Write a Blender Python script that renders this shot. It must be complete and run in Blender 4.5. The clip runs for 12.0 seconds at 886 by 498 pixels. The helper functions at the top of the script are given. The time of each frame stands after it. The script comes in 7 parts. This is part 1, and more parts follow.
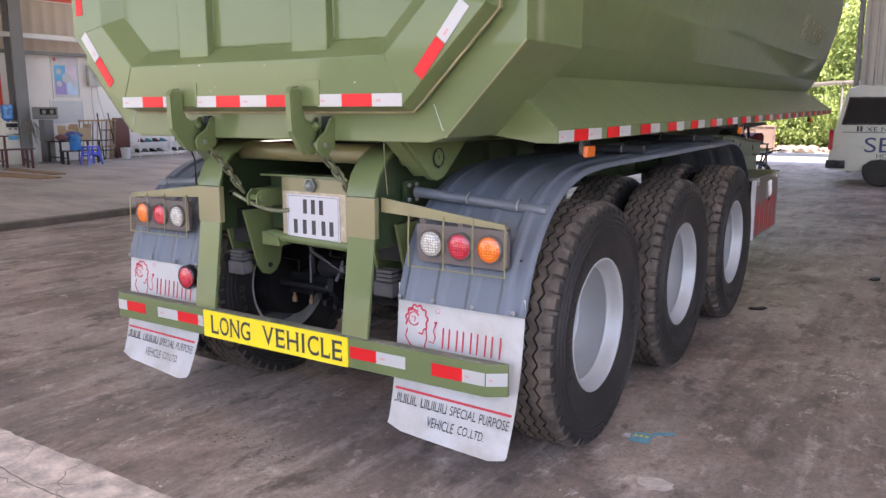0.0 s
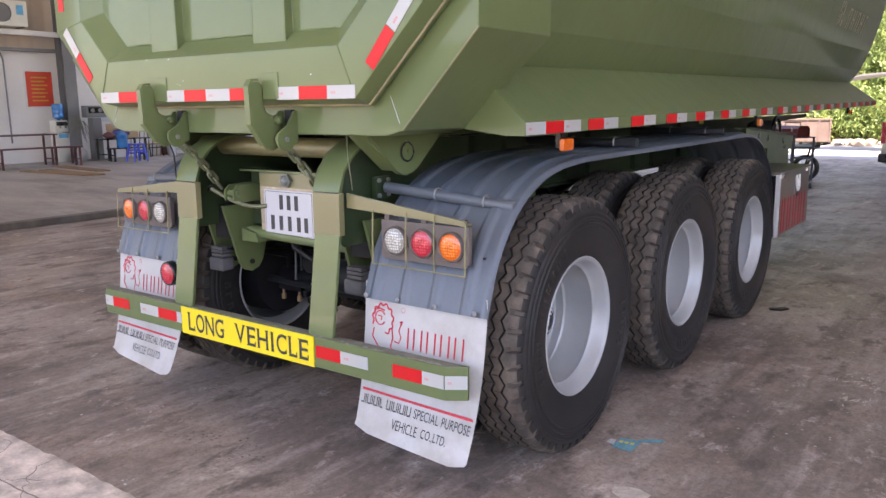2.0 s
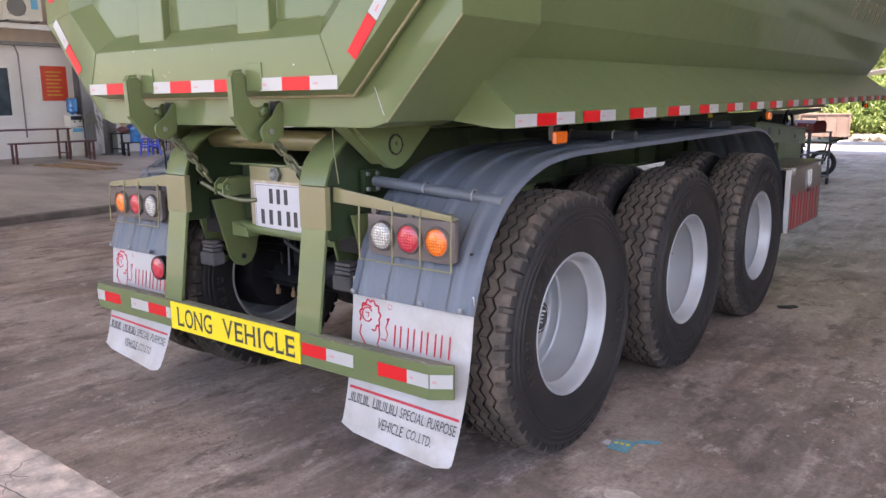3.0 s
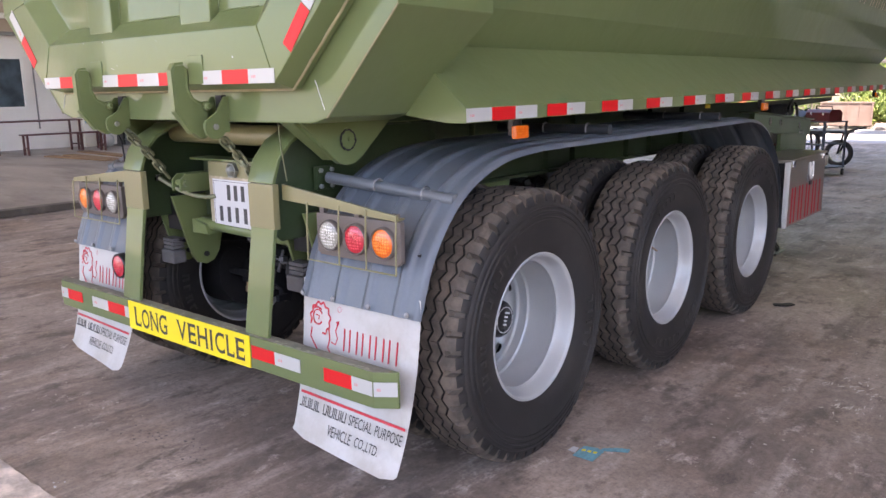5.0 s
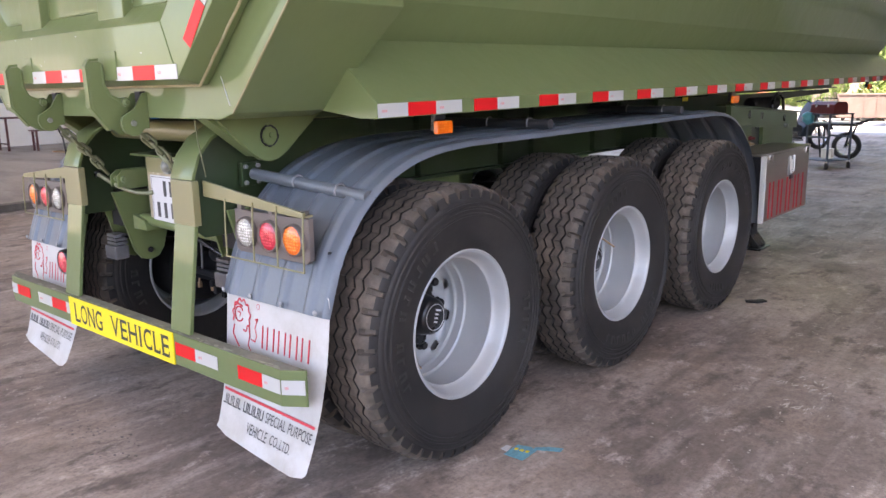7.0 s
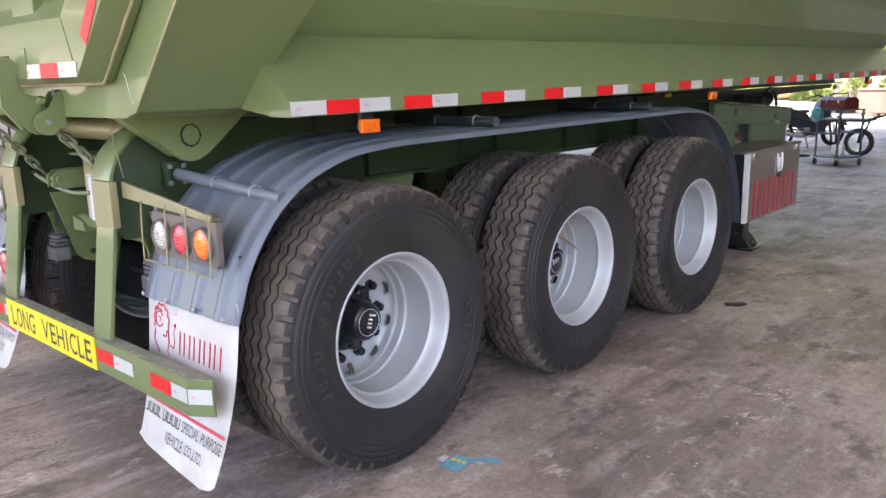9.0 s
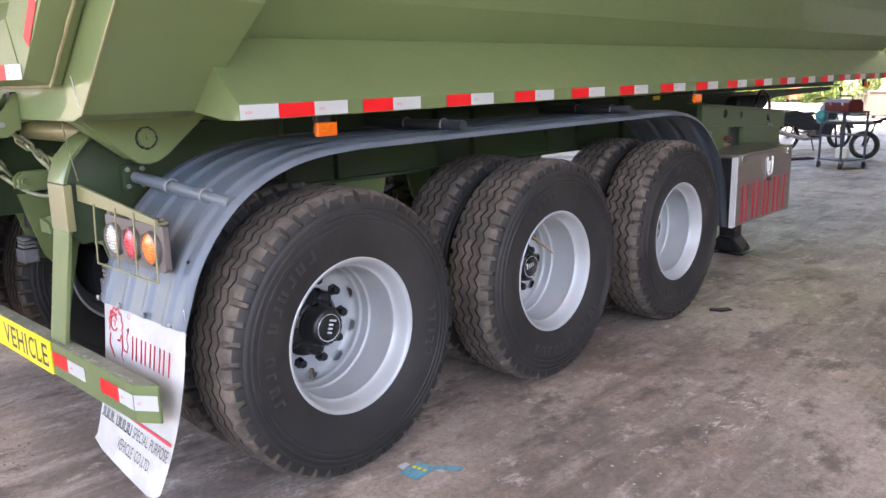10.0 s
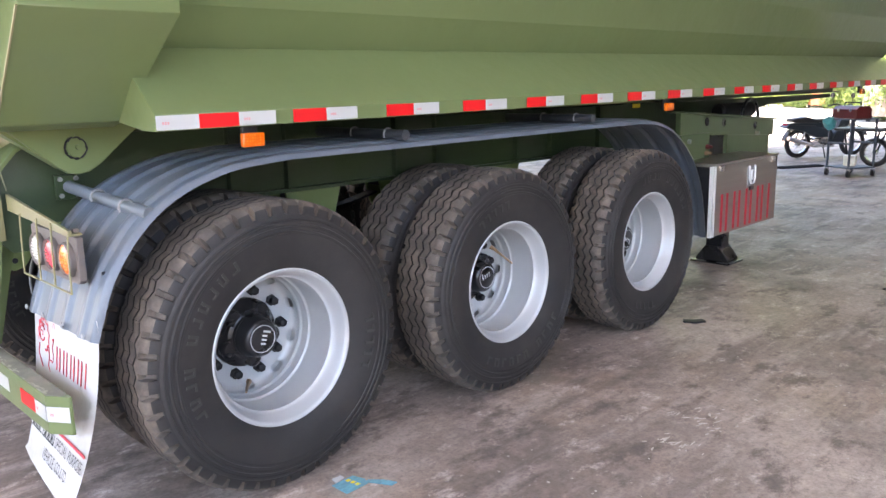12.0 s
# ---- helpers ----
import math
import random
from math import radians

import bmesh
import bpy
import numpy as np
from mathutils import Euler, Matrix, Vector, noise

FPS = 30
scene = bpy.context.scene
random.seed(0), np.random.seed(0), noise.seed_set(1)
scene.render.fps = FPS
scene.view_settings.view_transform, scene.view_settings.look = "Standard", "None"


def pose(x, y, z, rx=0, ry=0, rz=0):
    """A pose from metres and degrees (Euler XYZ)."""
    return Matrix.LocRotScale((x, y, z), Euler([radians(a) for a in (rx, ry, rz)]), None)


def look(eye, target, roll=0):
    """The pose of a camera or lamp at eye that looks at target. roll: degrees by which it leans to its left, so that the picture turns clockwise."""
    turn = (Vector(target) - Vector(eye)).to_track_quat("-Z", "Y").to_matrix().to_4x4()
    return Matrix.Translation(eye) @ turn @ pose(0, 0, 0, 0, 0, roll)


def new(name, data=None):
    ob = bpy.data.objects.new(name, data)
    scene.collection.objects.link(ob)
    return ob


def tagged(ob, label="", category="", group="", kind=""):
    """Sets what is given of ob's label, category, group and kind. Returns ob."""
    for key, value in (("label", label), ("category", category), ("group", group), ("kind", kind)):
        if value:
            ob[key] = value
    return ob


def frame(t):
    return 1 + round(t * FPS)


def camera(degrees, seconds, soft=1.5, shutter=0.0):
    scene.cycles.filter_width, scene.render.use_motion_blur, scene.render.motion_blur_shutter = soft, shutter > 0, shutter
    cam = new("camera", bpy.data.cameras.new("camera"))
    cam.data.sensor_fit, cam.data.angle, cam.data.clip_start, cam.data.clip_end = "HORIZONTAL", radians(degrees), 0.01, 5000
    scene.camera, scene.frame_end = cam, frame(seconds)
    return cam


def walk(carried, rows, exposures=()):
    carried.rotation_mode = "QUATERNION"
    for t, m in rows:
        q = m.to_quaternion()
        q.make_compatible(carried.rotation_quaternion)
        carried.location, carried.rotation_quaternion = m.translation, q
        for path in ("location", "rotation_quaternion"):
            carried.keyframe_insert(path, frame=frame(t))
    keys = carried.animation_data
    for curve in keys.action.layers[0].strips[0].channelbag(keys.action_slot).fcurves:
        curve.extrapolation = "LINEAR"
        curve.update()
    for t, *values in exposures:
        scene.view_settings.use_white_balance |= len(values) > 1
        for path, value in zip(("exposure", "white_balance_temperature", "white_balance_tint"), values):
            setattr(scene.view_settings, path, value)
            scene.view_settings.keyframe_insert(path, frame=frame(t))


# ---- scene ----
cam = camera(59.3, 12.0)
PATH = [
    (0, (2.463, -2.442, 1.511), (1.402, -0.783, 1.158), -0.1),
    (0.5, (2.516, -2.372, 1.508), (1.427, -0.732, 1.155), -0.3),
    (1, (2.59, -2.291, 1.505), (1.469, -0.673, 1.153), -0.4),
    (1.5, (2.64, -2.218, 1.502), (1.494, -0.618, 1.144), -0.5),
    (2, (2.684, -2.158, 1.494), (1.514, -0.577, 1.132), -0.6),
    (2.5, (2.71, -2.104, 1.489), (1.523, -0.538, 1.121), -0.6),
    (3, (2.725, -2.032, 1.48), (1.523, -0.478, 1.106), -0.6),
    (5, (2.841, -1.767, 1.492), (1.6, -0.25, 1.092), -0.8),
    (5.5, (2.902, -1.704, 1.49), (1.652, -0.196, 1.085), -0.8),
    (6, (2.976, -1.633, 1.495), (1.716, -0.134, 1.085), -0.9),
    (6.5, (3.042, -1.571, 1.495), (1.773, -0.081, 1.083), -1.0),
    (7, (3.107, -1.501, 1.491), (1.826, -0.022, 1.076), -1.1),
    (9, (3.291, -1.182, 1.486), (1.969, 0.258, 1.063), -1.3),
    (9.5, (3.342, -1.099, 1.487), (2.009, 0.331, 1.064), -1.2),
    (10, (3.408, -1.018, 1.489), (2.064, 0.402, 1.069), -1.2),
    (10.5, (3.476, -0.943, 1.496), (2.12, 0.468, 1.08), -1.2),
    (11, (3.539, -0.862, 1.5), (2.172, 0.538, 1.088), -1.2),
    (11.5, (3.593, -0.8, 1.498), (2.214, 0.591, 1.092), -1.2),
    (12, (3.626, -0.753, 1.499), (2.239, 0.629, 1.093), -1.2),
]
walk(cam, [(t, look(eye, target, roll)) for t, eye, target, roll in PATH], exposures=[(0.0, 2.82, 7350, 26), (5.5, 2.98, 7350, 26), (6.5, 3.08, 7350, 25), (9.5, 3.40, 7350, 22), (12.0, 3.69, 7300, 20)])

# ---- world and light ----
SUN_ELEV, SUN_AZ = 62.0, 140.0      # azimuth of the sun's direction, degrees clockwise from +y
world = bpy.data.worlds.new("sky_world")
scene.world = world
world.use_nodes = True
wn = world.node_tree.nodes
sky = wn.new("ShaderNodeTexSky")
sky.sky_type, sky.sun_disc = "NISHITA", False
sky.sun_elevation, sky.sun_rotation = radians(SUN_ELEV), radians(SUN_AZ)
wn["Background"].inputs["Strength"].default_value = 0.13
world.node_tree.links.new(sky.outputs["Color"], wn["Background"].inputs["Color"])
sun = new("sun", bpy.data.lights.new("sun", "SUN"))
sun.data.energy, sun.data.angle, sun.data.color = 4.0, radians(0.6), (1.0, 0.94, 0.85)
sun_from = Vector((math.sin(radians(SUN_AZ)) * math.cos(radians(SUN_ELEV)), math.cos(radians(SUN_AZ)) * math.cos(radians(SUN_ELEV)), math.sin(radians(SUN_ELEV))))
sun.matrix_world = look(sun_from * 60, (0, 0, 0))


# ---- materials ----
def material(name, colour, rough=0.5, metal=0.0, vary=0.15, scale=6.0, fine=80.0, bump=0.0, coat=0.0, coat_rough=0.12, spec=0.5, rough_vary=0.1, stretch=(1, 1, 1), second=None, amount=0.5, spot_scale=2.0):
    """Principled paint or stone with variation at two scales; second: a stain colour in patches."""
    m = bpy.data.materials.new(name)
    m.use_nodes = True
    nt = m.node_tree
    n, l = nt.nodes, nt.links
    p = n["Principled BSDF"]
    p.inputs["Roughness"].default_value, p.inputs["Metallic"].default_value = rough, metal
    p.inputs["Specular IOR Level"].default_value = spec
    p.inputs["Coat Weight"].default_value, p.inputs["Coat Roughness"].default_value = coat, coat_rough
    tc, mp = n.new("ShaderNodeTexCoord"), n.new("ShaderNodeMapping")
    mp.inputs["Scale"].default_value = stretch
    l.new(tc.outputs["Object"], mp.inputs["Vector"])
    big, small = n.new("ShaderNodeTexNoise"), n.new("ShaderNodeTexNoise")
    for t, s, d in ((big, scale, 5), (small, fine, 3)):
        t.inputs["Scale"].default_value, t.inputs["Detail"].default_value = s, d
        l.new(mp.outputs["Vector"], t.inputs["Vector"])
    add = n.new("ShaderNodeMath")
    add.operation = "MULTIPLY_ADD"
    add.inputs[1].default_value = 0.35
    l.new(small.outputs["Fac"], add.inputs[0])
    l.new(big.outputs["Fac"], add.inputs[2])
    ramp = n.new("ShaderNodeMapRange")
    ramp.inputs["From Min"].default_value, ramp.inputs["From Max"].default_value = 0.4, 0.95
    ramp.inputs["To Min"].default_value, ramp.inputs["To Max"].default_value = 1 - vary, 1 + vary
    l.new(add.outputs[0], ramp.inputs["Value"])
    mix = n.new("ShaderNodeMix")
    mix.data_type, mix.blend_type = "RGBA", "MULTIPLY"
    mix.inputs["Factor"].default_value = 1.0
    mix.inputs["A"].default_value = (*colour, 1)
    l.new(ramp.outputs["Result"], mix.inputs["B"])
    out = mix.outputs["Result"]
    if second:
        spot = n.new("ShaderNodeTexNoise")
        spot.inputs["Scale"].default_value, spot.inputs["Detail"].default_value, spot.inputs["Roughness"].default_value = spot_scale, 8, 0.65
        l.new(mp.outputs["Vector"], spot.inputs["Vector"])
        sr = n.new("ShaderNodeMapRange")
        sr.inputs["From Min"].default_value, sr.inputs["From Max"].default_value = 0.48, 0.66
        sr.inputs["To Min"].default_value, sr.inputs["To Max"].default_value = 0.0, amount
        l.new(spot.outputs["Fac"], sr.inputs["Value"])
        m2 = n.new("ShaderNodeMix")
        m2.data_type = "RGBA"
        m2.inputs["B"].default_value = (*second, 1)
        l.new(sr.outputs["Result"], m2.inputs["Factor"])
        l.new(out, m2.inputs["A"])
        out = m2.outputs["Result"]
    l.new(out, p.inputs["Base Color"])
    rr = n.new("ShaderNodeMapRange")
    rr.inputs["To Min"].default_value, rr.inputs["To Max"].default_value = max(0.02, rough - rough_vary), min(1, rough + rough_vary)
    l.new(big.outputs["Fac"], rr.inputs["Value"])
    l.new(rr.outputs["Result"], p.inputs["Roughness"])
    if bump:
        b = n.new("ShaderNodeBump")
        b.inputs["Strength"].default_value, b.inputs["Distance"].default_value = 1.0, bump
        l.new(add.outputs[0], b.inputs["Height"])
        l.new(b.outputs["Normal"], p.inputs["Normal"])
    return m


GREEN = material("olive_paint", (0.122, 0.158, 0.066), 0.34, vary=0.05, scale=0.7, fine=6, bump=0.010, coat=0.46, coat_rough=0.04, spec=0.10, rough_vary=0.0)
KHAKI = material("khaki_paint", (0.195, 0.180, 0.088), 0.32, vary=0.08, scale=4, fine=200, bump=0.0006, coat=0.2)
# The chassis olive, darkened: the shade under the tub is in this colour.
SHADED_GREEN = material("shaded_olive_paint", (0.030, 0.052, 0.021), 0.45, spec=0.35, vary=0.18, scale=3, fine=120, bump=0.0006, second=(0.05, 0.06, 0.045), amount=0.6)
RUBBER = material("tyre_rubber", (0.022, 0.0205, 0.020), 0.60, spec=0.35, vary=0.25, scale=9, fine=140, bump=0.0008, second=(0.040, 0.035, 0.031), amount=0.5, spot_scale=4)
TREAD = material("dusty_tread_rubber", (0.076, 0.062, 0.051), 0.8, vary=0.3, scale=14, fine=120, bump=0.001, second=(0.178, 0.139, 0.108), amount=0.7, spot_scale=7)
RIM = material("silver_rim_paint", (0.38, 0.395, 0.40), 0.42, metal=0.2, vary=0.05, scale=5, fine=200, second=(0.45, 0.45, 0.45), amount=0.3)
BLACK = material("black_paint", (0.012, 0.012, 0.013), 0.28, vary=0.2, scale=8)
IRON = material("oily_black_iron", (0.011, 0.011, 0.0125), 0.6, metal=0.0, spec=0.3, vary=0.3, scale=10, bump=0.002)
GUARD = material("blue_grey_plastic", (0.090, 0.108, 0.130), 0.36, vary=0.14, scale=3, fine=90, bump=0.0008, second=(0.13, 0.135, 0.14), amount=0.5, spot_scale=2.2)
FLAP = material("white_flap_rubber", (0.45, 0.447, 0.435), 0.5, vary=0.06, scale=7, second=(0.30, 0.265, 0.215), amount=0.55, spot_scale=3.2, bump=0.0008)
RED_INK = material("red_print", (0.52, 0.018, 0.035), 0.5, vary=0.05)
BLACK_INK = material("black_print", (0.03, 0.03, 0.032), 0.5, vary=0.05)
YELLOW = material("yellow_plate", (0.80, 0.62, 0.015), 0.35, vary=0.05, second=(0.62, 0.50, 0.04), amount=0.3, spot_scale=6)
TAPE_RED = material("red_reflective_tape", (0.62, 0.012, 0.014), 0.42, vary=0.01, rough_vary=0.0, spec=0.3)
TAPE_WHITE = material("white_reflective_tape", (0.41, 0.415, 0.40), 0.35, vary=0.01, rough_vary=0.0)
STEEL = material("brushed_stainless", (0.325, 0.29, 0.245), 0.36, metal=0.75, vary=0.12, scale=4, fine=160, stretch=(1, 0.2, 6), bump=0.0003)
CHROME = material("bright_steel", (0.62, 0.62, 0.62), 0.22, metal=0.9, vary=0.1, scale=20)
GREYPIPE = material("grey_pipe_paint", (0.11, 0.122, 0.135), 0.38, vary=0.1, scale=5)
LAMPBOX = material("brown_grey_lamp_housing", (0.115, 0.095, 0.085), 0.5, vary=0.1, scale=9)


def lens_material(name, deep, bright, cells=95):
    """Moulded lamp plastic with a pattern of small prisms."""
    m = bpy.data.materials.new(name)
    m.use_nodes = True
    n, l = m.node_tree.nodes, m.node_tree.links
    p = n["Principled BSDF"]
    tc, v, r, x = n.new("ShaderNodeTexCoord"), n.new("ShaderNodeTexVoronoi"), n.new("ShaderNodeMapRange"), n.new("ShaderNodeMix")
    v.inputs["Scale"].default_value, v.inputs["Randomness"].default_value = cells, 0.25
    r.inputs["From Min"].default_value, r.inputs["From Max"].default_value = 0.15, 0.55
    x.data_type = "RGBA"
    x.inputs["A"].default_value, x.inputs["B"].default_value = (*bright, 1), (*deep, 1)
    l.new(tc.outputs["Object"], v.inputs["Vector"])
    l.new(v.outputs["Distance"], r.inputs["Value"])
    l.new(r.outputs["Result"], x.inputs["Factor"])
    l.new(x.outputs["Result"], p.inputs["Base Color"])
    p.inputs["Roughness"].default_value, p.inputs["Coat Weight"].default_value = 0.18, 0.5
    return m


LENS_RED = lens_material("red_lamp_lens", (0.36, 0.010, 0.022), (0.75, 0.06, 0.09))
LENS_ORANGE = lens_material("orange_lamp_lens", (0.62, 0.10, 0.004), (0.90, 0.28, 0.03))
LENS_WHITE = lens_material("clear_lamp_lens", (0.24, 0.235, 0.20), (0.66, 0.65, 0.60))
PAPER = material("white_paper", (0.50, 0.50, 0.505), 0.6, vary=0.03)
TAPE_CLEAR = material("shiny_packing_tape", (0.40, 0.34, 0.24), 0.25, vary=0.2, scale=30, coat=0.5)
WALL_WHITE = material("white_wall_paint", (0.72, 0.675, 0.63), 0.75, vary=0.06, scale=0.8, fine=30, second=(0.55, 0.52, 0.48), amount=0.4, spot_scale=0.6)
WALL_BROWN = material("beige_sheet_cladding", (0.46, 0.36, 0.28), 0.7, vary=0.08, scale=0.7)
COLUMN = material("grey_steel_column", (0.17, 0.165, 0.16), 0.6, vary=0.15, scale=2)
ROOF_MAT = material("roof_sheet", (0.58, 0.61, 0.64), 0.6, vary=0.1, scale=1)
PIPE_WHITE = material("white_beam_paint", (0.68, 0.66, 0.62), 0.6, vary=0.08)
RED_PAPER = material("red_poster", (0.62, 0.055, 0.025), 0.5, vary=0.06)
GOLD = material("gold_print", (0.62, 0.30, 0.03), 0.5)
BLUE_PLASTIC = material("blue_plastic", (0.06, 0.10, 0.62), 0.35)
WATER_BLUE = material("blue_water_bottle", (0.02, 0.17, 0.42), 0.15, coat=0.5)
BEIGE_PLASTIC = material("ivory_plastic", (0.66, 0.64, 0.55), 0.4, vary=0.05)
RED_WOOD = material("red_brown_paint", (0.10, 0.028, 0.026), 0.45, vary=0.15)
CARDBOARD = material("cardboard", (0.42, 0.29, 0.17), 0.8, vary=0.12)
POSTER_BLUE = material("blue_poster_print", (0.10, 0.38, 0.62), 0.5)
POSTER_PINK = material("pale_poster_print", (0.62, 0.50, 0.58), 0.5)
POSTER_VIOLET = material("violet_poster_print", (0.30, 0.24, 0.50), 0.5)
POSTER_SKY = material("pale_blue_poster_print", (0.42, 0.56, 0.70), 0.5)
GLASS_DARK = material("dark_window_glass", (0.008, 0.009, 0.010), 0.10, vary=0.02, spec=0.2)
VAN_PAINT = material("pale_grey_van_paint", (0.46, 0.46, 0.395), 0.3, vary=0.04, coat=0.4)
VAN_BLUE = material("navy_lettering", (0.02, 0.03, 0.12), 0.4)
CART_BLUE = material("blue_grey_trolley_paint", (0.05, 0.065, 0.085), 0.5, vary=0.2)
TOOL_RED = material("dark_red_tin", (0.10, 0.012, 0.012), 0.35, vary=0.2)
TEAL = material("teal_plastic", (0.03, 0.22, 0.24), 0.4)
BIKE_PAINT = material("dark_bike_paint", (0.015, 0.022, 0.03), 0.45, coat=0.08)
SEAT_BLACK = material("black_vinyl", (0.018, 0.018, 0.018), 0.5)
CONCRETE_PALE = material("pale_concrete", (0.60, 0.51, 0.44), 0.85, vary=0.45, scale=9, fine=70, bump=0.004, second=(0.26, 0.215, 0.185), amount=0.8, spot_scale=5.5)
FLECK = material("cement_fleck", (0.50, 0.44, 0.385), 0.9, vary=0.3, scale=20)
YARD = material("sunlit_yard_concrete", (0.30, 0.29, 0.27), 0.9, vary=0.12, scale=0.6, fine=12)
RUST = material("rust_orange_paint", (0.40, 0.13, 0.07), 0.7, vary=0.15)
BARK = material("bark", (0.12, 0.09, 0.06), 0.9, vary=0.3, bump=0.01)
SOIL = material("rubble_soil", (0.24, 0.20, 0.16), 0.95, vary=0.3, scale=2)
HEDGE_WALL = material("pinkish_block_wall", (0.36, 0.30, 0.26), 0.9, vary=0.12, scale=1.5)
# for the added far walls; tone chosen for what the paint reflects
BACK_WALL = material("unseen_wall_grey_green", (0.30, 0.31, 0.25), 0.85, vary=0.15, scale=0.25)


def leaf_material(name, a, b):
    m = bpy.data.materials.new(name)
    m.use_nodes = True
    n, l = m.node_tree.nodes, m.node_tree.links
    p = n["Principled BSDF"]
    g = n.new("ShaderNodeNewGeometry")
    r = n.new("ShaderNodeMix")
    r.data_type = "RGBA"
    r.inputs["A"].default_value, r.inputs["B"].default_value = (*a, 1), (*b, 1)
    l.new(g.outputs["Random Per Island"], r.inputs["Factor"])
    l.new(r.outputs["Result"], p.inputs["Base Color"])
    p.inputs["Roughness"].default_value = 0.5
    tr = n.new("ShaderNodeBsdfTranslucent")
    l.new(r.outputs["Result"], tr.inputs["Color"])
    ms = n.new("ShaderNodeMixShader")
    ms.inputs[0].default_value = 0.35
    l.new(p.outputs[0], ms.inputs[1])
    l.new(tr.outputs[0], ms.inputs[2])
    l.new(ms.outputs[0], n["Material Output"].inputs["Surface"])
    return m


LEAF = leaf_material("leaf_green", (0.075, 0.135, 0.036), (0.26, 0.34, 0.10))
LEAF_LIGHT = leaf_material("leaf_yellow_green", (0.15, 0.23, 0.060), (0.38, 0.43, 0.14))


def floor_material():
    """Dark workshop concrete: long drag marks, pale worn patches, oil stains and pores."""
    m = bpy.data.materials.new("stained_workshop_concrete")
    m.use_nodes = True
    n, l = m.node_tree.nodes, m.node_tree.links
    p = n["Principled BSDF"]
    tc = n.new("ShaderNodeTexCoord")

    def noise_at(stretch, turn, s, d=6, r=0.6):
        mp = n.new("ShaderNodeMapping")
        mp.inputs["Scale"].default_value, mp.inputs["Rotation"].default_value = stretch, (0, 0, radians(turn))
        t = n.new("ShaderNodeTexNoise")
        t.inputs["Scale"].default_value, t.inputs["Detail"].default_value, t.inputs["Roughness"].default_value = s, d, r
        l.new(tc.outputs["Object"], mp.inputs["Vector"])
        l.new(mp.outputs["Vector"], t.inputs["Vector"])
        return t.outputs["Fac"]

    def span(v, a, b, lo=0.0, hi=1.0):
        k = n.new("ShaderNodeMapRange")
        for key, val in zip(("From Min", "From Max", "To Min", "To Max"), (a, b, lo, hi)):
            k.inputs[key].default_value = val
        l.new(v, k.inputs["Value"])
        return k.outputs["Result"]

    def blend(fac, a, b):
        x = n.new("ShaderNodeMix")
        x.data_type = "RGBA"
        l.new(fac, x.inputs["Factor"])
        for key, val in (("A", a), ("B", b)):
            if isinstance(val, tuple):
                x.inputs[key].default_value = (*val, 1)
            else:
                l.new(val, x.inputs[key])
        return x.outputs["Result"]

    base = blend(span(noise_at((1, 0.8, 1), 0, 0.8, 4, 0.5), 0.36, 0.64), (0.165, 0.128, 0.108), (0.350, 0.283, 0.242))
    tan = blend(span(noise_at((0.8, 1, 1), 55, 1.1, 6, 0.62), 0.50, 0.66, 0, 0.75), base, (0.402, 0.300, 0.232))
    patch = blend(span(noise_at((0.9, 0.7, 1), 20, 1.9, 9, 0.66), 0.49, 0.64, 0, 0.6), tan, (0.450, 0.365, 0.314))
    streak = blend(span(noise_at((2.6, 0.45, 1), -12, 2.2, 9, 0.68), 0.52, 0.67, 0, 0.45), patch, (0.540, 0.450, 0.397))
    drag = blend(span(noise_at((3.2, 0.40, 1), 8, 1.5, 9, 0.68), 0.52, 0.66, 0, 0.48), streak, (0.105, 0.085, 0.075))
    worn = blend(span(noise_at((1.4, 0.9, 1), 30, 4.6, 12, 0.76), 0.56, 0.65, 0, 0.7), drag, (0.608, 0.515, 0.458))
    grime = blend(span(noise_at((1.4, 0.8, 1), 14, 3.0, 11, 0.72), 0.53, 0.62, 0, 0.72), worn, (0.098, 0.077, 0.068))
    oil = blend(span(noise_at((1, 1, 1), 40, 0.75, 5, 0.55), 0.56, 0.68, 0, 0.55), grime, (0.082, 0.065, 0.058))
    pores = noise_at((1, 1, 1), 0, 60, 3)
    fine = blend(span(pores, 0.35, 0.5, 0.3, 0.0), oil, (0.10, 0.09, 0.08))
    grain = n.new("ShaderNodeMix")
    grain.data_type, grain.blend_type = "RGBA", "MULTIPLY"
    grain.inputs["Factor"].default_value = 1.0
    l.new(fine, grain.inputs["A"])
    l.new(span(noise_at((1.2, 0.85, 1), 0, 22, 9, 0.78), 0.33, 0.67, 0.74, 1.24), grain.inputs["B"])
    l.new(grain.outputs["Result"], p.inputs["Base Color"])
    l.new(span(noise_at((1, 1, 1), 10, 1.7), 0.3, 0.7, 0.48, 0.75), p.inputs["Roughness"])
    p.inputs["Specular IOR Level"].default_value = 0.20
    b = n.new("ShaderNodeBump")
    b.inputs["Strength"].default_value, b.inputs["Distance"].default_value = 0.5, 0.002
    l.new(pores, b.inputs["Height"])
    l.new(b.outputs["Normal"], p.inputs["Normal"])
    return m


FLOOR = floor_material()
# Stained concrete, paler than the main floor: daylight is put into its colour.
FLOOR_PALE = material("worn_daylit_floor", (0.36, 0.315, 0.27), 0.6, vary=0.25, scale=1.2, fine=14, stretch=(0.6, 1.5, 1), second=(0.16, 0.135, 0.115), amount=0.7, spot_scale=0.9)


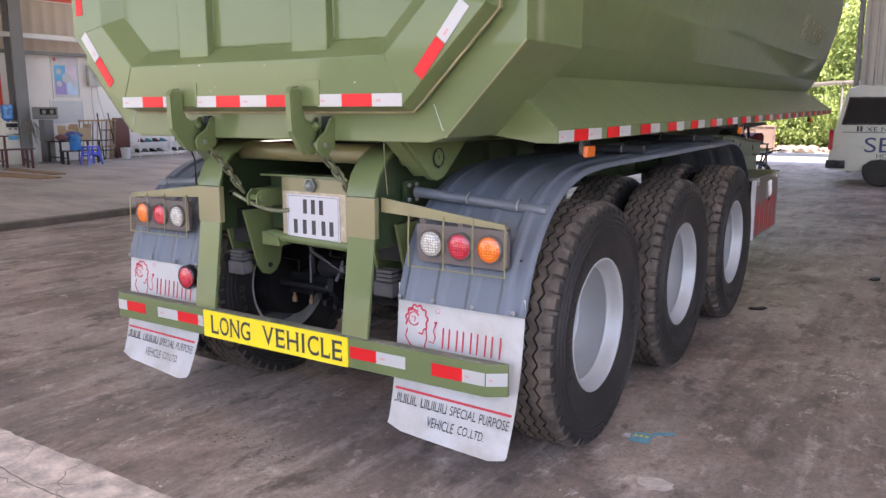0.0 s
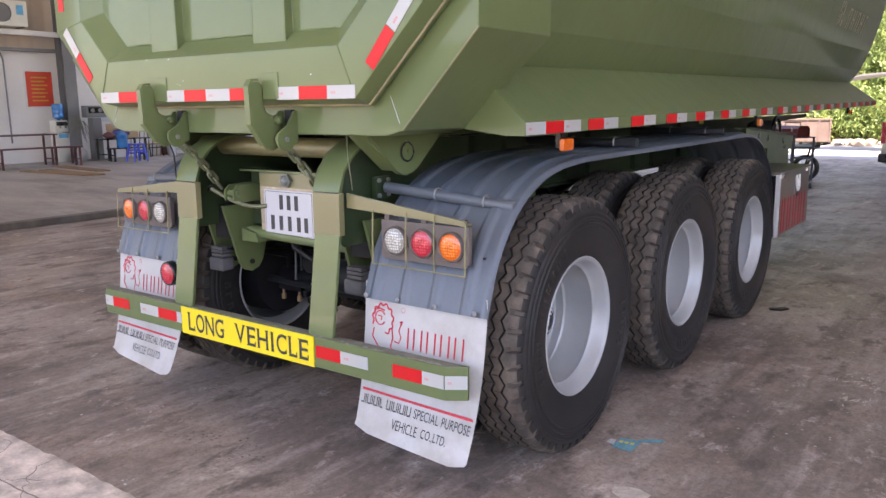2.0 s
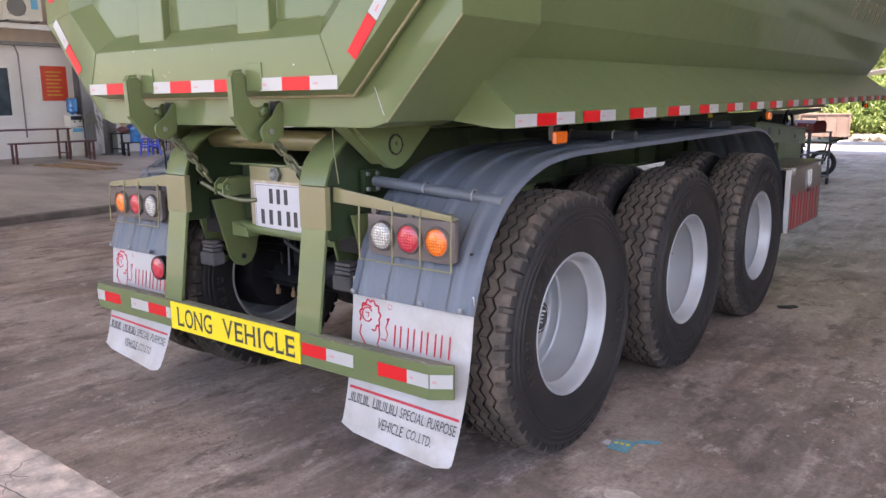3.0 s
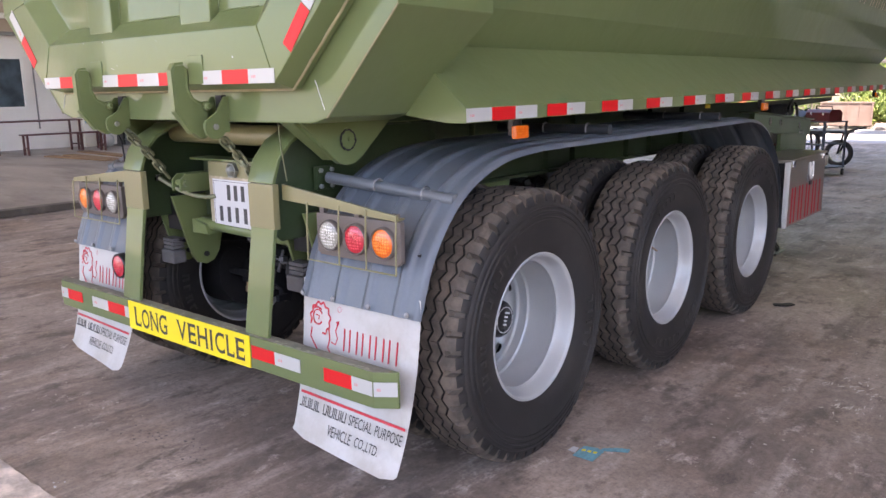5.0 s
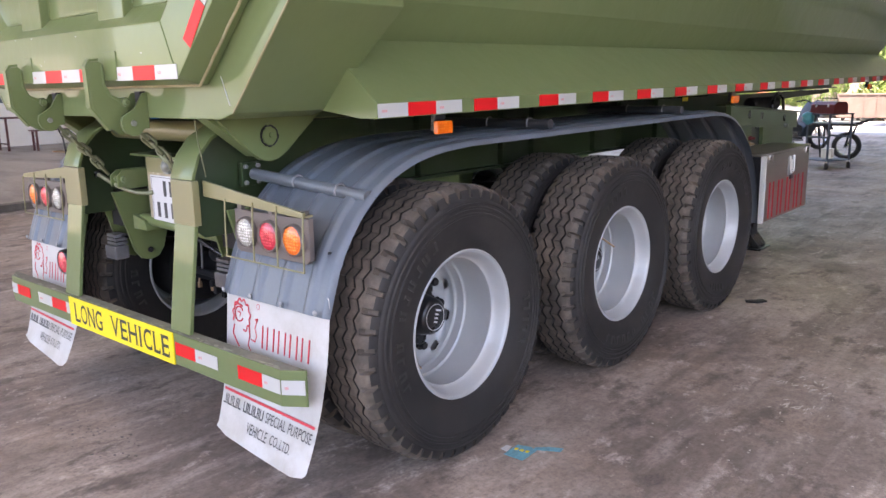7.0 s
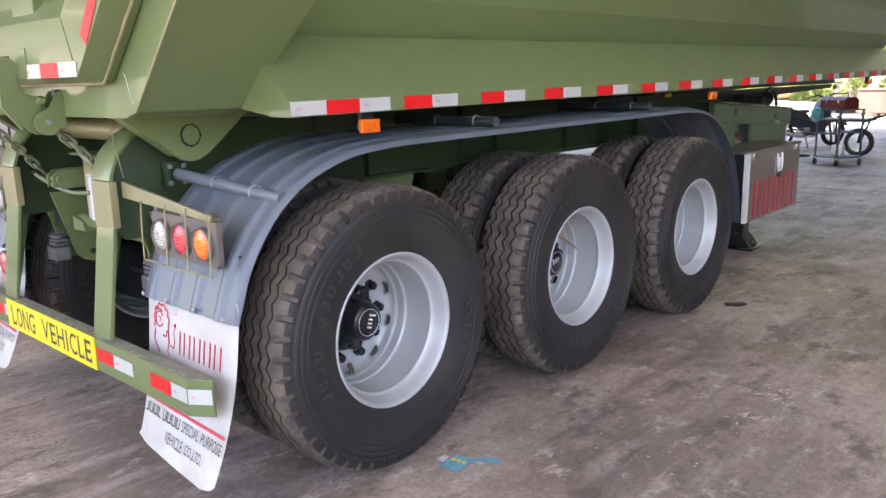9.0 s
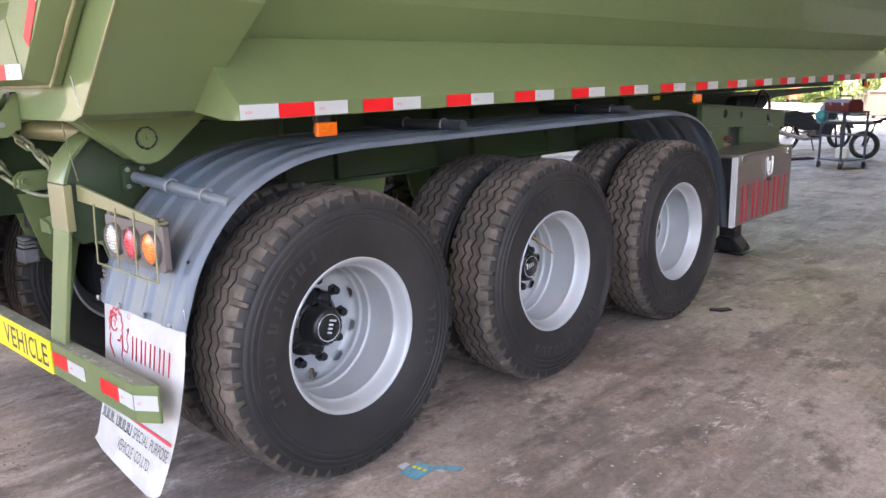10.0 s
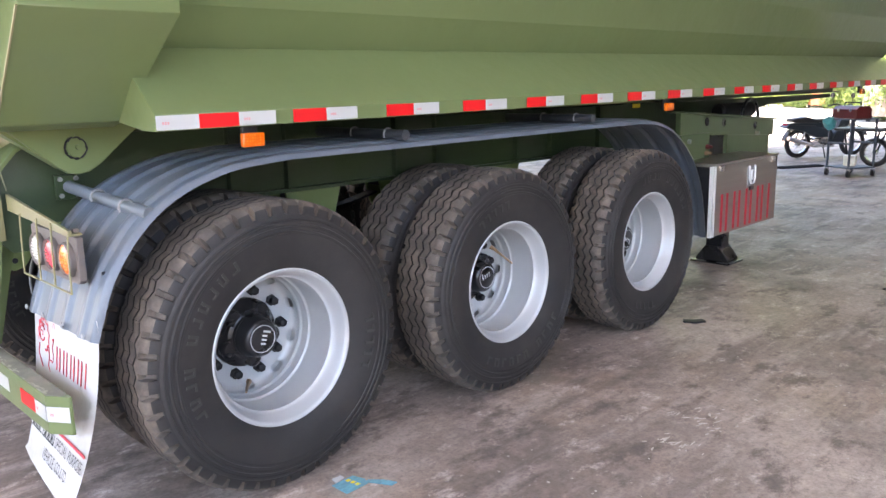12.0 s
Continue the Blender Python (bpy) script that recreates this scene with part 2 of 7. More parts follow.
# ---- mesh helpers ----
def box(bm, x0, x1, y0, y1, z0, z1):
    vs = [bm.verts.new((x, y, z)) for x in (x0, x1) for y in (y0, y1) for z in (z0, z1)]
    for f in ((0, 1, 3, 2), (4, 6, 7, 5), (0, 4, 5, 1), (2, 3, 7, 6), (0, 2, 6, 4), (1, 5, 7, 3)):
        bm.faces.new([vs[i] for i in f])
    return vs


def prism(bm, pts, axis, a, b):
    """The polygon pts (in the two other axes, in order) pulled along axis from a to b."""
    def at(p, v):
        return {"x": (v, p[0], p[1]), "y": (p[0], v, p[1]), "z": (p[0], p[1], v)}[axis]
    lo, hi = [bm.verts.new(at(p, a)) for p in pts], [bm.verts.new(at(p, b)) for p in pts]
    n = len(pts)
    for i in range(n):
        bm.faces.new((lo[i], lo[(i + 1) % n], hi[(i + 1) % n], hi[i]))
    bm.faces.new(lo[::-1])
    bm.faces.new(hi)
    return lo + hi


def shell(bm, pts, axis, a, b, thick):
    """A bent sheet: the open line pts pulled along axis, with thickness to its left."""
    off = []
    for i, p in enumerate(pts):
        d = Vector((0, 0))
        for j in (i - 1, i):
            if 0 <= j < len(pts) - 1:
                e = (Vector(pts[j + 1]) - Vector(pts[j])).normalized()
                d += Vector((-e.y, e.x))
        d.normalize()
        off.append((p[0] + d.x * thick, p[1] + d.y * thick))
    def at(p, v):
        return {"x": (v, p[0], p[1]), "y": (p[0], v, p[1]), "z": (p[0], p[1], v)}[axis]
    g = [[bm.verts.new(at(p, v)) for p in line] for line in (pts, off) for v in (a, b)]
    n = len(pts)
    for i in range(n - 1):
        bm.faces.new((g[0][i], g[0][i + 1], g[1][i + 1], g[1][i]))
        bm.faces.new((g[2][i], g[3][i], g[3][i + 1], g[2][i + 1]))
        bm.faces.new((g[0][i], g[2][i], g[2][i + 1], g[0][i + 1]))
        bm.faces.new((g[1][i], g[1][i + 1], g[3][i + 1], g[3][i]))
    bm.faces.new((g[0][0], g[1][0], g[3][0], g[2][0]))
    bm.faces.new((g[0][-1], g[2][-1], g[3][-1], g[1][-1]))


def tube(bm, pts, r, n=8, closed=False):
    """A round rod along pts."""
    pts = [Vector(p) for p in pts]
    rings, side = [], None
    for i, p in enumerate(pts):
        a = pts[i - 1] if (i or closed) else p
        b = pts[(i + 1) % len(pts)] if (i < len(pts) - 1 or closed) else p
        d = (b - a).normalized()
        if side is None:
            side = d.orthogonal().normalized()
        side = (side - d * side.dot(d)).normalized()
        up = d.cross(side)
        rr = r[i] if isinstance(r, (list, tuple)) else r
        rings.append([bm.verts.new(p + rr * (math.cos(2 * math.pi * k / n) * side + math.sin(2 * math.pi * k / n) * up)) for k in range(n)])
    m = len(rings)
    for i in range(m if closed else m - 1):
        for k in range(n):
            bm.faces.new((rings[i][k], rings[i][(k + 1) % n], rings[(i + 1) % m][(k + 1) % n], rings[(i + 1) % m][k]))
    if not closed:
        bm.faces.new(rings[0][::-1])
        bm.faces.new(rings[-1])


def lathe(bm, prof, n=48, centre=(0, 0, 0), closed=False):
    """prof: (x along the axle, radius) turned round the x axis."""
    c = Vector(centre)
    rings = [[bm.verts.new(c + Vector((x, r * math.cos(2 * math.pi * k / n), r * math.sin(2 * math.pi * k / n)))) for k in range(n)] for x, r in prof]
    m = len(rings)
    for i in range(m if closed else m - 1):
        a, b = rings[i], rings[(i + 1) % m]
        for k in range(n):
            bm.faces.new((a[k], a[(k + 1) % n], b[(k + 1) % n], b[k]))
    if not closed:
        if prof[0][1] > 1e-4:
            bm.faces.new(rings[0][::-1])
        if prof[-1][1] > 1e-4:
            bm.faces.new(rings[-1])


def moved(bm, verts, m):
    bmesh.ops.transform(bm, matrix=m, verts=verts)


def finish(name, bm, mat, sharp=35.0, bevel=0.0):
    """The bmesh as mesh data, smooth but for its sharp edges."""
    bmesh.ops.remove_doubles(bm, verts=bm.verts, dist=1e-5)
    bmesh.ops.recalc_face_normals(bm, faces=bm.faces)
    for f in bm.faces:
        f.smooth = not bevel or any(len(e.link_faces) == 2 and radians(0.5) < e.calc_face_angle(0) <= radians(30) for e in f.edges)
    if bevel:
        es = [e for e in bm.edges if len(e.link_faces) == 2 and e.calc_face_angle(0) > radians(30)]
        rounded = bmesh.ops.bevel(bm, geom=es, offset=bevel, segments=2, profile=0.6, affect="EDGES", clamp_overlap=True)
        for f in rounded["faces"]:
            f.smooth = True
    for e in bm.edges:
        e.smooth = len(e.link_faces) == 2 and e.calc_face_angle(0) < radians(sharp)
    me = bpy.data.meshes.new(name)
    bm.to_mesh(me)
    bm.free()
    for mm in mat if isinstance(mat, (list, tuple)) else (mat,):
        me.materials.append(mm)
    return me


def part(name, bm, mat, parent=None, label="", bevel=0.0, m=None, sharp=35.0):
    ob = new(name, finish(name, bm, mat, sharp, bevel) if isinstance(bm, bmesh.types.BMesh) else bm)
    ob.parent = parent
    if m is not None:
        ob.matrix_basis = m
    if label:
        ob["label"] = label
    return ob


def thing(name, label, category, m=None, group="", kind=""):
    ob = new(name)
    ob.empty_display_size = 0.2
    if m is not None:
        ob.matrix_basis = m
    return tagged(ob, label, category, group, kind)


def boxpart(name, x0, x1, y0, y1, z0, z1, mat, parent=None, label="", bevel=0.0, m=None):
    bm = bmesh.new()
    box(bm, x0, x1, y0, y1, z0, z1)
    return part(name, bm, mat, parent, label, bevel, m)


def rodpart(name, pts, r, mat, parent=None, label="", n=8, closed=False, m=None):
    bm = bmesh.new()
    tube(bm, pts, r, n, closed)
    return part(name, bm, mat, parent, label, m=m, sharp=50)


def lettering(name, words, width, height, mat, parent, m, label="", bold=0.0):
    """Words in the built-in font, fitted to width and height, centred on m's origin, facing its +z."""
    cu = bpy.data.curves.new(name, "FONT")
    cu.body, cu.extrude, cu.offset = words, 0.0, bold
    cu.align_x = "CENTER"
    tmp = new(name, cu)
    me = bpy.data.meshes.new_from_object(tmp.evaluated_get(bpy.context.evaluated_depsgraph_get()))
    bpy.data.objects.remove(tmp)
    bpy.data.curves.remove(cu)
    co = np.array([v.co for v in me.vertices])
    lo, hi = co.min(0), co.max(0)
    k = np.array([width / (hi[0] - lo[0]), height / (hi[1] - lo[1]), 1.0])
    co = (co - (lo + hi) / 2) * k
    me.vertices.foreach_set("co", co.ravel())
    me.materials.clear()
    me.materials.append(mat)
    return part(name, me, mat, parent, label, m=m)


def face_y(x, y, z):
    """Placing for lettering that faces -y."""
    return pose(x, y, z, 90, 0, 0)


def face_x(x, y, z):
    """Placing for lettering that faces +x and reads along +y."""
    return pose(x, y, z, 90, 0, 90)


# ---- setting: hall ----
def slab(name, x0, x1, y0, y1, z0, z1, mat, label, category, bevel=0.0):
    ob = boxpart(name, x0, x1, y0, y1, z0, z1, mat, bevel=bevel)
    return tagged(ob, label, category, kind="structure")


PLAT = 0.20     # height of the raised floor along the side wall
slab("ground", -400, 400, -400, 600, -0.6, -0.02, YARD, "pale sunlit concrete yard reaching to the horizon", "ground")
slab("floor", -7.5, 12.0, -13.2, 21.0, -0.3, 0.0, FLOOR, "dark stained concrete workshop floor with drag marks", "floor")
bm = bmesh.new()
prism(bm, [(-17.2, -0.3), (-7.5, -0.3), (-7.5, 0.085), (-12.0, PLAT), (-17.2, PLAT)], "y", -13.2, 21.0)
tagged(part("floor_raised", bm, FLOOR_PALE), "stained raised concrete floor along the hall wall, daylight in its pale colour", "floor", kind="structure")

# ---- the dump trailer ----
trailer = thing("dump_trailer", "olive green three-axle dump semi-trailer parked on the concrete floor", "trailer")
RISE = 0.008    # the body climbs a little towards its front


def lift(bm):
    for v in bm.verts:
        v.co.z += RISE * (v.co.y - 0.4)


# dump body: faceted tub with a sloped skirt and a deep rear collar
HALF = [(1.24, 2.92), (1.24, 2.65), (1.19, 2.38), (1.09, 2.02), (1.005, 1.80), (0.90, 1.65), (0.70, 1.44)]
bm = bmesh.new()
INSIDE = [(x - 0.05, z + (0.0 if i == 0 else 0.04)) for i, (x, z) in enumerate(HALF)]
prism(bm, HALF + [(-x, z) for x, z in HALF[::-1]] + [(-x, z) for x, z in INSIDE] + INSIDE[::-1], "y", 0.40, 8.66)
prism(bm, HALF + [(-x, z) for x, z in HALF[::-1]], "y", 8.66, 8.72)
lift(bm)
body = part("dump_body", bm, GREEN, trailer, "faceted olive green tub", sharp=4)
bm = bmesh.new()
COLLAR = [(1.24, 2.95), (1.24, 1.745), (0.915, 1.408), (0.84, 1.388)]
CUT = [(1.09, 2.95), (1.09, 1.89), (0.80, 1.54), (0.78, 1.53)]
prism(bm, COLLAR + [(-x, z) for x, z in COLLAR[::-1]] + [(-x, z) for x, z in CUT] + CUT[::-1], "y", 0.0, 0.40)
for v in bm.verts:
    if v.co.y > 0.2:
        v.co.y += 0.08 * min(1.0, max(0.0, (v.co.z - 1.41) / 0.34))
collar = part("rear_collar", bm, GREEN, body, bevel=0.005, sharp=20)
for s in (1, -1):
    rodpart("edge_weld", [(s * (0.915 + 0.325 * k / 8), -0.001, 1.408 + 0.337 * k / 8) for k in range(9)], 0.004, KHAKI, collar, "pale weld along the collar edge", n=5)
    rodpart("chalk_scratch", [(s * (0.862 + 0.042 * k / 5), -0.001, 1.53 - 0.10 * k / 5 + 0.004 * (k % 2)) for k in range(6)], 0.0012, PAPER, collar, "thin white scratch", n=4)
for s in (1, -1):
    bm = bmesh.new()
    prism(bm, [(s * 1.19, 1.378), (s * 1.19, 1.432), (s * 0.935, 1.655), (s * 0.72, 1.655), (s * 0.72, 1.43), (s * 1.10, 1.378)], "y", 0.385, 8.85)
    lift(bm)
    for v in bm.verts:
        if v.co.y > 8 and abs(v.co.x) < 1.15:
            v.co.y -= 0.35
    part("side_skirt", bm, GREEN, body, bevel=0.003, sharp=20)


def plain_strokes(name, boxes, mat, parent, m, label):
    bm = bmesh.new()
    for x0, x1, y0, y1 in boxes:
        prism(bm, [(x0, y0), (x1, y0), (x1, y1), (x0, y1)], "z", 0.0, 0.0012)
    return part(name, bm, mat, parent, label, m=m)


FADED = material("faded_khaki_print", (0.30, 0.27, 0.17), 0.5, vary=0.15, scale=8)
up = Vector((0.10, 0, 0.36)).normalized()
facet = Matrix((Vector((0, 1, 0)), up, Vector((0, 1, 0)).cross(up))).transposed().to_4x4()
strokes = [(0.03, 0.07, 0.0, 0.10), (0.0, 0.04, 0.12, 0.22), (0.10, 0.14, 0.02, 0.13), (0.16, 0.20, 0.10, 0.22), (0.08, 0.12, 0.17, 0.23), (0.20, 0.24, 0.0, 0.06)]
for i in range(5):
    ox = 0.46 + 0.235 * i
    strokes += [(ox, ox + 0.035, 0.0, 0.20)] + ([(ox + 0.10, ox + 0.135, 0.0, 0.20)] if i < 4 else []) + [(ox + 0.036, ox + 0.099, 0.17 - 0.08 * (i % 2), 0.195 - 0.08 * (i % 2))]
for stroke in strokes:
    plain_strokes("print_stroke", [stroke], FADED, body, Matrix.Translation((1.1317 + 0.0012, 6.30, 2.17 + RISE * 6.6)) @ facet, "faded plain stroke on the tub side")


def tape_mesh(name, w, h, mat):
    bm = bmesh.new()
    prism(bm, [(-w / 2, -h / 2), (w / 2, -h / 2), (w / 2, h / 2), (-w / 2, h / 2)], "z", 0.0, 0.0015)
    me = finish(name, bm, mat)
    if mat == TAPE_WHITE:
        bm = bmesh.new()
        bm.from_mesh(me)
        old = len(bm.faces)
        for k in range(3):
            box(bm, -0.055 + 0.009 * k, -0.049 + 0.009 * k, -0.006, 0.003, 0.0015, 0.0019)
        bm.faces.ensure_lookup_table()
        for f in bm.faces[old:]:
            f.material_index = 1
        me.materials.append(PALE_RED)
        bm.to_mesh(me)
        bm.free()
    return me


PALE_RED = material("pale_red_print", (0.55, 0.22, 0.22), 0.5, vary=0.02)
RED_TAPE, WHITE_TAPE = tape_mesh("red_tape", 0.15, 0.047, TAPE_RED), tape_mesh("white_tape", 0.15, 0.047, TAPE_WHITE)


def tape(red, m, parent):
    return part("reflective_tape", RED_TAPE if red else WHITE_TAPE, TAPE_RED, parent, "red reflective tape" if red else "white reflective tape", m=m)


def lip_z(y):
    return 1.405 + RISE * (y - 0.4)


for s in (1, -1):
    tilt = math.degrees(math.atan(RISE))
    rows = [(False, 0.461), (True, 0.611), (False, 0.761)]
    y = 0.987
    while y < 8.7:
        rows += [(True, y), (False, y + 0.15)]
        y += 0.4535
    for red, y in rows:
        if y < 8.8:
            m = pose(s * 1.1915, y, lip_z(y)) @ Matrix.Rotation(radians(tilt), 4, "X") @ (face_x(0, 0, 0) if s > 0 else pose(0, 0, 0, 90, 0, -90))
            tape(red, m, body)
for y in (0.745, 3.68, 7.25):
    for s in (1, -1):
        z = lip_z(y) - 0.079
        bm = bmesh.new()
        box(bm, s * 1.150 - 0.013, s * 1.150 + 0.013, y - 0.030, y + 0.030, z - 0.010, z + 0.055)
        mk = part("side_marker_lamp", bm, BLACK, body, "black bracket of a side marker lamp", bevel=0.004)
        bm = bmesh.new()
        box(bm, s * 1.175 - 0.012, s * 1.175 + 0.012, y - 0.044, y + 0.044, z - 0.022, z + 0.028)
        part("lens", bm, LENS_ORANGE, mk, "orange lens", bevel=0.006)

CHAIN_GREY = material("dull_bolt_steel", (0.22, 0.23, 0.20), 0.45, metal=0.4)
# tailgate: frame band round a sunk panel, with two upright ribs
OUT = [(-0.803, 1.524), (0.803, 1.524), (1.145, 1.86), (1.145, 2.9), (-1.145, 2.9), (-1.145, 1.86)]
REAR = [(-0.798, 1.504), (0.798, 1.504), (1.152, 1.851), (1.152, 2.91), (-1.152, 2.91), (-1.152, 1.851)]
MID = [(-0.725, 1.706), (0.725, 1.706), (0.925, 1.90), (0.925, 2.74), (-0.925, 2.74), (-0.925, 1.90)]
INN = [(-0.675, 1.775), (0.675, 1.775), (0.850, 1.940), (0.850, 2.68), (-0.850, 2.68), (-0.850, 1.940)]
bm = bmesh.new()
rings = [[bm.verts.new((x, y, z)) for x, z in line] for line, y in ((REAR, -0.004), (REAR, -0.04), (OUT, -0.12), (MID, -0.12), (INN, -0.045))]
for a, b in zip(rings, rings[1:]):
    for i in range(6):
        bm.faces.new((a[i], a[(i + 1) % 6], b[(i + 1) % 6], b[i]))
bm.faces.new(rings[4])
bm.faces.new(rings[0][::-1])
gate = part("tailgate", bm, GREEN, trailer, "olive tailgate with a sunk panel", bevel=0.004, sharp=20)
GATE_SEAM = material("rusty_khaki_seam", (0.27, 0.24, 0.13), 0.5, vary=0.35, scale=9, second=(0.20, 0.13, 0.06), amount=0.7, spot_scale=7)
for a, b in zip(REAR[:3], REAR[1:4]):
    rodpart("seam_bead", [(a[0] + (b[0] - a[0]) * k / 12, -0.038 + 0.0012 * (k % 3), a[1] + (b[1] - a[1]) * k / 12 - 0.002) for k in range(13)], 0.0055, GATE_SEAM, gate, "rusty khaki seam along the gate edge", n=6)
for s in (1, -1):
    bm = bmesh.new()
    prism(bm, [(-0.03, 1.72), (-0.085, 1.735), (-0.085, 2.72), (-0.03, 2.73)], "x", s * 0.335 - 0.093, s * 0.335 + 0.093)
    part("rib", bm, GREEN, gate, bevel=0.006)
    xp = 0.372 if s > 0 else -0.328
    boxpart("latch_plate", xp - 0.044, xp + 0.044, -0.1245, -0.119, 1.526, 1.625, GREEN, gate, bevel=0.002)
for s in (1, -1):
    for e in (-1, 1):
        x = s * 0.335 + e * 0.095
        rodpart("weld_bead", [(x, -0.046, 1.79 + 0.05 * k) for k in range(18)], 0.0035, GREEN, gate, n=5)
    rodpart("weld_bead", [(s * (0.725 + 0.078 * k / 6), -0.1205, 1.706 - 0.182 * k / 6) for k in range(7)], 0.0025, GREEN, gate, n=5)
    rodpart("weld_bead", [(s * (0.925 + 0.22 * k / 6), -0.1205, 1.90 - 0.04 * k / 6) for k in range(7)], 0.0025, GREEN, gate, n=5)
rodpart("weld_bead", [(-0.65 + 0.065 * k, -0.046, 1.777) for k in range(21)], 0.003, GREEN, gate, n=5)
chp = random.Random(3)
bm = bmesh.new()
for k in range(9):
    x, z, q = chp.uniform(-0.8, 0.8), chp.choice((1.70, 1.712, 1.492, 1.60)) + chp.gauss(0, 0.012), chp.uniform(0.001, 0.0035)
    prism(bm, [(x + q * chp.uniform(0.6, 1.6) * math.cos(j), z + q * chp.uniform(0.5, 1.1) * math.sin(j)) for j in range(6)], "y", -0.1206, -0.1198)
part("paint_chip", bm, PAPER, gate, "tiny white paint chips")["kind"] = "stuff"
for red, x0, x1 in ((0, -0.80, -0.655), (1, -0.655, -0.51), (0, -0.51, -0.40), (0, -0.29, -0.165), (1, -0.165, -0.02), (0, -0.02, 0.13), (1, 0.13, 0.29), (0, 0.405, 0.525), (1, 0.525, 0.67), (0, 0.67, 0.805)):
    w = x1 - x0
    tape(red, pose((x0 + x1) / 2, -0.1215, 1.546) @ Matrix.Diagonal((w / 0.15, 1, 1, 1)) @ pose(0, 0, 0, 90, 0, 0), gate)
for s in (1, -1):
    a, b = Vector((s * 0.873, 0, 1.628)), Vector((s * 1.068, 0, 1.866))
    ang = math.degrees(math.atan2(b.z - a.z, b.x - a.x))
    for k, red in ((0.25, 1), (0.75, 0)):
        c = a.lerp(b, k)
        tape(red, pose(c.x, -0.1215, c.z) @ Matrix.Rotation(-radians(ang), 4, "Y") @ pose(0, 0, 0, 90, 0, 0), gate)
    for k, red in ((0, 1), (1, 0), (2, 1)):
        tape(red, pose(s * 1.085, -0.1215, 2.03 + 0.15 * k) @ Matrix.Rotation(-radians(90), 4, "Y") @ pose(0, 0, 0, 90, 0, 0), gate)


def chain(name, pts, parent):
    """Steel links along a hanging line."""
    line = [Vector(p) for p in pts]
    length = sum((b - a).length for a, b in zip(line, line[1:]))
    count = int(length / 0.036)
    for i in range(count):
        d, k = (i + 0.5) / count * length, 0
        while d > (line[k + 1] - line[k]).length and k < len(line) - 2:
            d -= (line[k + 1] - line[k]).length
            k += 1
        e = (line[k + 1] - line[k]).normalized()
        p = line[k] + e * d
        part(name, LINK, CHAIN, parent, m=Matrix.Translation(p) @ e.to_track_quat("X", "Z").to_matrix().to_4x4() @ pose(0, 0, 0, 90 * (i % 2) + 20, 0, 0))


CHAIN = material("green_painted_chain", (0.16, 0.17, 0.10), 0.38, metal=0.3, vary=0.3, scale=40)
bm = bmesh.new()
tube(bm, [(0.017 * math.copysign(1, math.cos(a)) + 0.014 * math.cos(a), 0.014 * math.sin(a), 0) for a in [2 * math.pi * (k + 0.5) / 10 for k in range(10)]], 0.0070, 6, closed=True)
LINK = finish("chain_link", bm, CHAIN, sharp=60)
HOOK = [(-0.172, 1.590), (-0.140, 1.592), (-0.126, 1.578), (-0.124, 1.510), (-0.108, 1.476), (-0.078, 1.462), (-0.050, 1.466), (-0.040, 1.445), (-0.050, 1.400), (-0.045, 1.340), (-0.085, 1.330), (-0.120, 1.352), (-0.180, 1.432), (-0.184, 1.575)]
for s in (1, -1):
    x = 0.315 if s > 0 else -0.386
    bm = bmesh.new()
    prism(bm, HOOK, "x", x - 0.012, x + 0.012)
    hook = part("tailgate_hook", bm, GREEN, gate, "green hook latch of welded plates", bevel=0.0025)
    bm = bmesh.new()
    shell(bm, [(-0.120, 1.352), (-0.181, 1.432), (-0.185, 1.572), (-0.172, 1.592), (-0.142, 1.594)], "x", x - 0.015, x + 0.013, 0.009)
    part("hook_flange", bm, GREEN, hook, bevel=0.002)
    bm = bmesh.new()
    shell(bm, [(-0.136, 1.578), (-0.134, 1.508), (-0.116, 1.470), (-0.086, 1.452), (-0.060, 1.440)], "x", x - 0.015, x + 0.015, 0.006)
    part("hook_liner", bm, GREEN, hook, bevel=0.0015)
    for dx in (-0.024, 0.062):
        bm = bmesh.new()
        arc = [(-0.062 + 0.046 * math.cos(radians(a)), 1.372 + 0.046 * math.sin(radians(a))) for a in range(150, 331, 18)]
        prism(bm, [(0.0, 1.480), (-0.016, 1.480), (-0.052, 1.425)] + arc + [(0.0, 1.352)], "x", x + dx - 0.006, x + dx + 0.006)
        part("lug", bm, GREEN, hook, bevel=0.002)
    for y, z, r in ((-0.062, 1.372, 0.011), (-0.060, 1.447, 0.016)):
        bm = bmesh.new()
        lathe(bm, [(x - 0.032, r), (x + 0.072, r), (x + 0.074, r * 0.8), (x + 0.074, 0.0)] if r < 0.012 else [(x - 0.030, r), (x + 0.030, r), (x + 0.034, 0.010), (x + 0.038, 0.009), (x + 0.038, 0.0)], 16, (0, y, z))
        part("pivot_bolt", bm, CHAIN_GREY if r < 0.012 else GREEN, hook, "dull steel pivot bolt")
    bm = bmesh.new()
    box(bm, x + 0.016, x + 0.054, -0.020, 0.0, 1.40, 1.485)
    part("latch_stop", bm, IRON, hook, "dark latch stop")
    chain("chain_link", [(x + 0.042, -0.02, 1.345), (x + 0.044, 0.085, 1.235), (x + 0.044, 0.168, 1.130)] if s < 0 else [(x + 0.012, -0.02, 1.345), (x + 0.017, 0.07, 1.25), (x + 0.067, 0.155, 1.10)], gate)

PAD_GREY = material("dull_grey_pad", (0.10, 0.10, 0.105), 0.5, vary=0.2, scale=20)
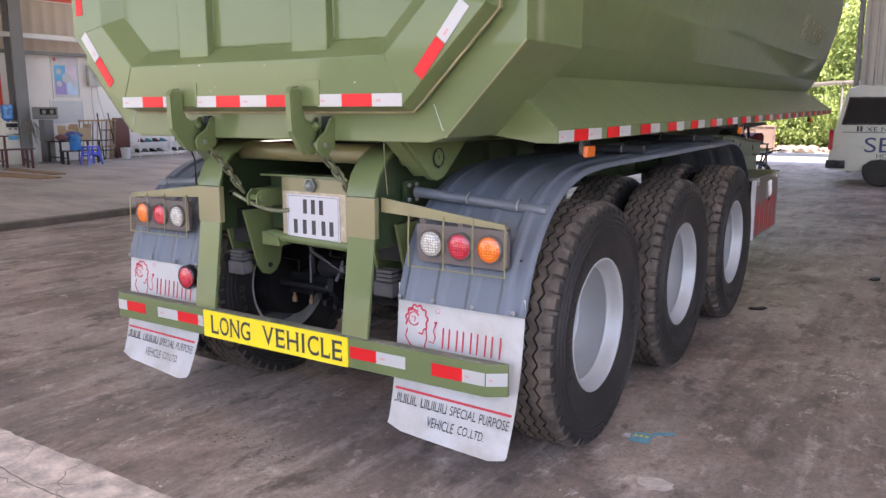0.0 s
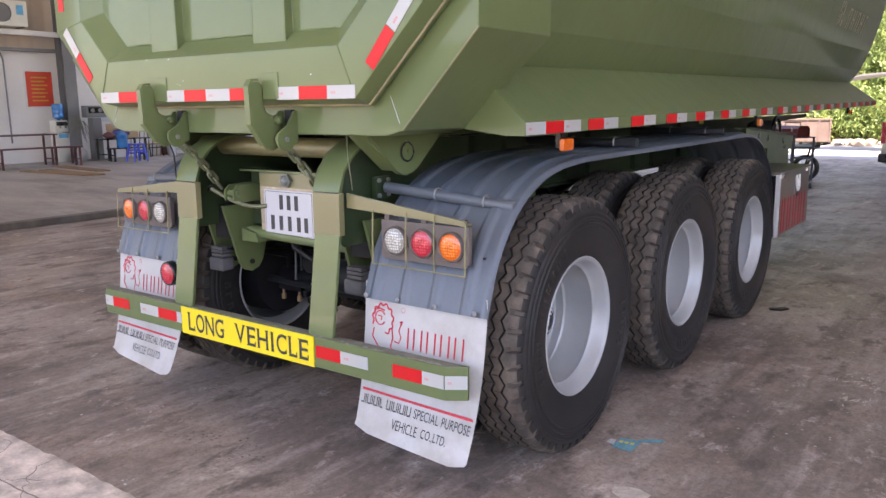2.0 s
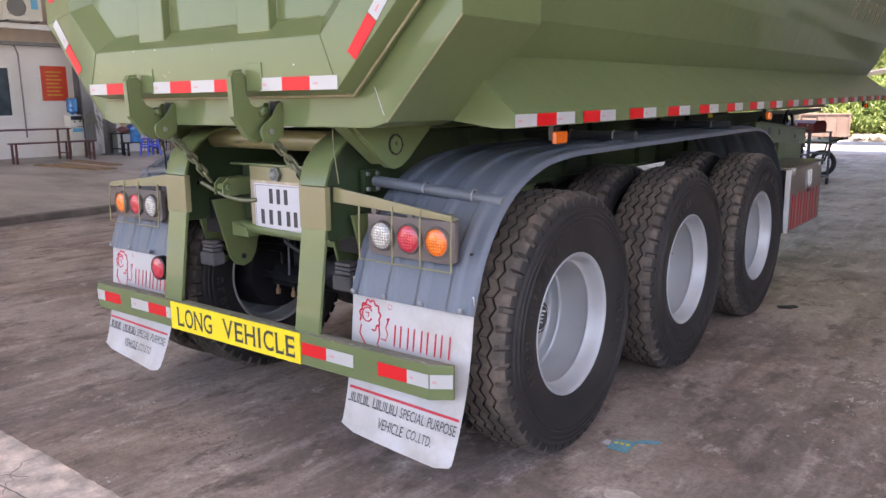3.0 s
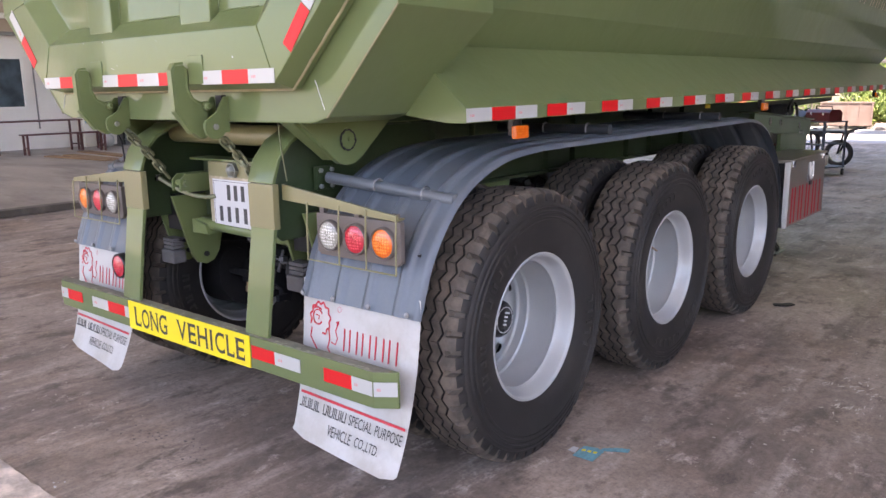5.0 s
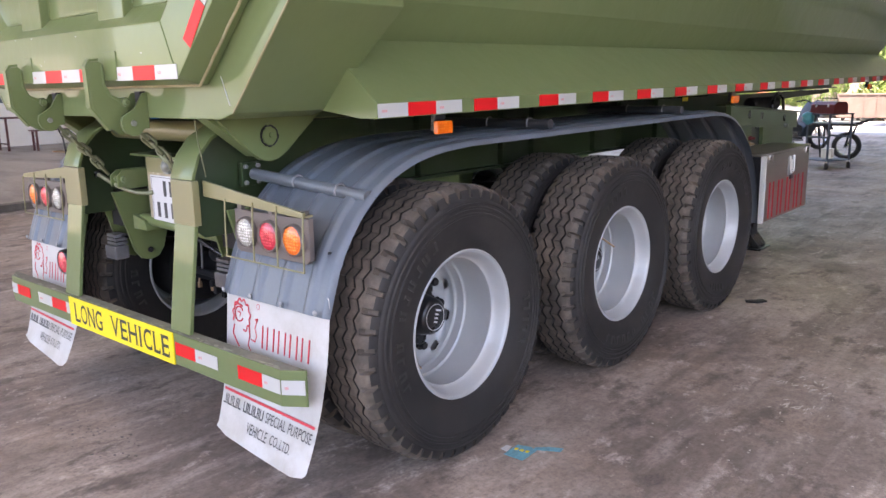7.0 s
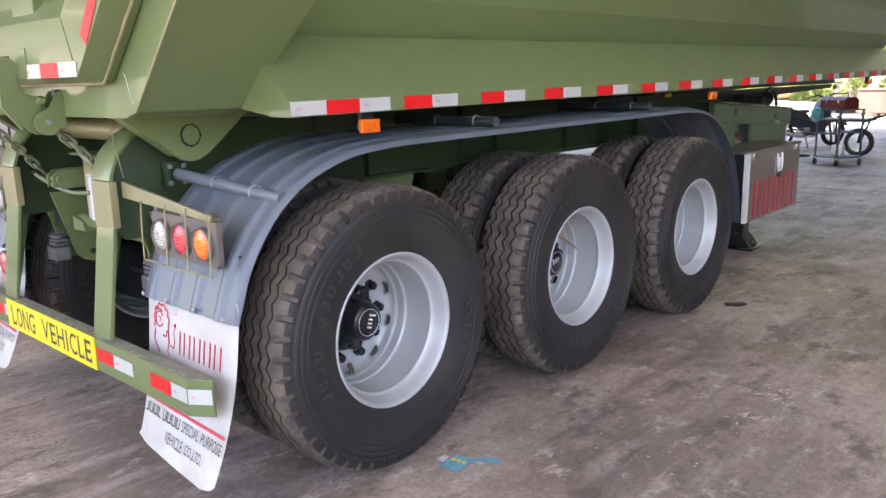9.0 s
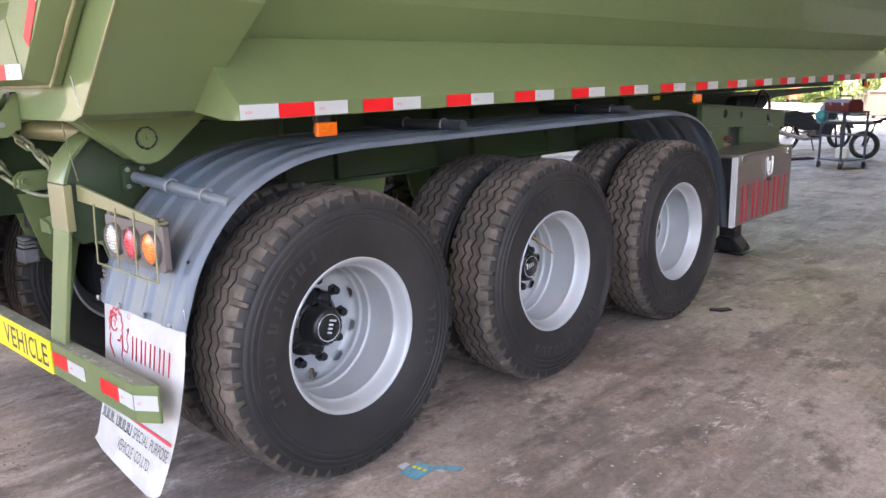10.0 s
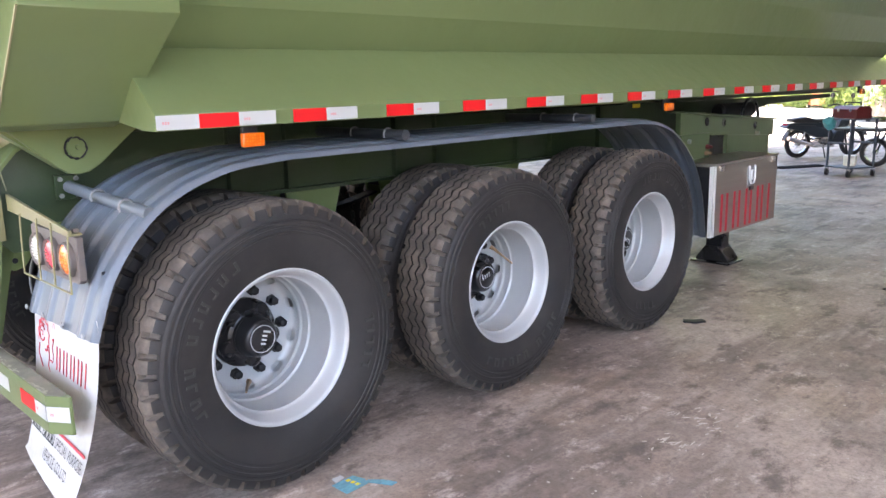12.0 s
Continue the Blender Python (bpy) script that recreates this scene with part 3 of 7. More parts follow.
# chassis rails, bent down at the rear into the bumper legs
for s in (1, -1):
    c = s * 0.458
    bm = bmesh.new()
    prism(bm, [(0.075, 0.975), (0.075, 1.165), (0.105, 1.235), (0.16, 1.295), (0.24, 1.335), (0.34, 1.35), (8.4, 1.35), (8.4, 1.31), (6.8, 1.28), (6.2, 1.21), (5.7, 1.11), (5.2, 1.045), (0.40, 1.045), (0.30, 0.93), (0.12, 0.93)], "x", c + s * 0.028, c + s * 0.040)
    rail = part("chassis_rail", bm, SHADED_GREEN, trailer, "olive welded chassis rail with its shade in the colour", bevel=0.002)
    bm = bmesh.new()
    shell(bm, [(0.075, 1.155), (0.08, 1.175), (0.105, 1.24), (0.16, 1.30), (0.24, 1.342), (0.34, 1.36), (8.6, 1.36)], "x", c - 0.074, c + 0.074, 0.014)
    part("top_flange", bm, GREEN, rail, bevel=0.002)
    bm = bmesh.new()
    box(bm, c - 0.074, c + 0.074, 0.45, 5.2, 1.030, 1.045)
    part("bottom_flange", bm, SHADED_GREEN, rail)
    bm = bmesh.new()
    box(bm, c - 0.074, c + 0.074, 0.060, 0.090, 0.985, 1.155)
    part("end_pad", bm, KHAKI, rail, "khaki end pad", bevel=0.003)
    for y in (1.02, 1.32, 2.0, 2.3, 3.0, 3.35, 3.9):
        boxpart("web_stiffener", c + s * 0.04, c + s * 0.074, y - 0.006, y + 0.006, 1.046, 1.349, SHADED_GREEN, rail)
    # suspension hangers and springs
    for y in (0.36, 1.45, 2.76, 4.0):
        for e in (-1, 1):
            bm = bmesh.new()
            prism(bm, [(y - 0.16, 1.03), (y + 0.16, 1.03), (y + 0.075, 0.74), (y + 0.045, 0.70), (y, 0.685), (y - 0.045, 0.70), (y - 0.075, 0.74)], "x", c + e * 0.075 - 0.007, c + e * 0.075 + 0.007)
            part("spring_hanger", bm, GREEN, rail, bevel=0.002)
        bm = bmesh.new()
        lathe(bm, [(c - 0.090, 0.013), (c + 0.090, 0.013)], 12, (0, y, 0.735))
        part("hanger_pin", bm, IRON, rail)
        boxpart("spring_seat", c - 0.06, c + 0.06, y - 0.10, y + 0.10, 0.86, 1.028, IRON, rail)
    for yc in (0.79, 2.10, 3.41):
        for k in range(4):
            half = 0.55 - 0.09 * k
            pts = [(yc + half * (i / 6 - 1), 0.80 - 0.018 * k - 0.075 * (1 - ((i / 6) - 1) ** 2) + 0.01) for i in range(13)]
            bm = bmesh.new()
            shell(bm, pts, "x", c - 0.045, c + 0.045, 0.014)
            part("leaf_spring", bm, IRON, rail, "dark leaf spring")
        for yy in (-0.07, 0.07):
            rodpart("u_bolt", [(c - 0.055, yc + yy, 0.62), (c - 0.055, yc + yy, 0.79), (c, yc + yy, 0.815), (c + 0.055, yc + yy, 0.79), (c + 0.055, yc + yy, 0.62)], 0.009, IRON, rail)
    # leg from the rail end to the bumper
    bm = bmesh.new()
    prism(bm, [(0.062, 0.990), (0.078, 0.990), (0.018, 0.572), (0.002, 0.572)], "x", c - 0.070, c + 0.068)
    leg_ = part("bumper_leg", bm, GREEN, rail, bevel=0.003)
    bm = bmesh.new()
    prism(bm, [(0.079, 0.990), (0.160, 0.990), (0.060, 0.572), (0.019, 0.572)], "x", c - 0.068, c - 0.056)
    part("leg_web", bm, GREEN, leg_, bevel=0.002)
    for k in range(3):
        boxpart("slipper_pad", c - 0.040, c + 0.045, 0.21, 0.27, 0.810 - 0.018 * k, 0.824 - 0.018 * k, PAD_GREY, rail, bevel=0.003)
    boxpart("slipper_block", c - 0.050, c + 0.055, 0.20, 0.27, 0.705, 0.770, PAD_GREY, rail, bevel=0.010)

# added beams that block the bright background showing between rails and tub
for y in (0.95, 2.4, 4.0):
    boxpart("gap_filler_beam", -0.50, 0.50, y - 0.04, y + 0.04, 1.362, 1.445, SHADED_GREEN, trailer, "added dark beam that closes the bright gap under the tub")
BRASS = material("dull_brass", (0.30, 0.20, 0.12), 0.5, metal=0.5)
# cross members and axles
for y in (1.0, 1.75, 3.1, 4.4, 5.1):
    boxpart("cross_member", -0.43, 0.43, y - 0.05, y + 0.05, 1.05, 1.358, SHADED_GREEN, trailer, "olive cross member darkened for shade")
rodpart("hinge_tube", [(-0.66, 0.322, 1.315), (0.66, 0.322, 1.315)], 0.045, KHAKI, trailer, "khaki hinge tube", n=20)
for s in (1, -1):
    bm = bmesh.new()
    prism(bm, [(0.06, 1.415), (0.62, 1.415), (0.55, 1.37), (0.40, 1.245), (0.36, 1.222), (0.322, 1.215), (0.284, 1.222), (0.25, 1.245)], "x", s * 0.655 - 0.016, s * 0.655 + 0.016)
    hp = part("hinge_plate", bm, GREEN, trailer, "olive hinge plate", bevel=0.004)
    bm = bmesh.new()
    lathe(bm, [(s * 0.670, 0.044), (s * 0.677, 0.044), (s * 0.677, 0.038), (s * 0.679, 0.036)], 24, (0, 0.322, 1.315))
    lathe(bm, [(s * 0.679, 0.010), (s * 0.685, 0.008)], 8, (0, 0.322, 1.315))
    part("hinge_pin", bm, GREEN, hp)
    wob = [noise.noise((k * 0.7, s, 2.0)) for k in range(30)]
    rodpart("weld_ring", [(s * 0.6785, 0.316 + (0.038 + 0.004 * w) * math.cos(radians(12 * k)), 1.312 + (0.038 + 0.004 * w) * math.sin(radians(12 * k))) for k, w in enumerate(wob)], [0.0038 + 0.0035 * w for w in wob[::-1]], IRON, hp, "dark ragged weld ring", n=5, closed=True)
    bm = bmesh.new()
    prism(bm, [(0.05, 1.40), (0.08, 1.40), (0.30, 1.25), (0.27, 1.235)], "x", s * 0.58, s * 0.655)
    part("hinge_rib", bm, GREEN, hp, bevel=0.003)
    # bearers also take the olive with shade in it
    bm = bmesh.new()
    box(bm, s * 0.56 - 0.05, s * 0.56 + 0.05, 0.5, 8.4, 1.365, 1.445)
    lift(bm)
    part("body_bearer", bm, SHADED_GREEN, trailer, "olive body bearer darkened for shade", bevel=0.004)
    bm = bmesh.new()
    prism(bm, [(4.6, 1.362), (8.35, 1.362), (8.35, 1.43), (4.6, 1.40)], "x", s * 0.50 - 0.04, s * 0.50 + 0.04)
    part("bearer_pad", bm, SHADED_GREEN, trailer, "olive packing beam darkened for shade")
for yc in (0.79, 2.10, 3.41):
    rodpart("axle", [(-0.95, yc, 0.556), (0.95, yc, 0.556)], 0.065, IRON, trailer, "oily black axle tube", n=16)
    bm = bmesh.new()
    lathe(bm, [(-0.12, 0.085), (0.12, 0.085)], 20, (0.12, yc - 0.18, 0.66))
    box(bm, -0.06, 0.25, yc - 0.2, yc - 0.1, 0.60, 0.68)
    part("brake_chamber", bm, IRON, trailer, "oily black brake chamber", bevel=0.01)
    for s in (1, -1):
        bm = bmesh.new()
        lathe(bm, [(s * 0.60, 0.10), (s * 0.61, 0.205), (s * 0.82, 0.215), (s * 0.82, 0.10)], 36, (0, yc, 0.556))
        part("brake_drum", bm, IRON, trailer, "black brake drum")
rodpart("air_hose", [(-0.30, 0.55, 1.05), (-0.22, 0.50, 0.80), (-0.1, 0.6, 0.68), (0.05, 0.62, 0.70)], 0.012, BLACK, trailer)
rodpart("air_hose", [(0.30, 0.55, 1.05), (0.24, 0.5, 0.85), (0.2, 0.58, 0.7), (0.12, 0.6, 0.72)], 0.012, BLACK, trailer)
rodpart("air_hose", [(0.1, 0.62, 1.05), (0.08, 0.57, 0.85), (0.05, 0.6, 0.72)], 0.010, BLACK, trailer)
rodpart("cam_shaft", [(-0.56, 0.63, 0.578), (-0.23, 0.64, 0.566)], 0.020, IRON, trailer, "dark cam shaft along the rear axle")
bm = bmesh.new()
prism(bm, [(0.600, 0.64), (0.650, 0.655), (0.690, 0.60), (0.705, 0.50), (0.690, 0.455), (0.655, 0.47), (0.640, 0.53), (0.595, 0.57)], "x", -0.205, -0.165)
adj = part("slack_adjuster", bm, IRON, trailer, "oily black slack adjuster with a bright nut", bevel=0.006)
bm = bmesh.new()
lathe(bm, [(-0.235, 0.0), (-0.235, 0.012), (-0.226, 0.020), (-0.205, 0.020)], 12, (0, 0.628, 0.588))
part("adjuster_nut", bm, CHROME, adj, "bright steel nut")
rodpart("push_rod", [(-0.150, 0.61, 0.63), (-0.110, 0.60, 0.70), (-0.097, 0.60, 0.745)], [0.010, 0.008, 0.006], PAD_GREY, adj, n=6)
boxpart("clevis", -0.110, -0.080, 0.585, 0.615, 0.690, 0.715, PAD_GREY, adj, bevel=0.004)
boxpart("clevis_pin", -0.222, -0.190, 0.670, 0.695, 0.455, 0.480, CHROME, adj, bevel=0.004)
for x, z in ((-0.26, 0.53), (-0.23, 0.50), (-0.16, 0.49)):
    boxpart("adjuster_lug", x - 0.014, x + 0.014, 0.60, 0.66, z - 0.016, z + 0.016, IRON, adj, bevel=0.005)
bm = bmesh.new()
lathe(bm, [(-0.30, 0.0), (-0.30, 0.04), (-0.28, 0.055), (-0.12, 0.055), (-0.11, 0.04), (-0.11, 0.0)], 20, (0, 0.67, 0.685))
part("spring_chamber", bm, IRON, trailer, "black brake cylinder")
rodpart("brake_pipe", [(-0.314, 0.60, 1.0), (-0.314, 0.60, 0.78), (-0.322, 0.60, 0.60)], 0.006, PAD_GREY, trailer, n=6)
boxpart("bolt_yoke", -0.575, -0.400, 0.70, 0.735, 0.500, 0.530, IRON, trailer, "dark yoke plate under the axle", bevel=0.006)
for x in (-0.55, -0.425):
    bm = bmesh.new()
    lathe(bm, [(0, 0.014), (0.028, 0.014), (0.028, 0.008), (0.060, 0.008), (0.060, 0.0)], 6)
    part("brake_bolt", bm, BRASS, trailer, "brass-coloured bolt", m=pose(x, 0.715, 0.445, 0, -90, 0))
bm = bmesh.new()
lathe(bm, [(-0.33, 0.0), (-0.33, 0.10), (-0.30, 0.125), (0.30, 0.125), (0.33, 0.10), (0.33, 0.0)], 24, (0, 1.38, 1.12))
part("air_tank", bm, IRON, trailer, "black air tank")

# rear underrun bumper with its sign and tape
bm = bmesh.new()
prism(bm, [(-1.17, 0.030), (-1.10, -0.018), (1.10, -0.018), (1.17, 0.030), (1.17, 0.040), (-1.17, 0.040)], "z", 0.446, 0.574)
bumper = part("rear_bumper", bm, GREEN, trailer, "olive rear bumper beam with scuffed edges", bevel=0.004, sharp=25)
bm = bmesh.new()
prism(bm, [(-0.442, 0.446), (0.442, 0.446), (0.442, 0.575), (-0.442, 0.575)], "y", -0.024, -0.019)
sign = part("sign_plate", bm, YELLOW, bumper, "yellow plate with black capitals")
SERIFS = {"L": ("tl", "br^"), "O": (), "N": ("tl", "bl", "tr"), "G": ("tr|", "mr"), "V": ("tl", "tr"), "E": ("tl", "bl", "br^", "tr|"), "H": ("tl", "bl", "tr", "br"), "I": ("tc", "bc"), "C": ("tr|", "br^")}
for word, x0, gap in (("LONG", -0.389, 0.010), ("VEHICLE", -0.050, 0.0135)):
    for ch in word:
        w = {"L": 0.049, "O": 0.060, "N": 0.060, "G": 0.060, "V": 0.068, "E": 0.054, "H": 0.068, "I": 0.015, "C": 0.062}[ch]
        x0 += 0.006 if ch == "I" else 0
        lettering("capital", ch, w, 0.088, BLACK_INK, sign, face_y(x0 + w / 2, -0.0252, 0.511), bold=0.009)
        bm = bmesh.new()
        for code in SERIFS[ch]:
            at = {"l": x0 + 0.006, "r": x0 + w - 0.006, "c": x0 + w / 2}[code[1]]
            top = {"t": 0.5545, "b": 0.4715, "m": 0.512}[code[0]]
            if code[2:]:
                z = top - 0.012 if code[2] == "|" else top + 0.008
                box(bm, at + 0.001, at + 0.006, -0.0256, -0.0252, z - 0.008, z + 0.012)
            else:
                box(bm, at - 0.010, at + 0.010, -0.0256, -0.0252, top - 0.004, top)
        if SERIFS[ch]:
            part("serif", bm, BLACK_INK, sign)
        else:
            bm.free()
        x0 += w + gap + (0.006 if ch == "I" else 0)
for red, x0, x1 in ((1, 0.452, 0.590), (0, 0.590, 0.735), (1, 0.860, 1.000), (0, 1.000, 1.098), (0, -1.098, -1.03), (1, -1.03, -0.885), (0, -0.785, -0.635), (1, -0.635, -0.485), (0, -0.485, -0.45)):
    tape(red, pose((x0 + x1) / 2, -0.0195, 0.515) @ Matrix.Diagonal(((x1 - x0) / 0.15, 1, 1.08, 1)) @ pose(0, 0, 0, 90, 0, 0), bumper)
for s in (1, -1):
    ang = math.degrees(math.atan2(0.048, 0.07)) * s
    tape(0, pose(s * 1.135, 0.006, 0.515) @ pose(0, 0, 0, 0, 0, ang) @ Matrix.Translation((0, -0.0015, 0)) @ Matrix.Diagonal((0.54, 1, 1.08, 1)) @ pose(0, 0, 0, 90, 0, 0), bumper)

SCUFF = material("worn_paint_edge", (0.25, 0.26, 0.19), 0.6, vary=0.2, scale=30)
DUSTY_TOP = material("dusty_worn_olive", (0.155, 0.155, 0.115), 0.75, vary=0.25, scale=25, fine=90, second=(0.22, 0.20, 0.165), amount=0.8, spot_scale=9)
bm = bmesh.new()
prism(bm, [(-1.14, 0.014), (-1.097, -0.014), (1.097, -0.014), (1.14, 0.014), (1.14, 0.036), (-1.14, 0.036)], "z", 0.5740, 0.5748)
part("bumper_top", bm, DUSTY_TOP, bumper, "dusty worn top of the beam")
scf = random.Random(5)
bm = bmesh.new()
for k in range(80):
    x, q, w_ = scf.uniform(-1.12, 1.12), scf.uniform(0.004, 0.022), scf.uniform(0.002, 0.007)
    y = -0.016 + abs(scf.gauss(0, 0.012))
    prism(bm, [(x - q, y), (x, y - w_ * 0.4), (x + q, y + w_ * 0.2), (x + q * 0.3, y + w_), (x - q * 0.6, y + w_ * 0.8)], "z", 0.5745, 0.5753)
part("paint_scuff", bm, SCUFF, bumper, "pale paint scuffs on the top edge")["kind"] = "stuff"
# centre bracket that carries the paper plate
boxpart("plate_board", -0.20, 0.205, 0.285, 0.297, 0.885, 1.195, KHAKI, trailer, "khaki steel board", bevel=0.003)
boxpart("board_shelf", -0.34, 0.205, 0.285, 0.40, 1.196, 1.206, GREEN, trailer, bevel=0.002)
boxpart("board_side", -0.345, -0.205, 0.36, 0.372, 0.93, 1.195, SHADED_GREEN, trailer)
paper = boxpart("paper_plate", -0.165, 0.160, 0.2800, 0.2835, 0.905, 1.118, PAPER, trailer, "white paper plate held on with packing tape")
boxpart("packing_tape", -0.195, 0.195, 0.2838, 0.2846, 0.895, 1.13, TAPE_CLEAR, paper, "crumpled shiny packing tape")
for row, z in ((0, 1.062), (1, 0.965)):
    xs = [-0.050, 0.0, 0.050] if row == 0 else [-0.112, -0.055, 0.002, 0.062, 0.110]
    for i, x in enumerate(xs):
        boxpart("plate_mark", x - 0.012, x + 0.012, 0.2790, 0.2799, z - 0.034, z + 0.034, BLACK_INK, paper, "plain black bar")
rodpart("plate_border", [(-0.157, 0.2796, 0.912), (0.152, 0.2796, 0.912), (0.152, 0.2796, 1.110), (-0.157, 0.2796, 1.110)], 0.0012, BLACK_INK, paper, n=4, closed=True)
bm = bmesh.new()
lathe(bm, [(0, 0.036), (0.018, 0.036), (0.018, 0.030), (0.026, 0.024), (0.034, 0.012), (0.036, 0)], 6)
part("board_bolt", bm, CHAIN_GREY, trailer, "bright hexagon bolt", m=pose(-0.010, 0.286, 1.163, 0, 0, -90))
rodpart("cross_pipe", [(-0.30, 0.30, 0.905), (0.40, 0.30, 0.885)], 0.026, GREEN, trailer, "green cross pipe", n=14)
bm = bmesh.new()
prism(bm, [(-0.32, 0.86), (-0.20, 0.86), (-0.22, 0.905), (-0.32, 0.925)], "y", 0.26, 0.36)
part("pipe_clamp", bm, GREEN, trailer, bevel=0.003)
rodpart("wire_rope", [(-0.385 + 0.235 * k / 10, 0.15 + 0.13 * k / 10, 1.12 - 0.085 * math.sin(k / 10 * 1.9)) for k in range(11)], 0.010, CHAIN, trailer, "frayed steel wire rope", n=8)
boxpart("rope_hole", -0.4, -0.3825, 0.137, 0.165, 1.106, 1.134, BLACK, trailer, "dark rope hole", bevel=0.004)
rodpart("thin_cable", [(0.585, 0.06, 1.40), (0.575, 0.075, 1.30), (0.57, 0.10, 1.17)], 0.0024, CHAIN, trailer, n=6)
rodpart("thin_cable", [(-0.60, 0.06, 1.39), (-0.59, 0.10, 1.28), (-0.61, 0.12, 1.15)], 0.004, BLACK, trailer, n=6)
bm = bmesh.new()
for e in (-0.030, 0.030):
    prism(bm, [(0.17, 1.065), (0.17, 1.115), (0.20, 1.14), (0.34, 1.14), (0.34, 1.065)], "x", -0.285 + e - 0.005, -0.285 + e + 0.005)
box(bm, -0.32, -0.25, 0.21, 0.34, 1.055, 1.067)
lathe(bm, [(-0.335, 0.0), (-0.335, 0.014), (-0.235, 0.014), (-0.235, 0.0)], 8, (0, 0.195, 1.10))
part("chain_anchor", bm, GREEN, trailer, "small green chain clevis", bevel=0.002)

# tail lamp brackets
LAMP_Z = 0.982
for s in (1, -1):
    bm = bmesh.new()
    prism(bm, [(s * 0.53, 1.155), (s * 1.11, 1.085), (s * 1.11, 1.065), (s * 0.53, 1.095)], "y", 0.105, 0.118)
    box(bm, min(s * 1.03, s * 1.11), max(s * 1.03, s * 1.11), 0.118, 0.15, 1.066, 1.074)
    arm = part("lamp_bracket", bm, KHAKI, trailer, "khaki lamp bracket", bevel=0.003)
    bm = bmesh.new()
    prism(bm, [(s * 0.692, 0.918), (s * 0.712, 0.905), (s * 1.088, 0.905), (s * 1.108, 0.918), (s * 1.108, 1.060), (s * 0.692, 1.060)], "y", 0.128, 0.150)
    hous = part("lamp_housing", bm, LAMPBOX, arm, "brown-grey lamp plate", bevel=0.003)
    for x in (0.72, 0.90, 1.08):
        boxpart("lamp_strap", s * x - 0.012, s * x + 0.012, 0.130, 0.146, 1.058, 1.086, LAMPBOX, arm)
    for k, mat, name in ((0, LENS_WHITE, "clear round lens"), (1, LENS_RED, "red round lens"), (2, LENS_ORANGE, "orange round lens")):
        x = s * (0.768 + 0.133 * k)
        bm = bmesh.new()
        lathe(bm, [(0, 0.058), (0.016, 0.057), (0.020, 0.053), (0.014, 0.049)], 32)
        part("lamp_bezel", bm, LAMPBOX, arm, m=pose(x, 0.128, LAMP_Z, 0, 0, -90))
        bm = bmesh.new()
        lathe(bm, [(0.004, 0.050), (0.014, 0.049), (0.019, 0.040), (0.023, 0.022), (0.024, 0.0)], 32)
        for i in range(-4, 5):
            for j in range(-4, 5):
                u, v = (i + 0.5 * (j % 2)) * 0.0125, j * 0.0110
                if u * u + v * v < 0.041 ** 2:
                    h = 0.0234 - 5.5 * (u * u + v * v)
                    lathe(bm, [(h - 0.002, 0.0060), (h + 0.0025, 0.0036), (h + 0.0035, 0.0)], 6, (0, u, v))
        part("tail_lamp", bm, mat, arm, name, m=pose(x, 0.128, LAMP_Z, 0, 0, -90))
    for x in (0.672, 0.838, 0.972, 1.112):
        z1 = 1.098 if x < 1.1 else 1.07
        rodpart("guard_wire", [(s * x, 0.103, z1), (s * x, 0.098, 1.0), (s * (x + 0.002), 0.095, 0.885)], 0.0034, KHAKI, arm, n=6)
    rodpart("guard_wire", [(s * 0.672, 0.095, 0.887), (s * 1.114, 0.095, 0.885)], 0.0034, KHAKI, arm, n=6)

PIPE_DARK = material("dark_grey_pipe_paint", (0.035, 0.038, 0.043), 0.4, vary=0.1, scale=5)
GALV = material("dull_galvanised_steel", (0.26, 0.26, 0.26), 0.5, metal=0.4)
# mudguards: long ribbed plastic arches over the three axles
ARCH = [(0.112, 0.735), (0.138, 0.81), (0.174, 0.905), (0.226, 0.992), (0.298, 1.078), (0.394, 1.155), (0.52, 1.215), (0.68, 1.255), (0.90, 1.272), (3.32, 1.288), (3.53, 1.272), (3.72, 1.220), (3.885, 1.124), (4.03, 0.995), (4.125, 0.85), (4.185, 0.70), (4.235, 0.50), (4.245, 0.45)]


def smooth_line(pts, n=4):
    """A Catmull-Rom line through pts."""
    out = []
    for i in range(len(pts) - 1):
        p = [Vector(pts[min(max(j, 0), len(pts) - 1)]) for j in (i - 1, i, i + 1, i + 2)]
        long = (p[2] - p[1]).length > 1
        for k in range(n):
            t = k / n
            q = p[1].lerp(p[2], t) if long else 0.5 * (2 * p[1] + (p[2] - p[0]) * t + (2 * p[0] - 5 * p[1] + 4 * p[2] - p[3]) * t * t + (3 * p[1] - p[0] - 3 * p[2] + p[3]) * t ** 3)
            out.append((q.x, q.y))
    return out + [tuple(pts[-1])]


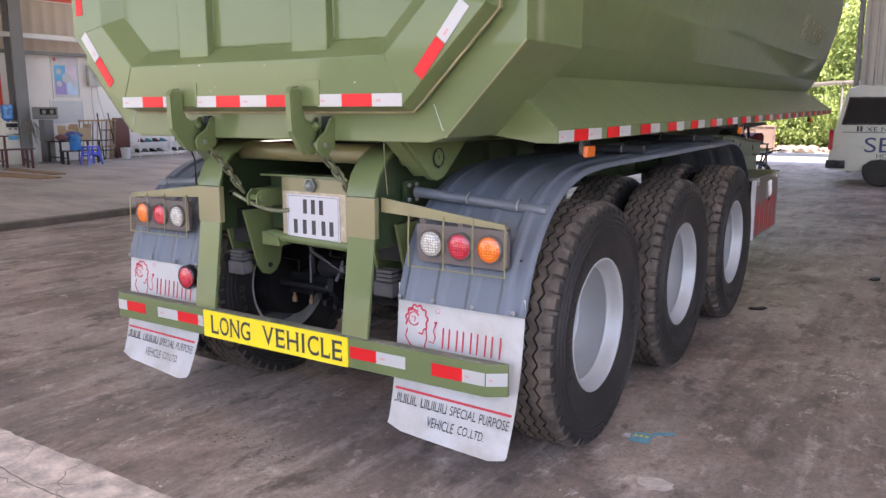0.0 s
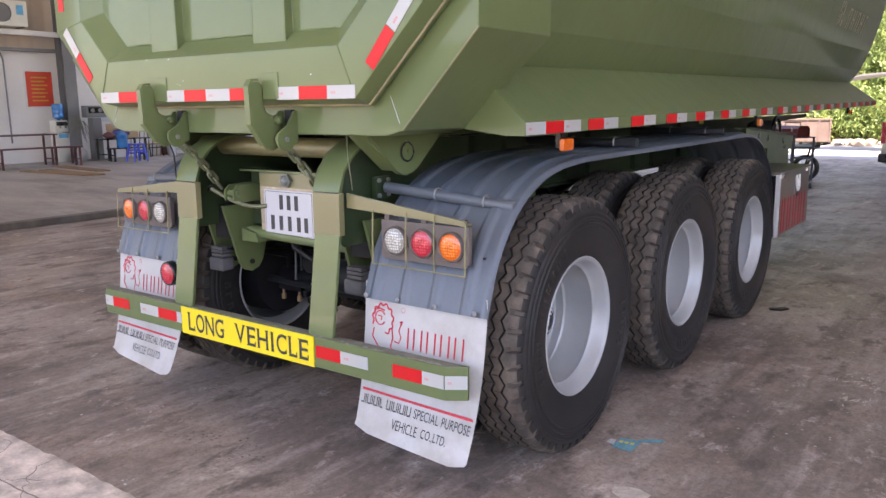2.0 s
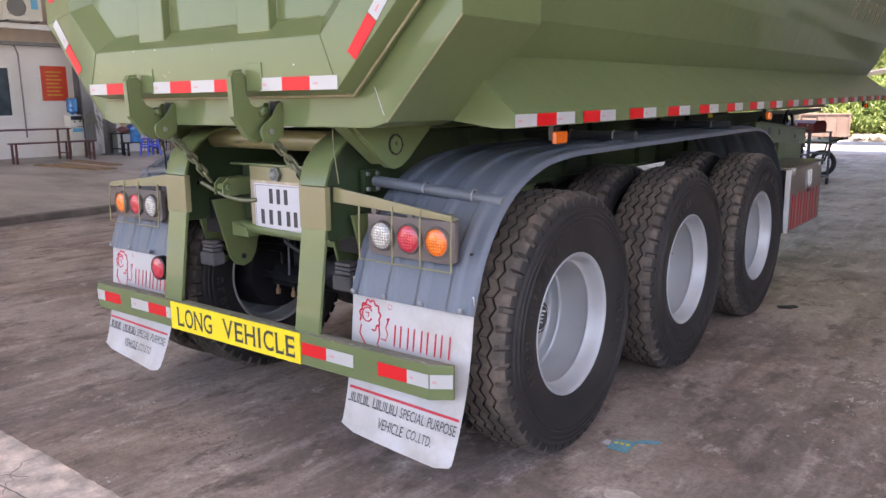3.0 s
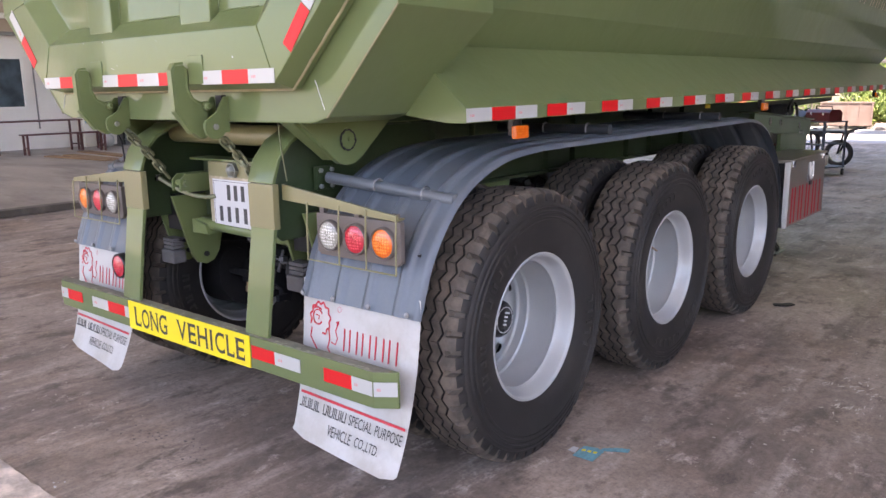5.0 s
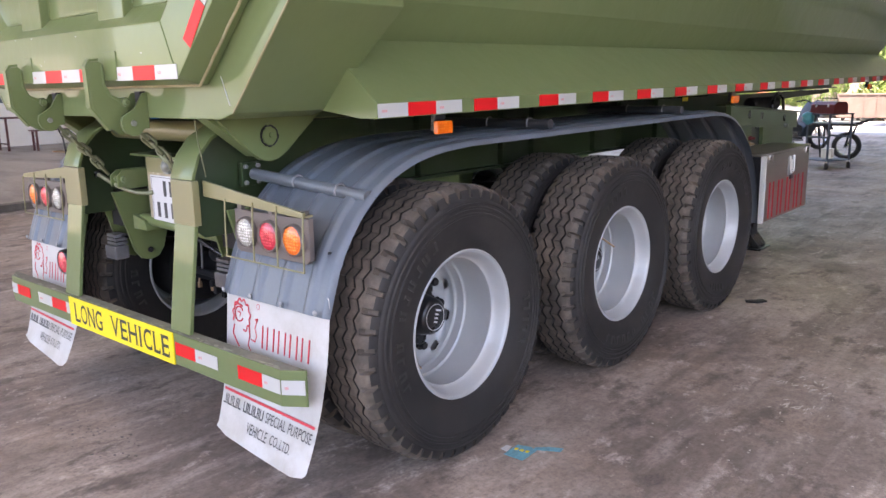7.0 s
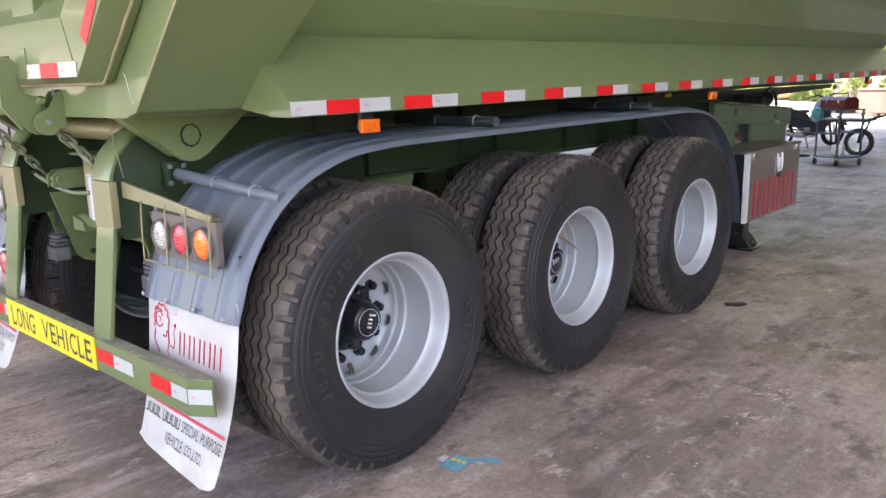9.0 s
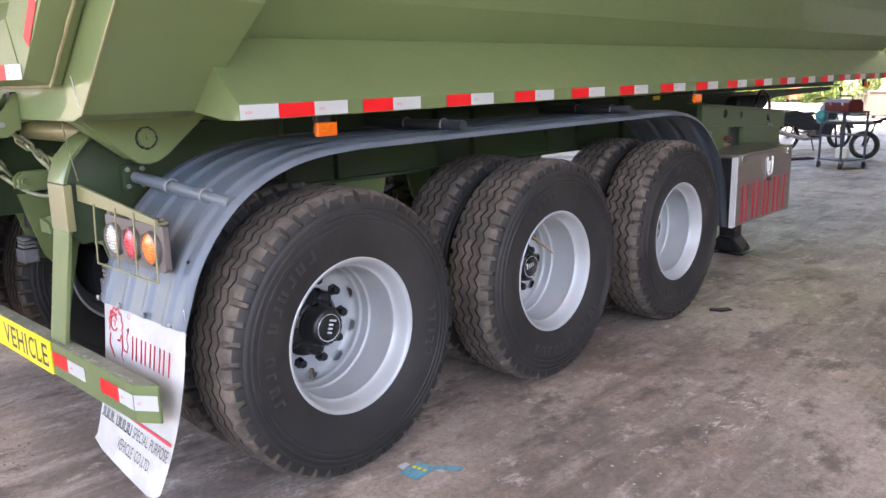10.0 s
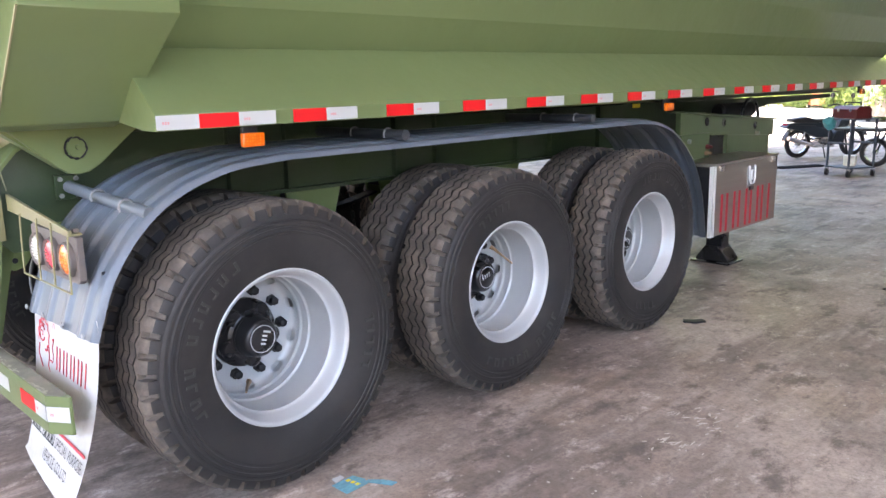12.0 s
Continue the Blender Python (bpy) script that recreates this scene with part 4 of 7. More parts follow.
ARCH = smooth_line(ARCH[:9]) + smooth_line(ARCH[9:])
for s in (1, -1):
    bm = bmesh.new()
    cols = []
    n_c = 72
    for j in range(n_c + 1):
        u = 0.605 + (1.188 - 0.605) * j / n_c
        k = (u - 0.605) / 0.583
        rib = 0.011 * min(1.0, max(0.0, 3.2 * (math.cos(2 * math.pi * (k * 4 + 0.6)) - 0.45)))
        if j == n_c:
            rib = -0.022
        elif j == n_c - 1:
            rib = -0.004
        cols.append((u, rib))
    grid = []
    for u, rib in cols:
        col = []
        for i, (y, z) in enumerate(ARCH):
            a, b = Vector(ARCH[max(0, i - 1)]), Vector(ARCH[min(len(ARCH) - 1, i + 1)])
            d = (b - a).normalized()
            nrm = Vector((-d.y, d.x))
            col.append(bm.verts.new((s * u, y + nrm.x * rib, z + nrm.y * rib)))
        grid.append(col)
    for j in range(n_c):
        for i in range(len(ARCH) - 1):
            bm.faces.new((grid[j][i], grid[j + 1][i], grid[j + 1][i + 1], grid[j][i + 1]))
    bmesh.ops.solidify(bm, geom=bm.faces[:], thickness=0.006)
    guard = part("mudguard", bm, GUARD, trailer, "blue-grey ribbed plastic mudguard", sharp=50)
    for y, z, mat in ((0.318, 1.122, GREYPIPE), (1.485, 1.306, PIPE_DARK), (2.87, 1.318, PIPE_DARK)):
        bar = rodpart("guard_bar", [(s * 0.56, y, z + (0.04 if y < 1 else 0)), (s * 1.172, y + (0.028 if y < 1 else 0), z - (0.008 if y < 1 else 0))], 0.0225, mat, guard, "grey guard support bar", n=18)
        for x in (0.83, 1.06):
            zb = z + (0.04 if y < 1 else 0) * (1.172 - x) / 0.612
            rodpart("u_clip", [(s * x, y + 0.027 * math.cos(radians(a)), zb + 0.027 * math.sin(radians(a))) for a in range(-30, 211, 20)], 0.004, GALV, bar, "steel pipe clip", n=6)
    boxpart("drain_hole", s * 1.132, s * 1.142, 0.184, 0.196, 0.935, 0.945, BLACK, guard, "small dark hole", bevel=0.002)
    boxpart("bar_mount", s * 0.525 - 0.012, s * 0.525 + 0.012, 0.28, 0.37, 1.112, 1.205, SHADED_GREEN, guard, bevel=0.003)
    for yy, zz in ((0.296, 1.190), (0.354, 1.190), (0.296, 1.127), (0.354, 1.127)):
        bm = bmesh.new()
        lathe(bm, [(s * 0.537, 0.010), (s * 0.547, 0.009), (s * 0.548, 0.0)], 6, (0, yy, zz))
        part("mount_bolt", bm, GALV, guard)

# mud flaps with printed marks; brand words are plain strokes
def flap_y(z, u):
    """How far back the flap hangs at height z; u: 0 at its left edge, 1 at its right."""
    k = max(0.0, (0.76 - z) / 0.56)
    return 0.136 - 0.045 * k - 0.050 * k ** 3 - 0.062 * u * k ** 2


def on_flap(s, x, z, lift_by=0.0025):
    """Placing on the flap's rear face at x, z."""
    x0 = 0.595 if s > 0 else -1.185
    u = (x - x0) / 0.59
    dz = (flap_y(z + 0.01, u) - flap_y(z - 0.01, u)) / 0.02
    dx = (flap_y(z, u + 0.05) - flap_y(z, u - 0.05)) / 0.059
    right, up = Vector((1, dx, 0)).normalized(), Vector((0, dz, 1)).normalized()
    out = right.cross(up).normalized()
    up = out.cross(right)
    m = Matrix((right, up, out)).transposed().to_4x4()
    return Matrix.Translation(Vector((x, flap_y(z, u), z)) + out * lift_by) @ m


def bars(name, boxes, mat, parent, m, label=""):
    """Flat plain strokes: boxes of x0, x1, y0, y1 in m's plane, each a part of its own."""
    for x0, x1, y0, y1 in boxes:
        bm = bmesh.new()
        box(bm, x0, x1, y0, y1, 0.0, 0.0012)
        part(name, bm, mat, parent, label, m=m)


for s in (1, -1):
    bm = bmesh.new()
    nz, nx = 18, 8
    g = []
    for i in range(nz + 1):
        z = 0.80 - 0.605 * i / nz
        row = []
        for j in range(nx + 1):
            x = 0.595 + 0.590 * j / nx
            zz = z + (0.010 * (j / nx) if i == nz else 0)
            if i == nz and j in (0, nx):
                zz += 0.022
            wave = 0.0012 * math.sin(j * 0.9 + s) * i / nz
            u = (j / nx) if s > 0 else 1 - j / nx
            row.append(bm.verts.new((s * x, flap_y(z, u) + wave, zz - 0.012 * u * (i / nz) ** 2)))
        g.append(row)
    for i in range(nz):
        for j in range(nx):
            bm.faces.new((g[i][j], g[i][j + 1], g[i + 1][j + 1], g[i + 1][j]))
    bmesh.ops.solidify(bm, geom=bm.faces[:], thickness=0.005)
    flap = part("mud_flap", bm, FLAP, trailer, "white mud flap with red and black print", sharp=50)
    for x in (0.625, 0.79, 0.97, 1.15):
        bm = bmesh.new()
        lathe(bm, [(0, 0.014), (0.006, 0.013), (0.010, 0.006)], 10)
        part("flap_bolt", bm, GALV, flap, m=pose(s * x, 0.102, 0.752, 0, 0, -90) @ Matrix.Scale(0.72, 4))
    x0 = 0.60 if s > 0 else -1.185
    # red emblem: a few plain curved strokes
    bm = bmesh.new()
    mane = [(0.052 * (1 + 0.09 * math.sin(11 * q)) * math.cos(q) - 0.008, 0.060 * (1 + 0.09 * math.sin(11 * q)) * math.sin(q)) for q in [radians(-75 + 6.5 * k) for k in range(44)]]
    face = [(0.026 * math.cos(q) - 0.022, 0.028 * math.sin(q) + 0.004) for q in [radians(30 + 12 * k) for k in range(26)]]
    for line, r in ((mane, 0.0040), (face, 0.0034), ([(-0.050, 0.034), (-0.028, 0.042), (-0.002, 0.036)], 0.0044), ([(-0.034, 0.012), (-0.014, 0.010), (-0.018, -0.006)], 0.0028), ([(-0.052, -0.040), (-0.060, -0.075), (-0.040, -0.100), (-0.020, -0.122)], 0.0036), ([(0.040, -0.030), (0.046, -0.070), (0.036, -0.105), (0.054, -0.124)], 0.0036), ([(0.054, -0.080), (0.078, -0.085), (0.088, -0.060), (0.076, -0.035), (0.086, -0.010)], 0.0032), ([(0.086, -0.010), (0.092, 0.004), (0.080, -0.002)], 0.0046)):
        tube(bm, [(u, v, 0) for u, v in line], r, 4)
    tube(bm, [(0.094 + 0.010 * math.cos(q), 0.050 + 0.010 * math.sin(q), 0) for q in [radians(36 * k) for k in range(10)]], 0.0010, 4, closed=True)
    for v in bm.verts:
        v.co.z *= 0.3
    part("emblem", bm, RED_INK, flap, "red emblem outline", m=on_flap(s, x0 + 0.10, 0.655))
    for i in range(5):
        for dx in ((0.0, 0.029) if i < 4 else (0.0,)):
            bars("print_stroke", [(-0.0032, 0.0032, -0.042, 0.042)], RED_INK, flap, on_flap(s, x0 + 0.225 + i * 0.066 + dx, 0.598), "red plain stroke")
    for k in range(12):
        bars("red_rule", [(-0.0236, 0.0236, -0.005, 0.005)], RED_INK, flap, on_flap(s, x0 + 0.035 + 0.047 * k, 0.362), "red rule")
    for i in range(30):
        if i not in (13, 14):
            tall = (-0.0195, 0.0195) if i % 4 else (-0.0195, -0.014)
            bars("print_stroke", [(-0.0013 if i % 4 else -0.0050, 0.0013 if i % 4 else 0.0050, *tall)], BLACK_INK, flap, on_flap(s, x0 + 0.018 + 0.0090 * i, 0.325), "plain black stroke")
    lettering("small_print", "SPECIAL", 0.125, 0.038, BLACK_INK, flap, on_flap(s, x0 + 0.360, 0.325, 0.003))
    lettering("small_print", "PURPOSE", 0.135, 0.038, BLACK_INK, flap, on_flap(s, x0 + 0.505, 0.325, 0.003))
    lettering("small_print", "VEHICLE", 0.135, 0.040, BLACK_INK, flap, on_flap(s, x0 + 0.262, 0.262, 0.003))
    lettering("small_print", "CO.,LTD.", 0.125, 0.040, BLACK_INK, flap, on_flap(s, x0 + 0.412, 0.262, 0.003))
bm = bmesh.new()
lathe(bm, [(0, 0.062), (0.03, 0.060), (0.034, 0.055), (0.030, 0.05)], 28)
rr = part("round_reflector", bm, BLACK, trailer, "black-rimmed red reflector", m=pose(-0.655, 0.09, 0.69, 0, 0, -90))
bm = bmesh.new()
lathe(bm, [(0.02, 0.052), (0.034, 0.050), (0.042, 0.03), (0.044, 0.0)], 28)
part("lens", bm, LENS_RED, rr, "red lens")


RAISED = material("raised_rubber_marks", (0.030, 0.028, 0.026), 0.6, vary=0.2, scale=30)


# wheels
def tyre_mesh():
    R, PITCH = 0.556, 48
    FRAC = (-0.018, 0.0, 0.018, 0.30, 0.36, 0.482, 0.5, 0.518, 0.60, 0.65)
    STEP = len(FRAC)
    N = PITCH * STEP
    side = [(0.105, 0.292), (0.118, 0.300), (0.132, 0.335), (0.1405, 0.375), (0.1450, 0.415), (0.1452, 0.436), (0.1482, 0.439), (0.1480, 0.446), (0.1418, 0.449), (0.1410, 0.460), (0.1462, 0.463), (0.1455, 0.470), (0.1395, 0.474), (0.1380, 0.484), (0.1425, 0.487), (0.1405, 0.495), (0.1355, 0.500), (0.1345, 0.506)]
    across = [("n", 0.1320, 0.516, 0.506), ("n", 0.1245, 0.536, 0.506), ("n", 0.1110, 0.5475, 0.512), ("n", 0.0930, 0.5530, 0.526), ("p", 0.0890, 0.5540, 0.5540)]
    for c, phase in ((0.069, 1), (0.023, 1), (-0.023, 1), (-0.069, 1)):
        across += [("z", c + 0.0046, R, phase), ("z", c + 0.0038, 0.540, phase), ("z", c - 0.0038, 0.540, phase), ("z", c - 0.0046, R, phase)]
    across += [("p", -0.0890, 0.5540, 0.5540), ("n", -0.0930, 0.5530, 0.526), ("n", -0.1110, 0.5475, 0.512), ("n", -0.1245, 0.536, 0.506), ("n", -0.1320, 0.516, 0.506)]
    verts, faces, mats = [], [], []
    cols = len(side) * 2 + len(across)
    for j in range(N):
        k = j % STEP
        a = 2 * math.pi * (j // STEP + FRAC[k]) / PITCH
        ca, sa = math.cos(a), math.sin(a)
        tri = 1 - 4 * abs(abs(FRAC[k]) - 0.5)
        ring = [(x, r) for x, r in side]
        for q, (kind, x, r, low) in enumerate(across):
            if kind == "z":
                x += 0.0105 * tri * low
                # cuts that join neighbouring zigzags where they come closest
                if (k == 1 and q in (8, 9, 16, 17)) or (k == 6 and q in (12, 13)):
                    r -= 0.010
            if kind == "n" and 4 <= k <= 8:
                r = low
            ring.append((x, r))
        ring += [(-x, r) for x, r in side[::-1]]
        verts += [(x, r * ca, r * sa) for x, r in ring]
    for j in range(N):
        b = ((j + 1) % N) * cols
        for i in range(cols - 1):
            faces.append((j * cols + i, j * cols + i + 1, b + i + 1, b + i))
            q = i - len(side)
            groove = 5 <= q <= 19 and (q - 5) % 4 in (0, 1, 2)
            mats.append(1 if 1 <= q < len(across) - 2 and not groove else 0)
    # raised plain marks on both sidewalls
    def mark(a0, a1, r0, r1, sgn):
        base = len(verts)
        for x in (0.138, 0.1484):
            for a, r in ((a0, r0), (a1, r0), (a1, r1), (a0, r1)):
                verts.append((sgn * (x - (0.004 if r < 0.39 else 0)), r * math.cos(a), r * math.sin(a)))
        for f in ((0, 1, 2, 3), (4, 7, 6, 5), (0, 4, 5, 1), (1, 5, 6, 2), (2, 6, 7, 3), (3, 7, 4, 0)):
            faces.append(tuple(base + q for q in f))
            mats.append(2)
    for sgn in (1, -1):
        for i in range(11):
            if i != 6:
                a = radians(95 + 8.2 * i)
                mark(a, a + radians(1.6), 0.378, 0.418, sgn)
                mark(a, a + radians(4.6), 0.378, 0.386, sgn)
                if i % 2:
                    mark(a + radians(3.2), a + radians(4.8), 0.378, 0.418, sgn)
        for i in range(5):
            a = radians(-48 + 7.0 * i)
            mark(a, a + radians(1.6), 0.372, 0.412, sgn)
            mark(a, a + radians(4.4), 0.405, 0.412, sgn)
    me = bpy.data.meshes.new("tyre")
    me.from_pydata(verts, [], faces)
    me.materials.append(RUBBER)
    me.materials.append(TREAD)
    me.materials.append(RAISED)
    me.polygons.foreach_set("material_index", mats)
    me.polygons.foreach_set("use_smooth", [True] * len(faces))
    me.update()
    bm = bmesh.new()
    bm.from_mesh(me)
    bmesh.ops.recalc_face_normals(bm, faces=bm.faces)
    for e in bm.edges:
        e.smooth = len(e.link_faces) == 2 and e.calc_face_angle(0) < radians(32)
    bm.to_mesh(me)
    bm.free()
    return me


def rim_mesh(disc=True):
    bm = bmesh.new()
    n = 180
    prof = [(0.098, 0.290), (0.110, 0.303), (0.119, 0.303), (0.122, 0.298), (0.119, 0.290), (0.114, 0.2860), (0.104, 0.2825), (0.080, 0.2750), (0.064, 0.2690), (0.058, 0.2645), (0.054, 0.2590), (0.049, 0.2580), (0.044, 0.2610), (0.038, 0.2620), (-0.084, 0.2615), (-0.089, 0.2585), (-0.093, 0.2525), (-0.099, 0.2510), (-0.130, 0.2520), (-0.135, 0.2490), (-0.139, 0.2440), (-0.145, 0.2425), (-0.152, 0.2430)]
    prof += [(-0.152 - 0.032 * math.sin(radians(9 * k)), 0.2430 - 0.034 * (1 - math.cos(radians(9 * k)))) for k in range(1, 11)] + [(-0.186, 0.196), (-0.186, 0.135)]
    if not disc:
        prof = prof[:-12] + [(-0.154, 0.215)]
    cone = [i for i, (x, r) in enumerate(prof[:-1]) if -0.183 < x < -0.158 and r > 0.207]
    mid_row, half = sum(cone) / max(1, len(cone)), len(cone) / 2
    rings = [[bm.verts.new((x, r * math.cos(2 * math.pi * k / n), r * math.sin(2 * math.pi * k / n))) for k in range(n)] for x, r in prof]
    for i in range(len(prof) - 1):
        for k in range(n):
            # ten oval hand holes round the disc
            if i in cone and (((k % 18) - 8.5) / 3.6) ** 2 + ((i - mid_row) / half) ** 2 < 1:
                continue
            bm.faces.new((rings[i][k], rings[i + 1][k], rings[i + 1][(k + 1) % n], rings[i][(k + 1) % n]))
    back = [[bm.verts.new((x, r * math.cos(2 * math.pi * k / n), r * math.sin(2 * math.pi * k / n))) for k in range(n)] for x, r in ((-0.100, 0.2560), (-0.112, 0.280), (-0.122, 0.290), (-0.126, 0.302), (-0.116, 0.303), (-0.100, 0.292))]
    for i in range(5):
        for k in range(n):
            bm.faces.new((back[i][k], back[i][(k + 1) % n], back[i + 1][(k + 1) % n], back[i + 1][k]))
    bmesh.ops.solidify(bm, geom=bm.faces[:], thickness=0.005)
    return finish("wheel", bm, RIM, sharp=40)


def hub_mesh():
    bm = bmesh.new()
    lathe(bm, [(-0.20, 0.140), (-0.168, 0.140), (-0.160, 0.132), (-0.135, 0.106), (-0.124, 0.102), (-0.118, 0.086), (-0.104, 0.083), (-0.098, 0.086), (-0.090, 0.082), (-0.052, 0.076), (-0.042, 0.068), (-0.038, 0.060), (-0.039, 0.0)], 40)
    for k in range(5):
        a = 2 * math.pi * (k + 0.3) / 5
        lathe(bm, [(-0.160, 0.036), (-0.128, 0.034), (-0.120, 0.026)], 12, (0, 0.104 * math.cos(a), 0.104 * math.sin(a)))
    for k in range(10):
        a = 2 * math.pi * k / 10
        lathe(bm, [(-0.126, 0.008), (-0.112, 0.007)], 6, (0, 0.094 * math.cos(a), 0.094 * math.sin(a)))
    return finish("hub", bm, BLACK, sharp=35)


TYRE, WHEEL, INNER_WHEEL, HUB = tyre_mesh(), rim_mesh(), rim_mesh(disc=False), hub_mesh()
bm = bmesh.new()
lathe(bm, [(-0.184, 0.0235), (-0.172, 0.0235), (-0.170, 0.0190), (-0.148, 0.0175), (-0.144, 0.012), (-0.143, 0.0)], 6)
NUT = finish("lug_nut", bm, IRON)
bm = bmesh.new()
tube(bm, [(-0.0375, 0.054 * math.cos(2 * math.pi * k / 32), 0.054 * math.sin(2 * math.pi * k / 32)) for k in range(32)], 0.0018, 4, closed=True)
box(bm, -0.0395, -0.0375, -0.034, -0.026, -0.004, 0.030)
for q, h in ((-0.016, 0.018), (0.0, 0.018), (0.016, 0.018)):
    box(bm, -0.0395, -0.0375, q, q + 0.007, -0.004, h)
CAPMARK = finish("cap_mark", bm, PAPER)
for yc in (0.79, 2.10, 3.41):
    turn = {0.79: -107, 2.10: 14, 3.41: 160}[yc]
    for s in (1, -1):
        for outer in (True, False):
            flip = 0 if (s > 0) == outer else 180
            x = s * (1.112 if outer else 0.765)
            w = part("wheel", WHEEL if outer else INNER_WHEEL, RIM, trailer, "silver steel wheel with black tyre", m=pose(x, yc, 0.556) @ pose(0, 0, 0, 0, 0, flip) @ pose(0, 0, 0, turn, 0, 0))
            part("tyre", TYRE, RUBBER, w, "black truck tyre with zigzag tread", m=pose(0, 0, 0, 130 if flip == 0 else -130, 0, 0))
            if outer:
                part("hub", HUB, BLACK, w, "glossy black hub")
                part("cap_mark", CAPMARK, PAPER, w, "white ring on the hub cap")
                for k in range(10):
                    a = 2 * math.pi * (k + 1.0) / 10
                    part("lug_nut", NUT, IRON, w, m=Matrix.Translation((0, 0.171 * math.cos(a), 0.171 * math.sin(a))))
                rodpart("valve_stem", [(-0.172, 0.200, 0.065), (-0.150, 0.206, 0.050), (-0.11, 0.210, 0.02), (-0.05, 0.214, -0.02)], [0.012, 0.008, 0.006, 0.005], BRASS, w, "long valve stem", n=6)

boxpart("warning_tag", 0.533, 0.536, 4.31, 4.41, 1.325, 1.355, YELLOW, trailer, "small yellow tag")
bm = bmesh.new()
lathe(bm, [(-0.31, 0.0), (-0.31, 0.045), (-0.29, 0.062), (0.29, 0.062), (0.31, 0.045), (0.31, 0.0)], 20)
part("hydraulic_tank", bm, IRON, trailer, "black hydraulic cylinder end", m=pose(0.68, 5.66, 1.262, 0, 0, 90))
# stainless toolbox, landing leg, front frame
EDGE_ALU = material("bright_aluminium_edge", (0.72, 0.72, 0.70), 0.4, metal=0.3, vary=0.06)
tb = boxpart("toolbox", 0.72, 1.185, 4.335, 5.37, 0.440, 0.932, STEEL, trailer, "brushed stainless toolbox", bevel=0.006)
boxpart("toolbox_lid", 0.71, 1.192, 4.325, 5.38, 0.935, 0.950, STEEL, tb, bevel=0.004)
for y in (4.29, 4.326):
    boxpart("toolbox_edge", 1.165, 1.193, y - 0.006, y + 0.006, 0.44, 0.932, EDGE_ALU, tb, "bright edge strip")
boxpart("toolbox_end", 0.73, 1.165, 4.295, 4.334, 0.45, 0.925, IRON, tb)
bm = bmesh.new()
box(bm, 1.186, 1.194, 4.83, 4.94, 0.735, 0.885)
latch = part("toolbox_latch", bm, GALV, tb, "bright latch", bevel=0.003)
rodpart("latch_bail", [(1.20, 4.840, 0.895), (1.204, 4.842, 0.80), (1.206, 4.862, 0.765), (1.206, 4.908, 0.765), (1.204, 4.928, 0.80), (1.20, 4.930, 0.895)], 0.008, EDGE_ALU, latch, n=6)
boxpart("latch_hook", 1.195, 1.210, 4.868, 4.902, 0.79, 0.865, EDGE_ALU, latch, bevel=0.004)
boxpart("latch_keeper", 1.194, 1.206, 4.855, 4.915, 0.715, 0.745, BLACK, latch, bevel=0.004)
for y in (4.42, 5.28):
    boxpart("toolbox_hinge", 1.180, 1.197, y - 0.03, y + 0.03, 0.89, 0.935, CHROME, tb, bevel=0.003)
strokes = []
for i in range(5):
    ox = -0.46 + i * 0.197
    strokes += [(ox + 0.015, ox + 0.047, 0.0, 0.27)] + ([(ox + 0.095, ox + 0.127, 0.0, 0.27)] if i < 4 else [])
bars("print_stroke", strokes, RED_INK, tb, face_x(1.1855, 4.875, 0.458), "red plain stroke")
leg = boxpart("landing_leg", 0.60, 0.74, 5.43, 5.57, 0.10, 1.02, BLACK, trailer, "black landing leg", bevel=0.01)
bm = bmesh.new()
prism(bm, [(0.53, 0.012), (0.81, 0.012), (0.81, 0.035), (0.73, 0.14), (0.61, 0.14), (0.53, 0.035)], "y", 5.40, 5.60)
box(bm, 0.50, 0.84, 5.36, 5.64, 0.0, 0.014)
part("foot", bm, BLACK, leg, "black steel foot", bevel=0.004)
bm = bmesh.new()
box(bm, 0.62, 0.72, 5.45, 5.55, 0.30, 0.42)
part("inner_tube", bm, IRON, leg)
bm = bmesh.new()
prism(bm, [(4.35, 1.135), (5.95, 1.05), (5.95, 1.18), (4.35, 1.29)], "x", 0.86, 0.90)
FRAME_GREEN = material("chassis_olive_paint", (0.060, 0.088, 0.037), 0.35, vary=0.12, scale=4, coat=0.2)
fr = part("front_frame", bm, FRAME_GREEN, trailer, "olive frame panel with round holes", bevel=0.004)
bm = bmesh.new()
prism(bm, [(4.35, 1.291), (5.95, 1.181), (5.95, 1.191), (4.35, 1.301)], "x", 0.78, 0.93)
part("frame_flange", bm, FRAME_GREEN, fr, bevel=0.002)
boxpart("frame_lower", 0.845, 0.875, 5.14, 5.93, 0.78, 1.112, FRAME_GREEN, fr, bevel=0.004)
boxpart("frame_post", 0.845, 0.91, 4.35, 4.78, 0.72, 1.133, FRAME_GREEN, fr, bevel=0.004)
for y, z in ((4.74, 1.212), (5.02, 1.196), (5.58, 1.150)):
    bm = bmesh.new()
    lathe(bm, [(0.9005, 0.032), (0.902, 0.032)], 20, (0, y, z))
    part("frame_hole", bm, BLACK, fr, "dark round opening")
# a solid black plate stands for the shade inside the frame gap
boxpart("bay_shade_plate", 0.815, 0.840, 4.76, 5.16, 0.86, 1.16, BLACK, fr, "black plate for the shade in the open frame bay")
for y, z in ((4.72, 0.985), (4.73, 1.03)):
    bm = bmesh.new()
    lathe(bm, [(0.910, 0.018), (0.93, 0.018), (0.935, 0.012), (0.96, 0.010), (0.96, 0.0)], 10, (0, y, z))
    part("air_coupling", bm, BRASS if z < 1 else TOOL_RED, fr, "small air coupling")
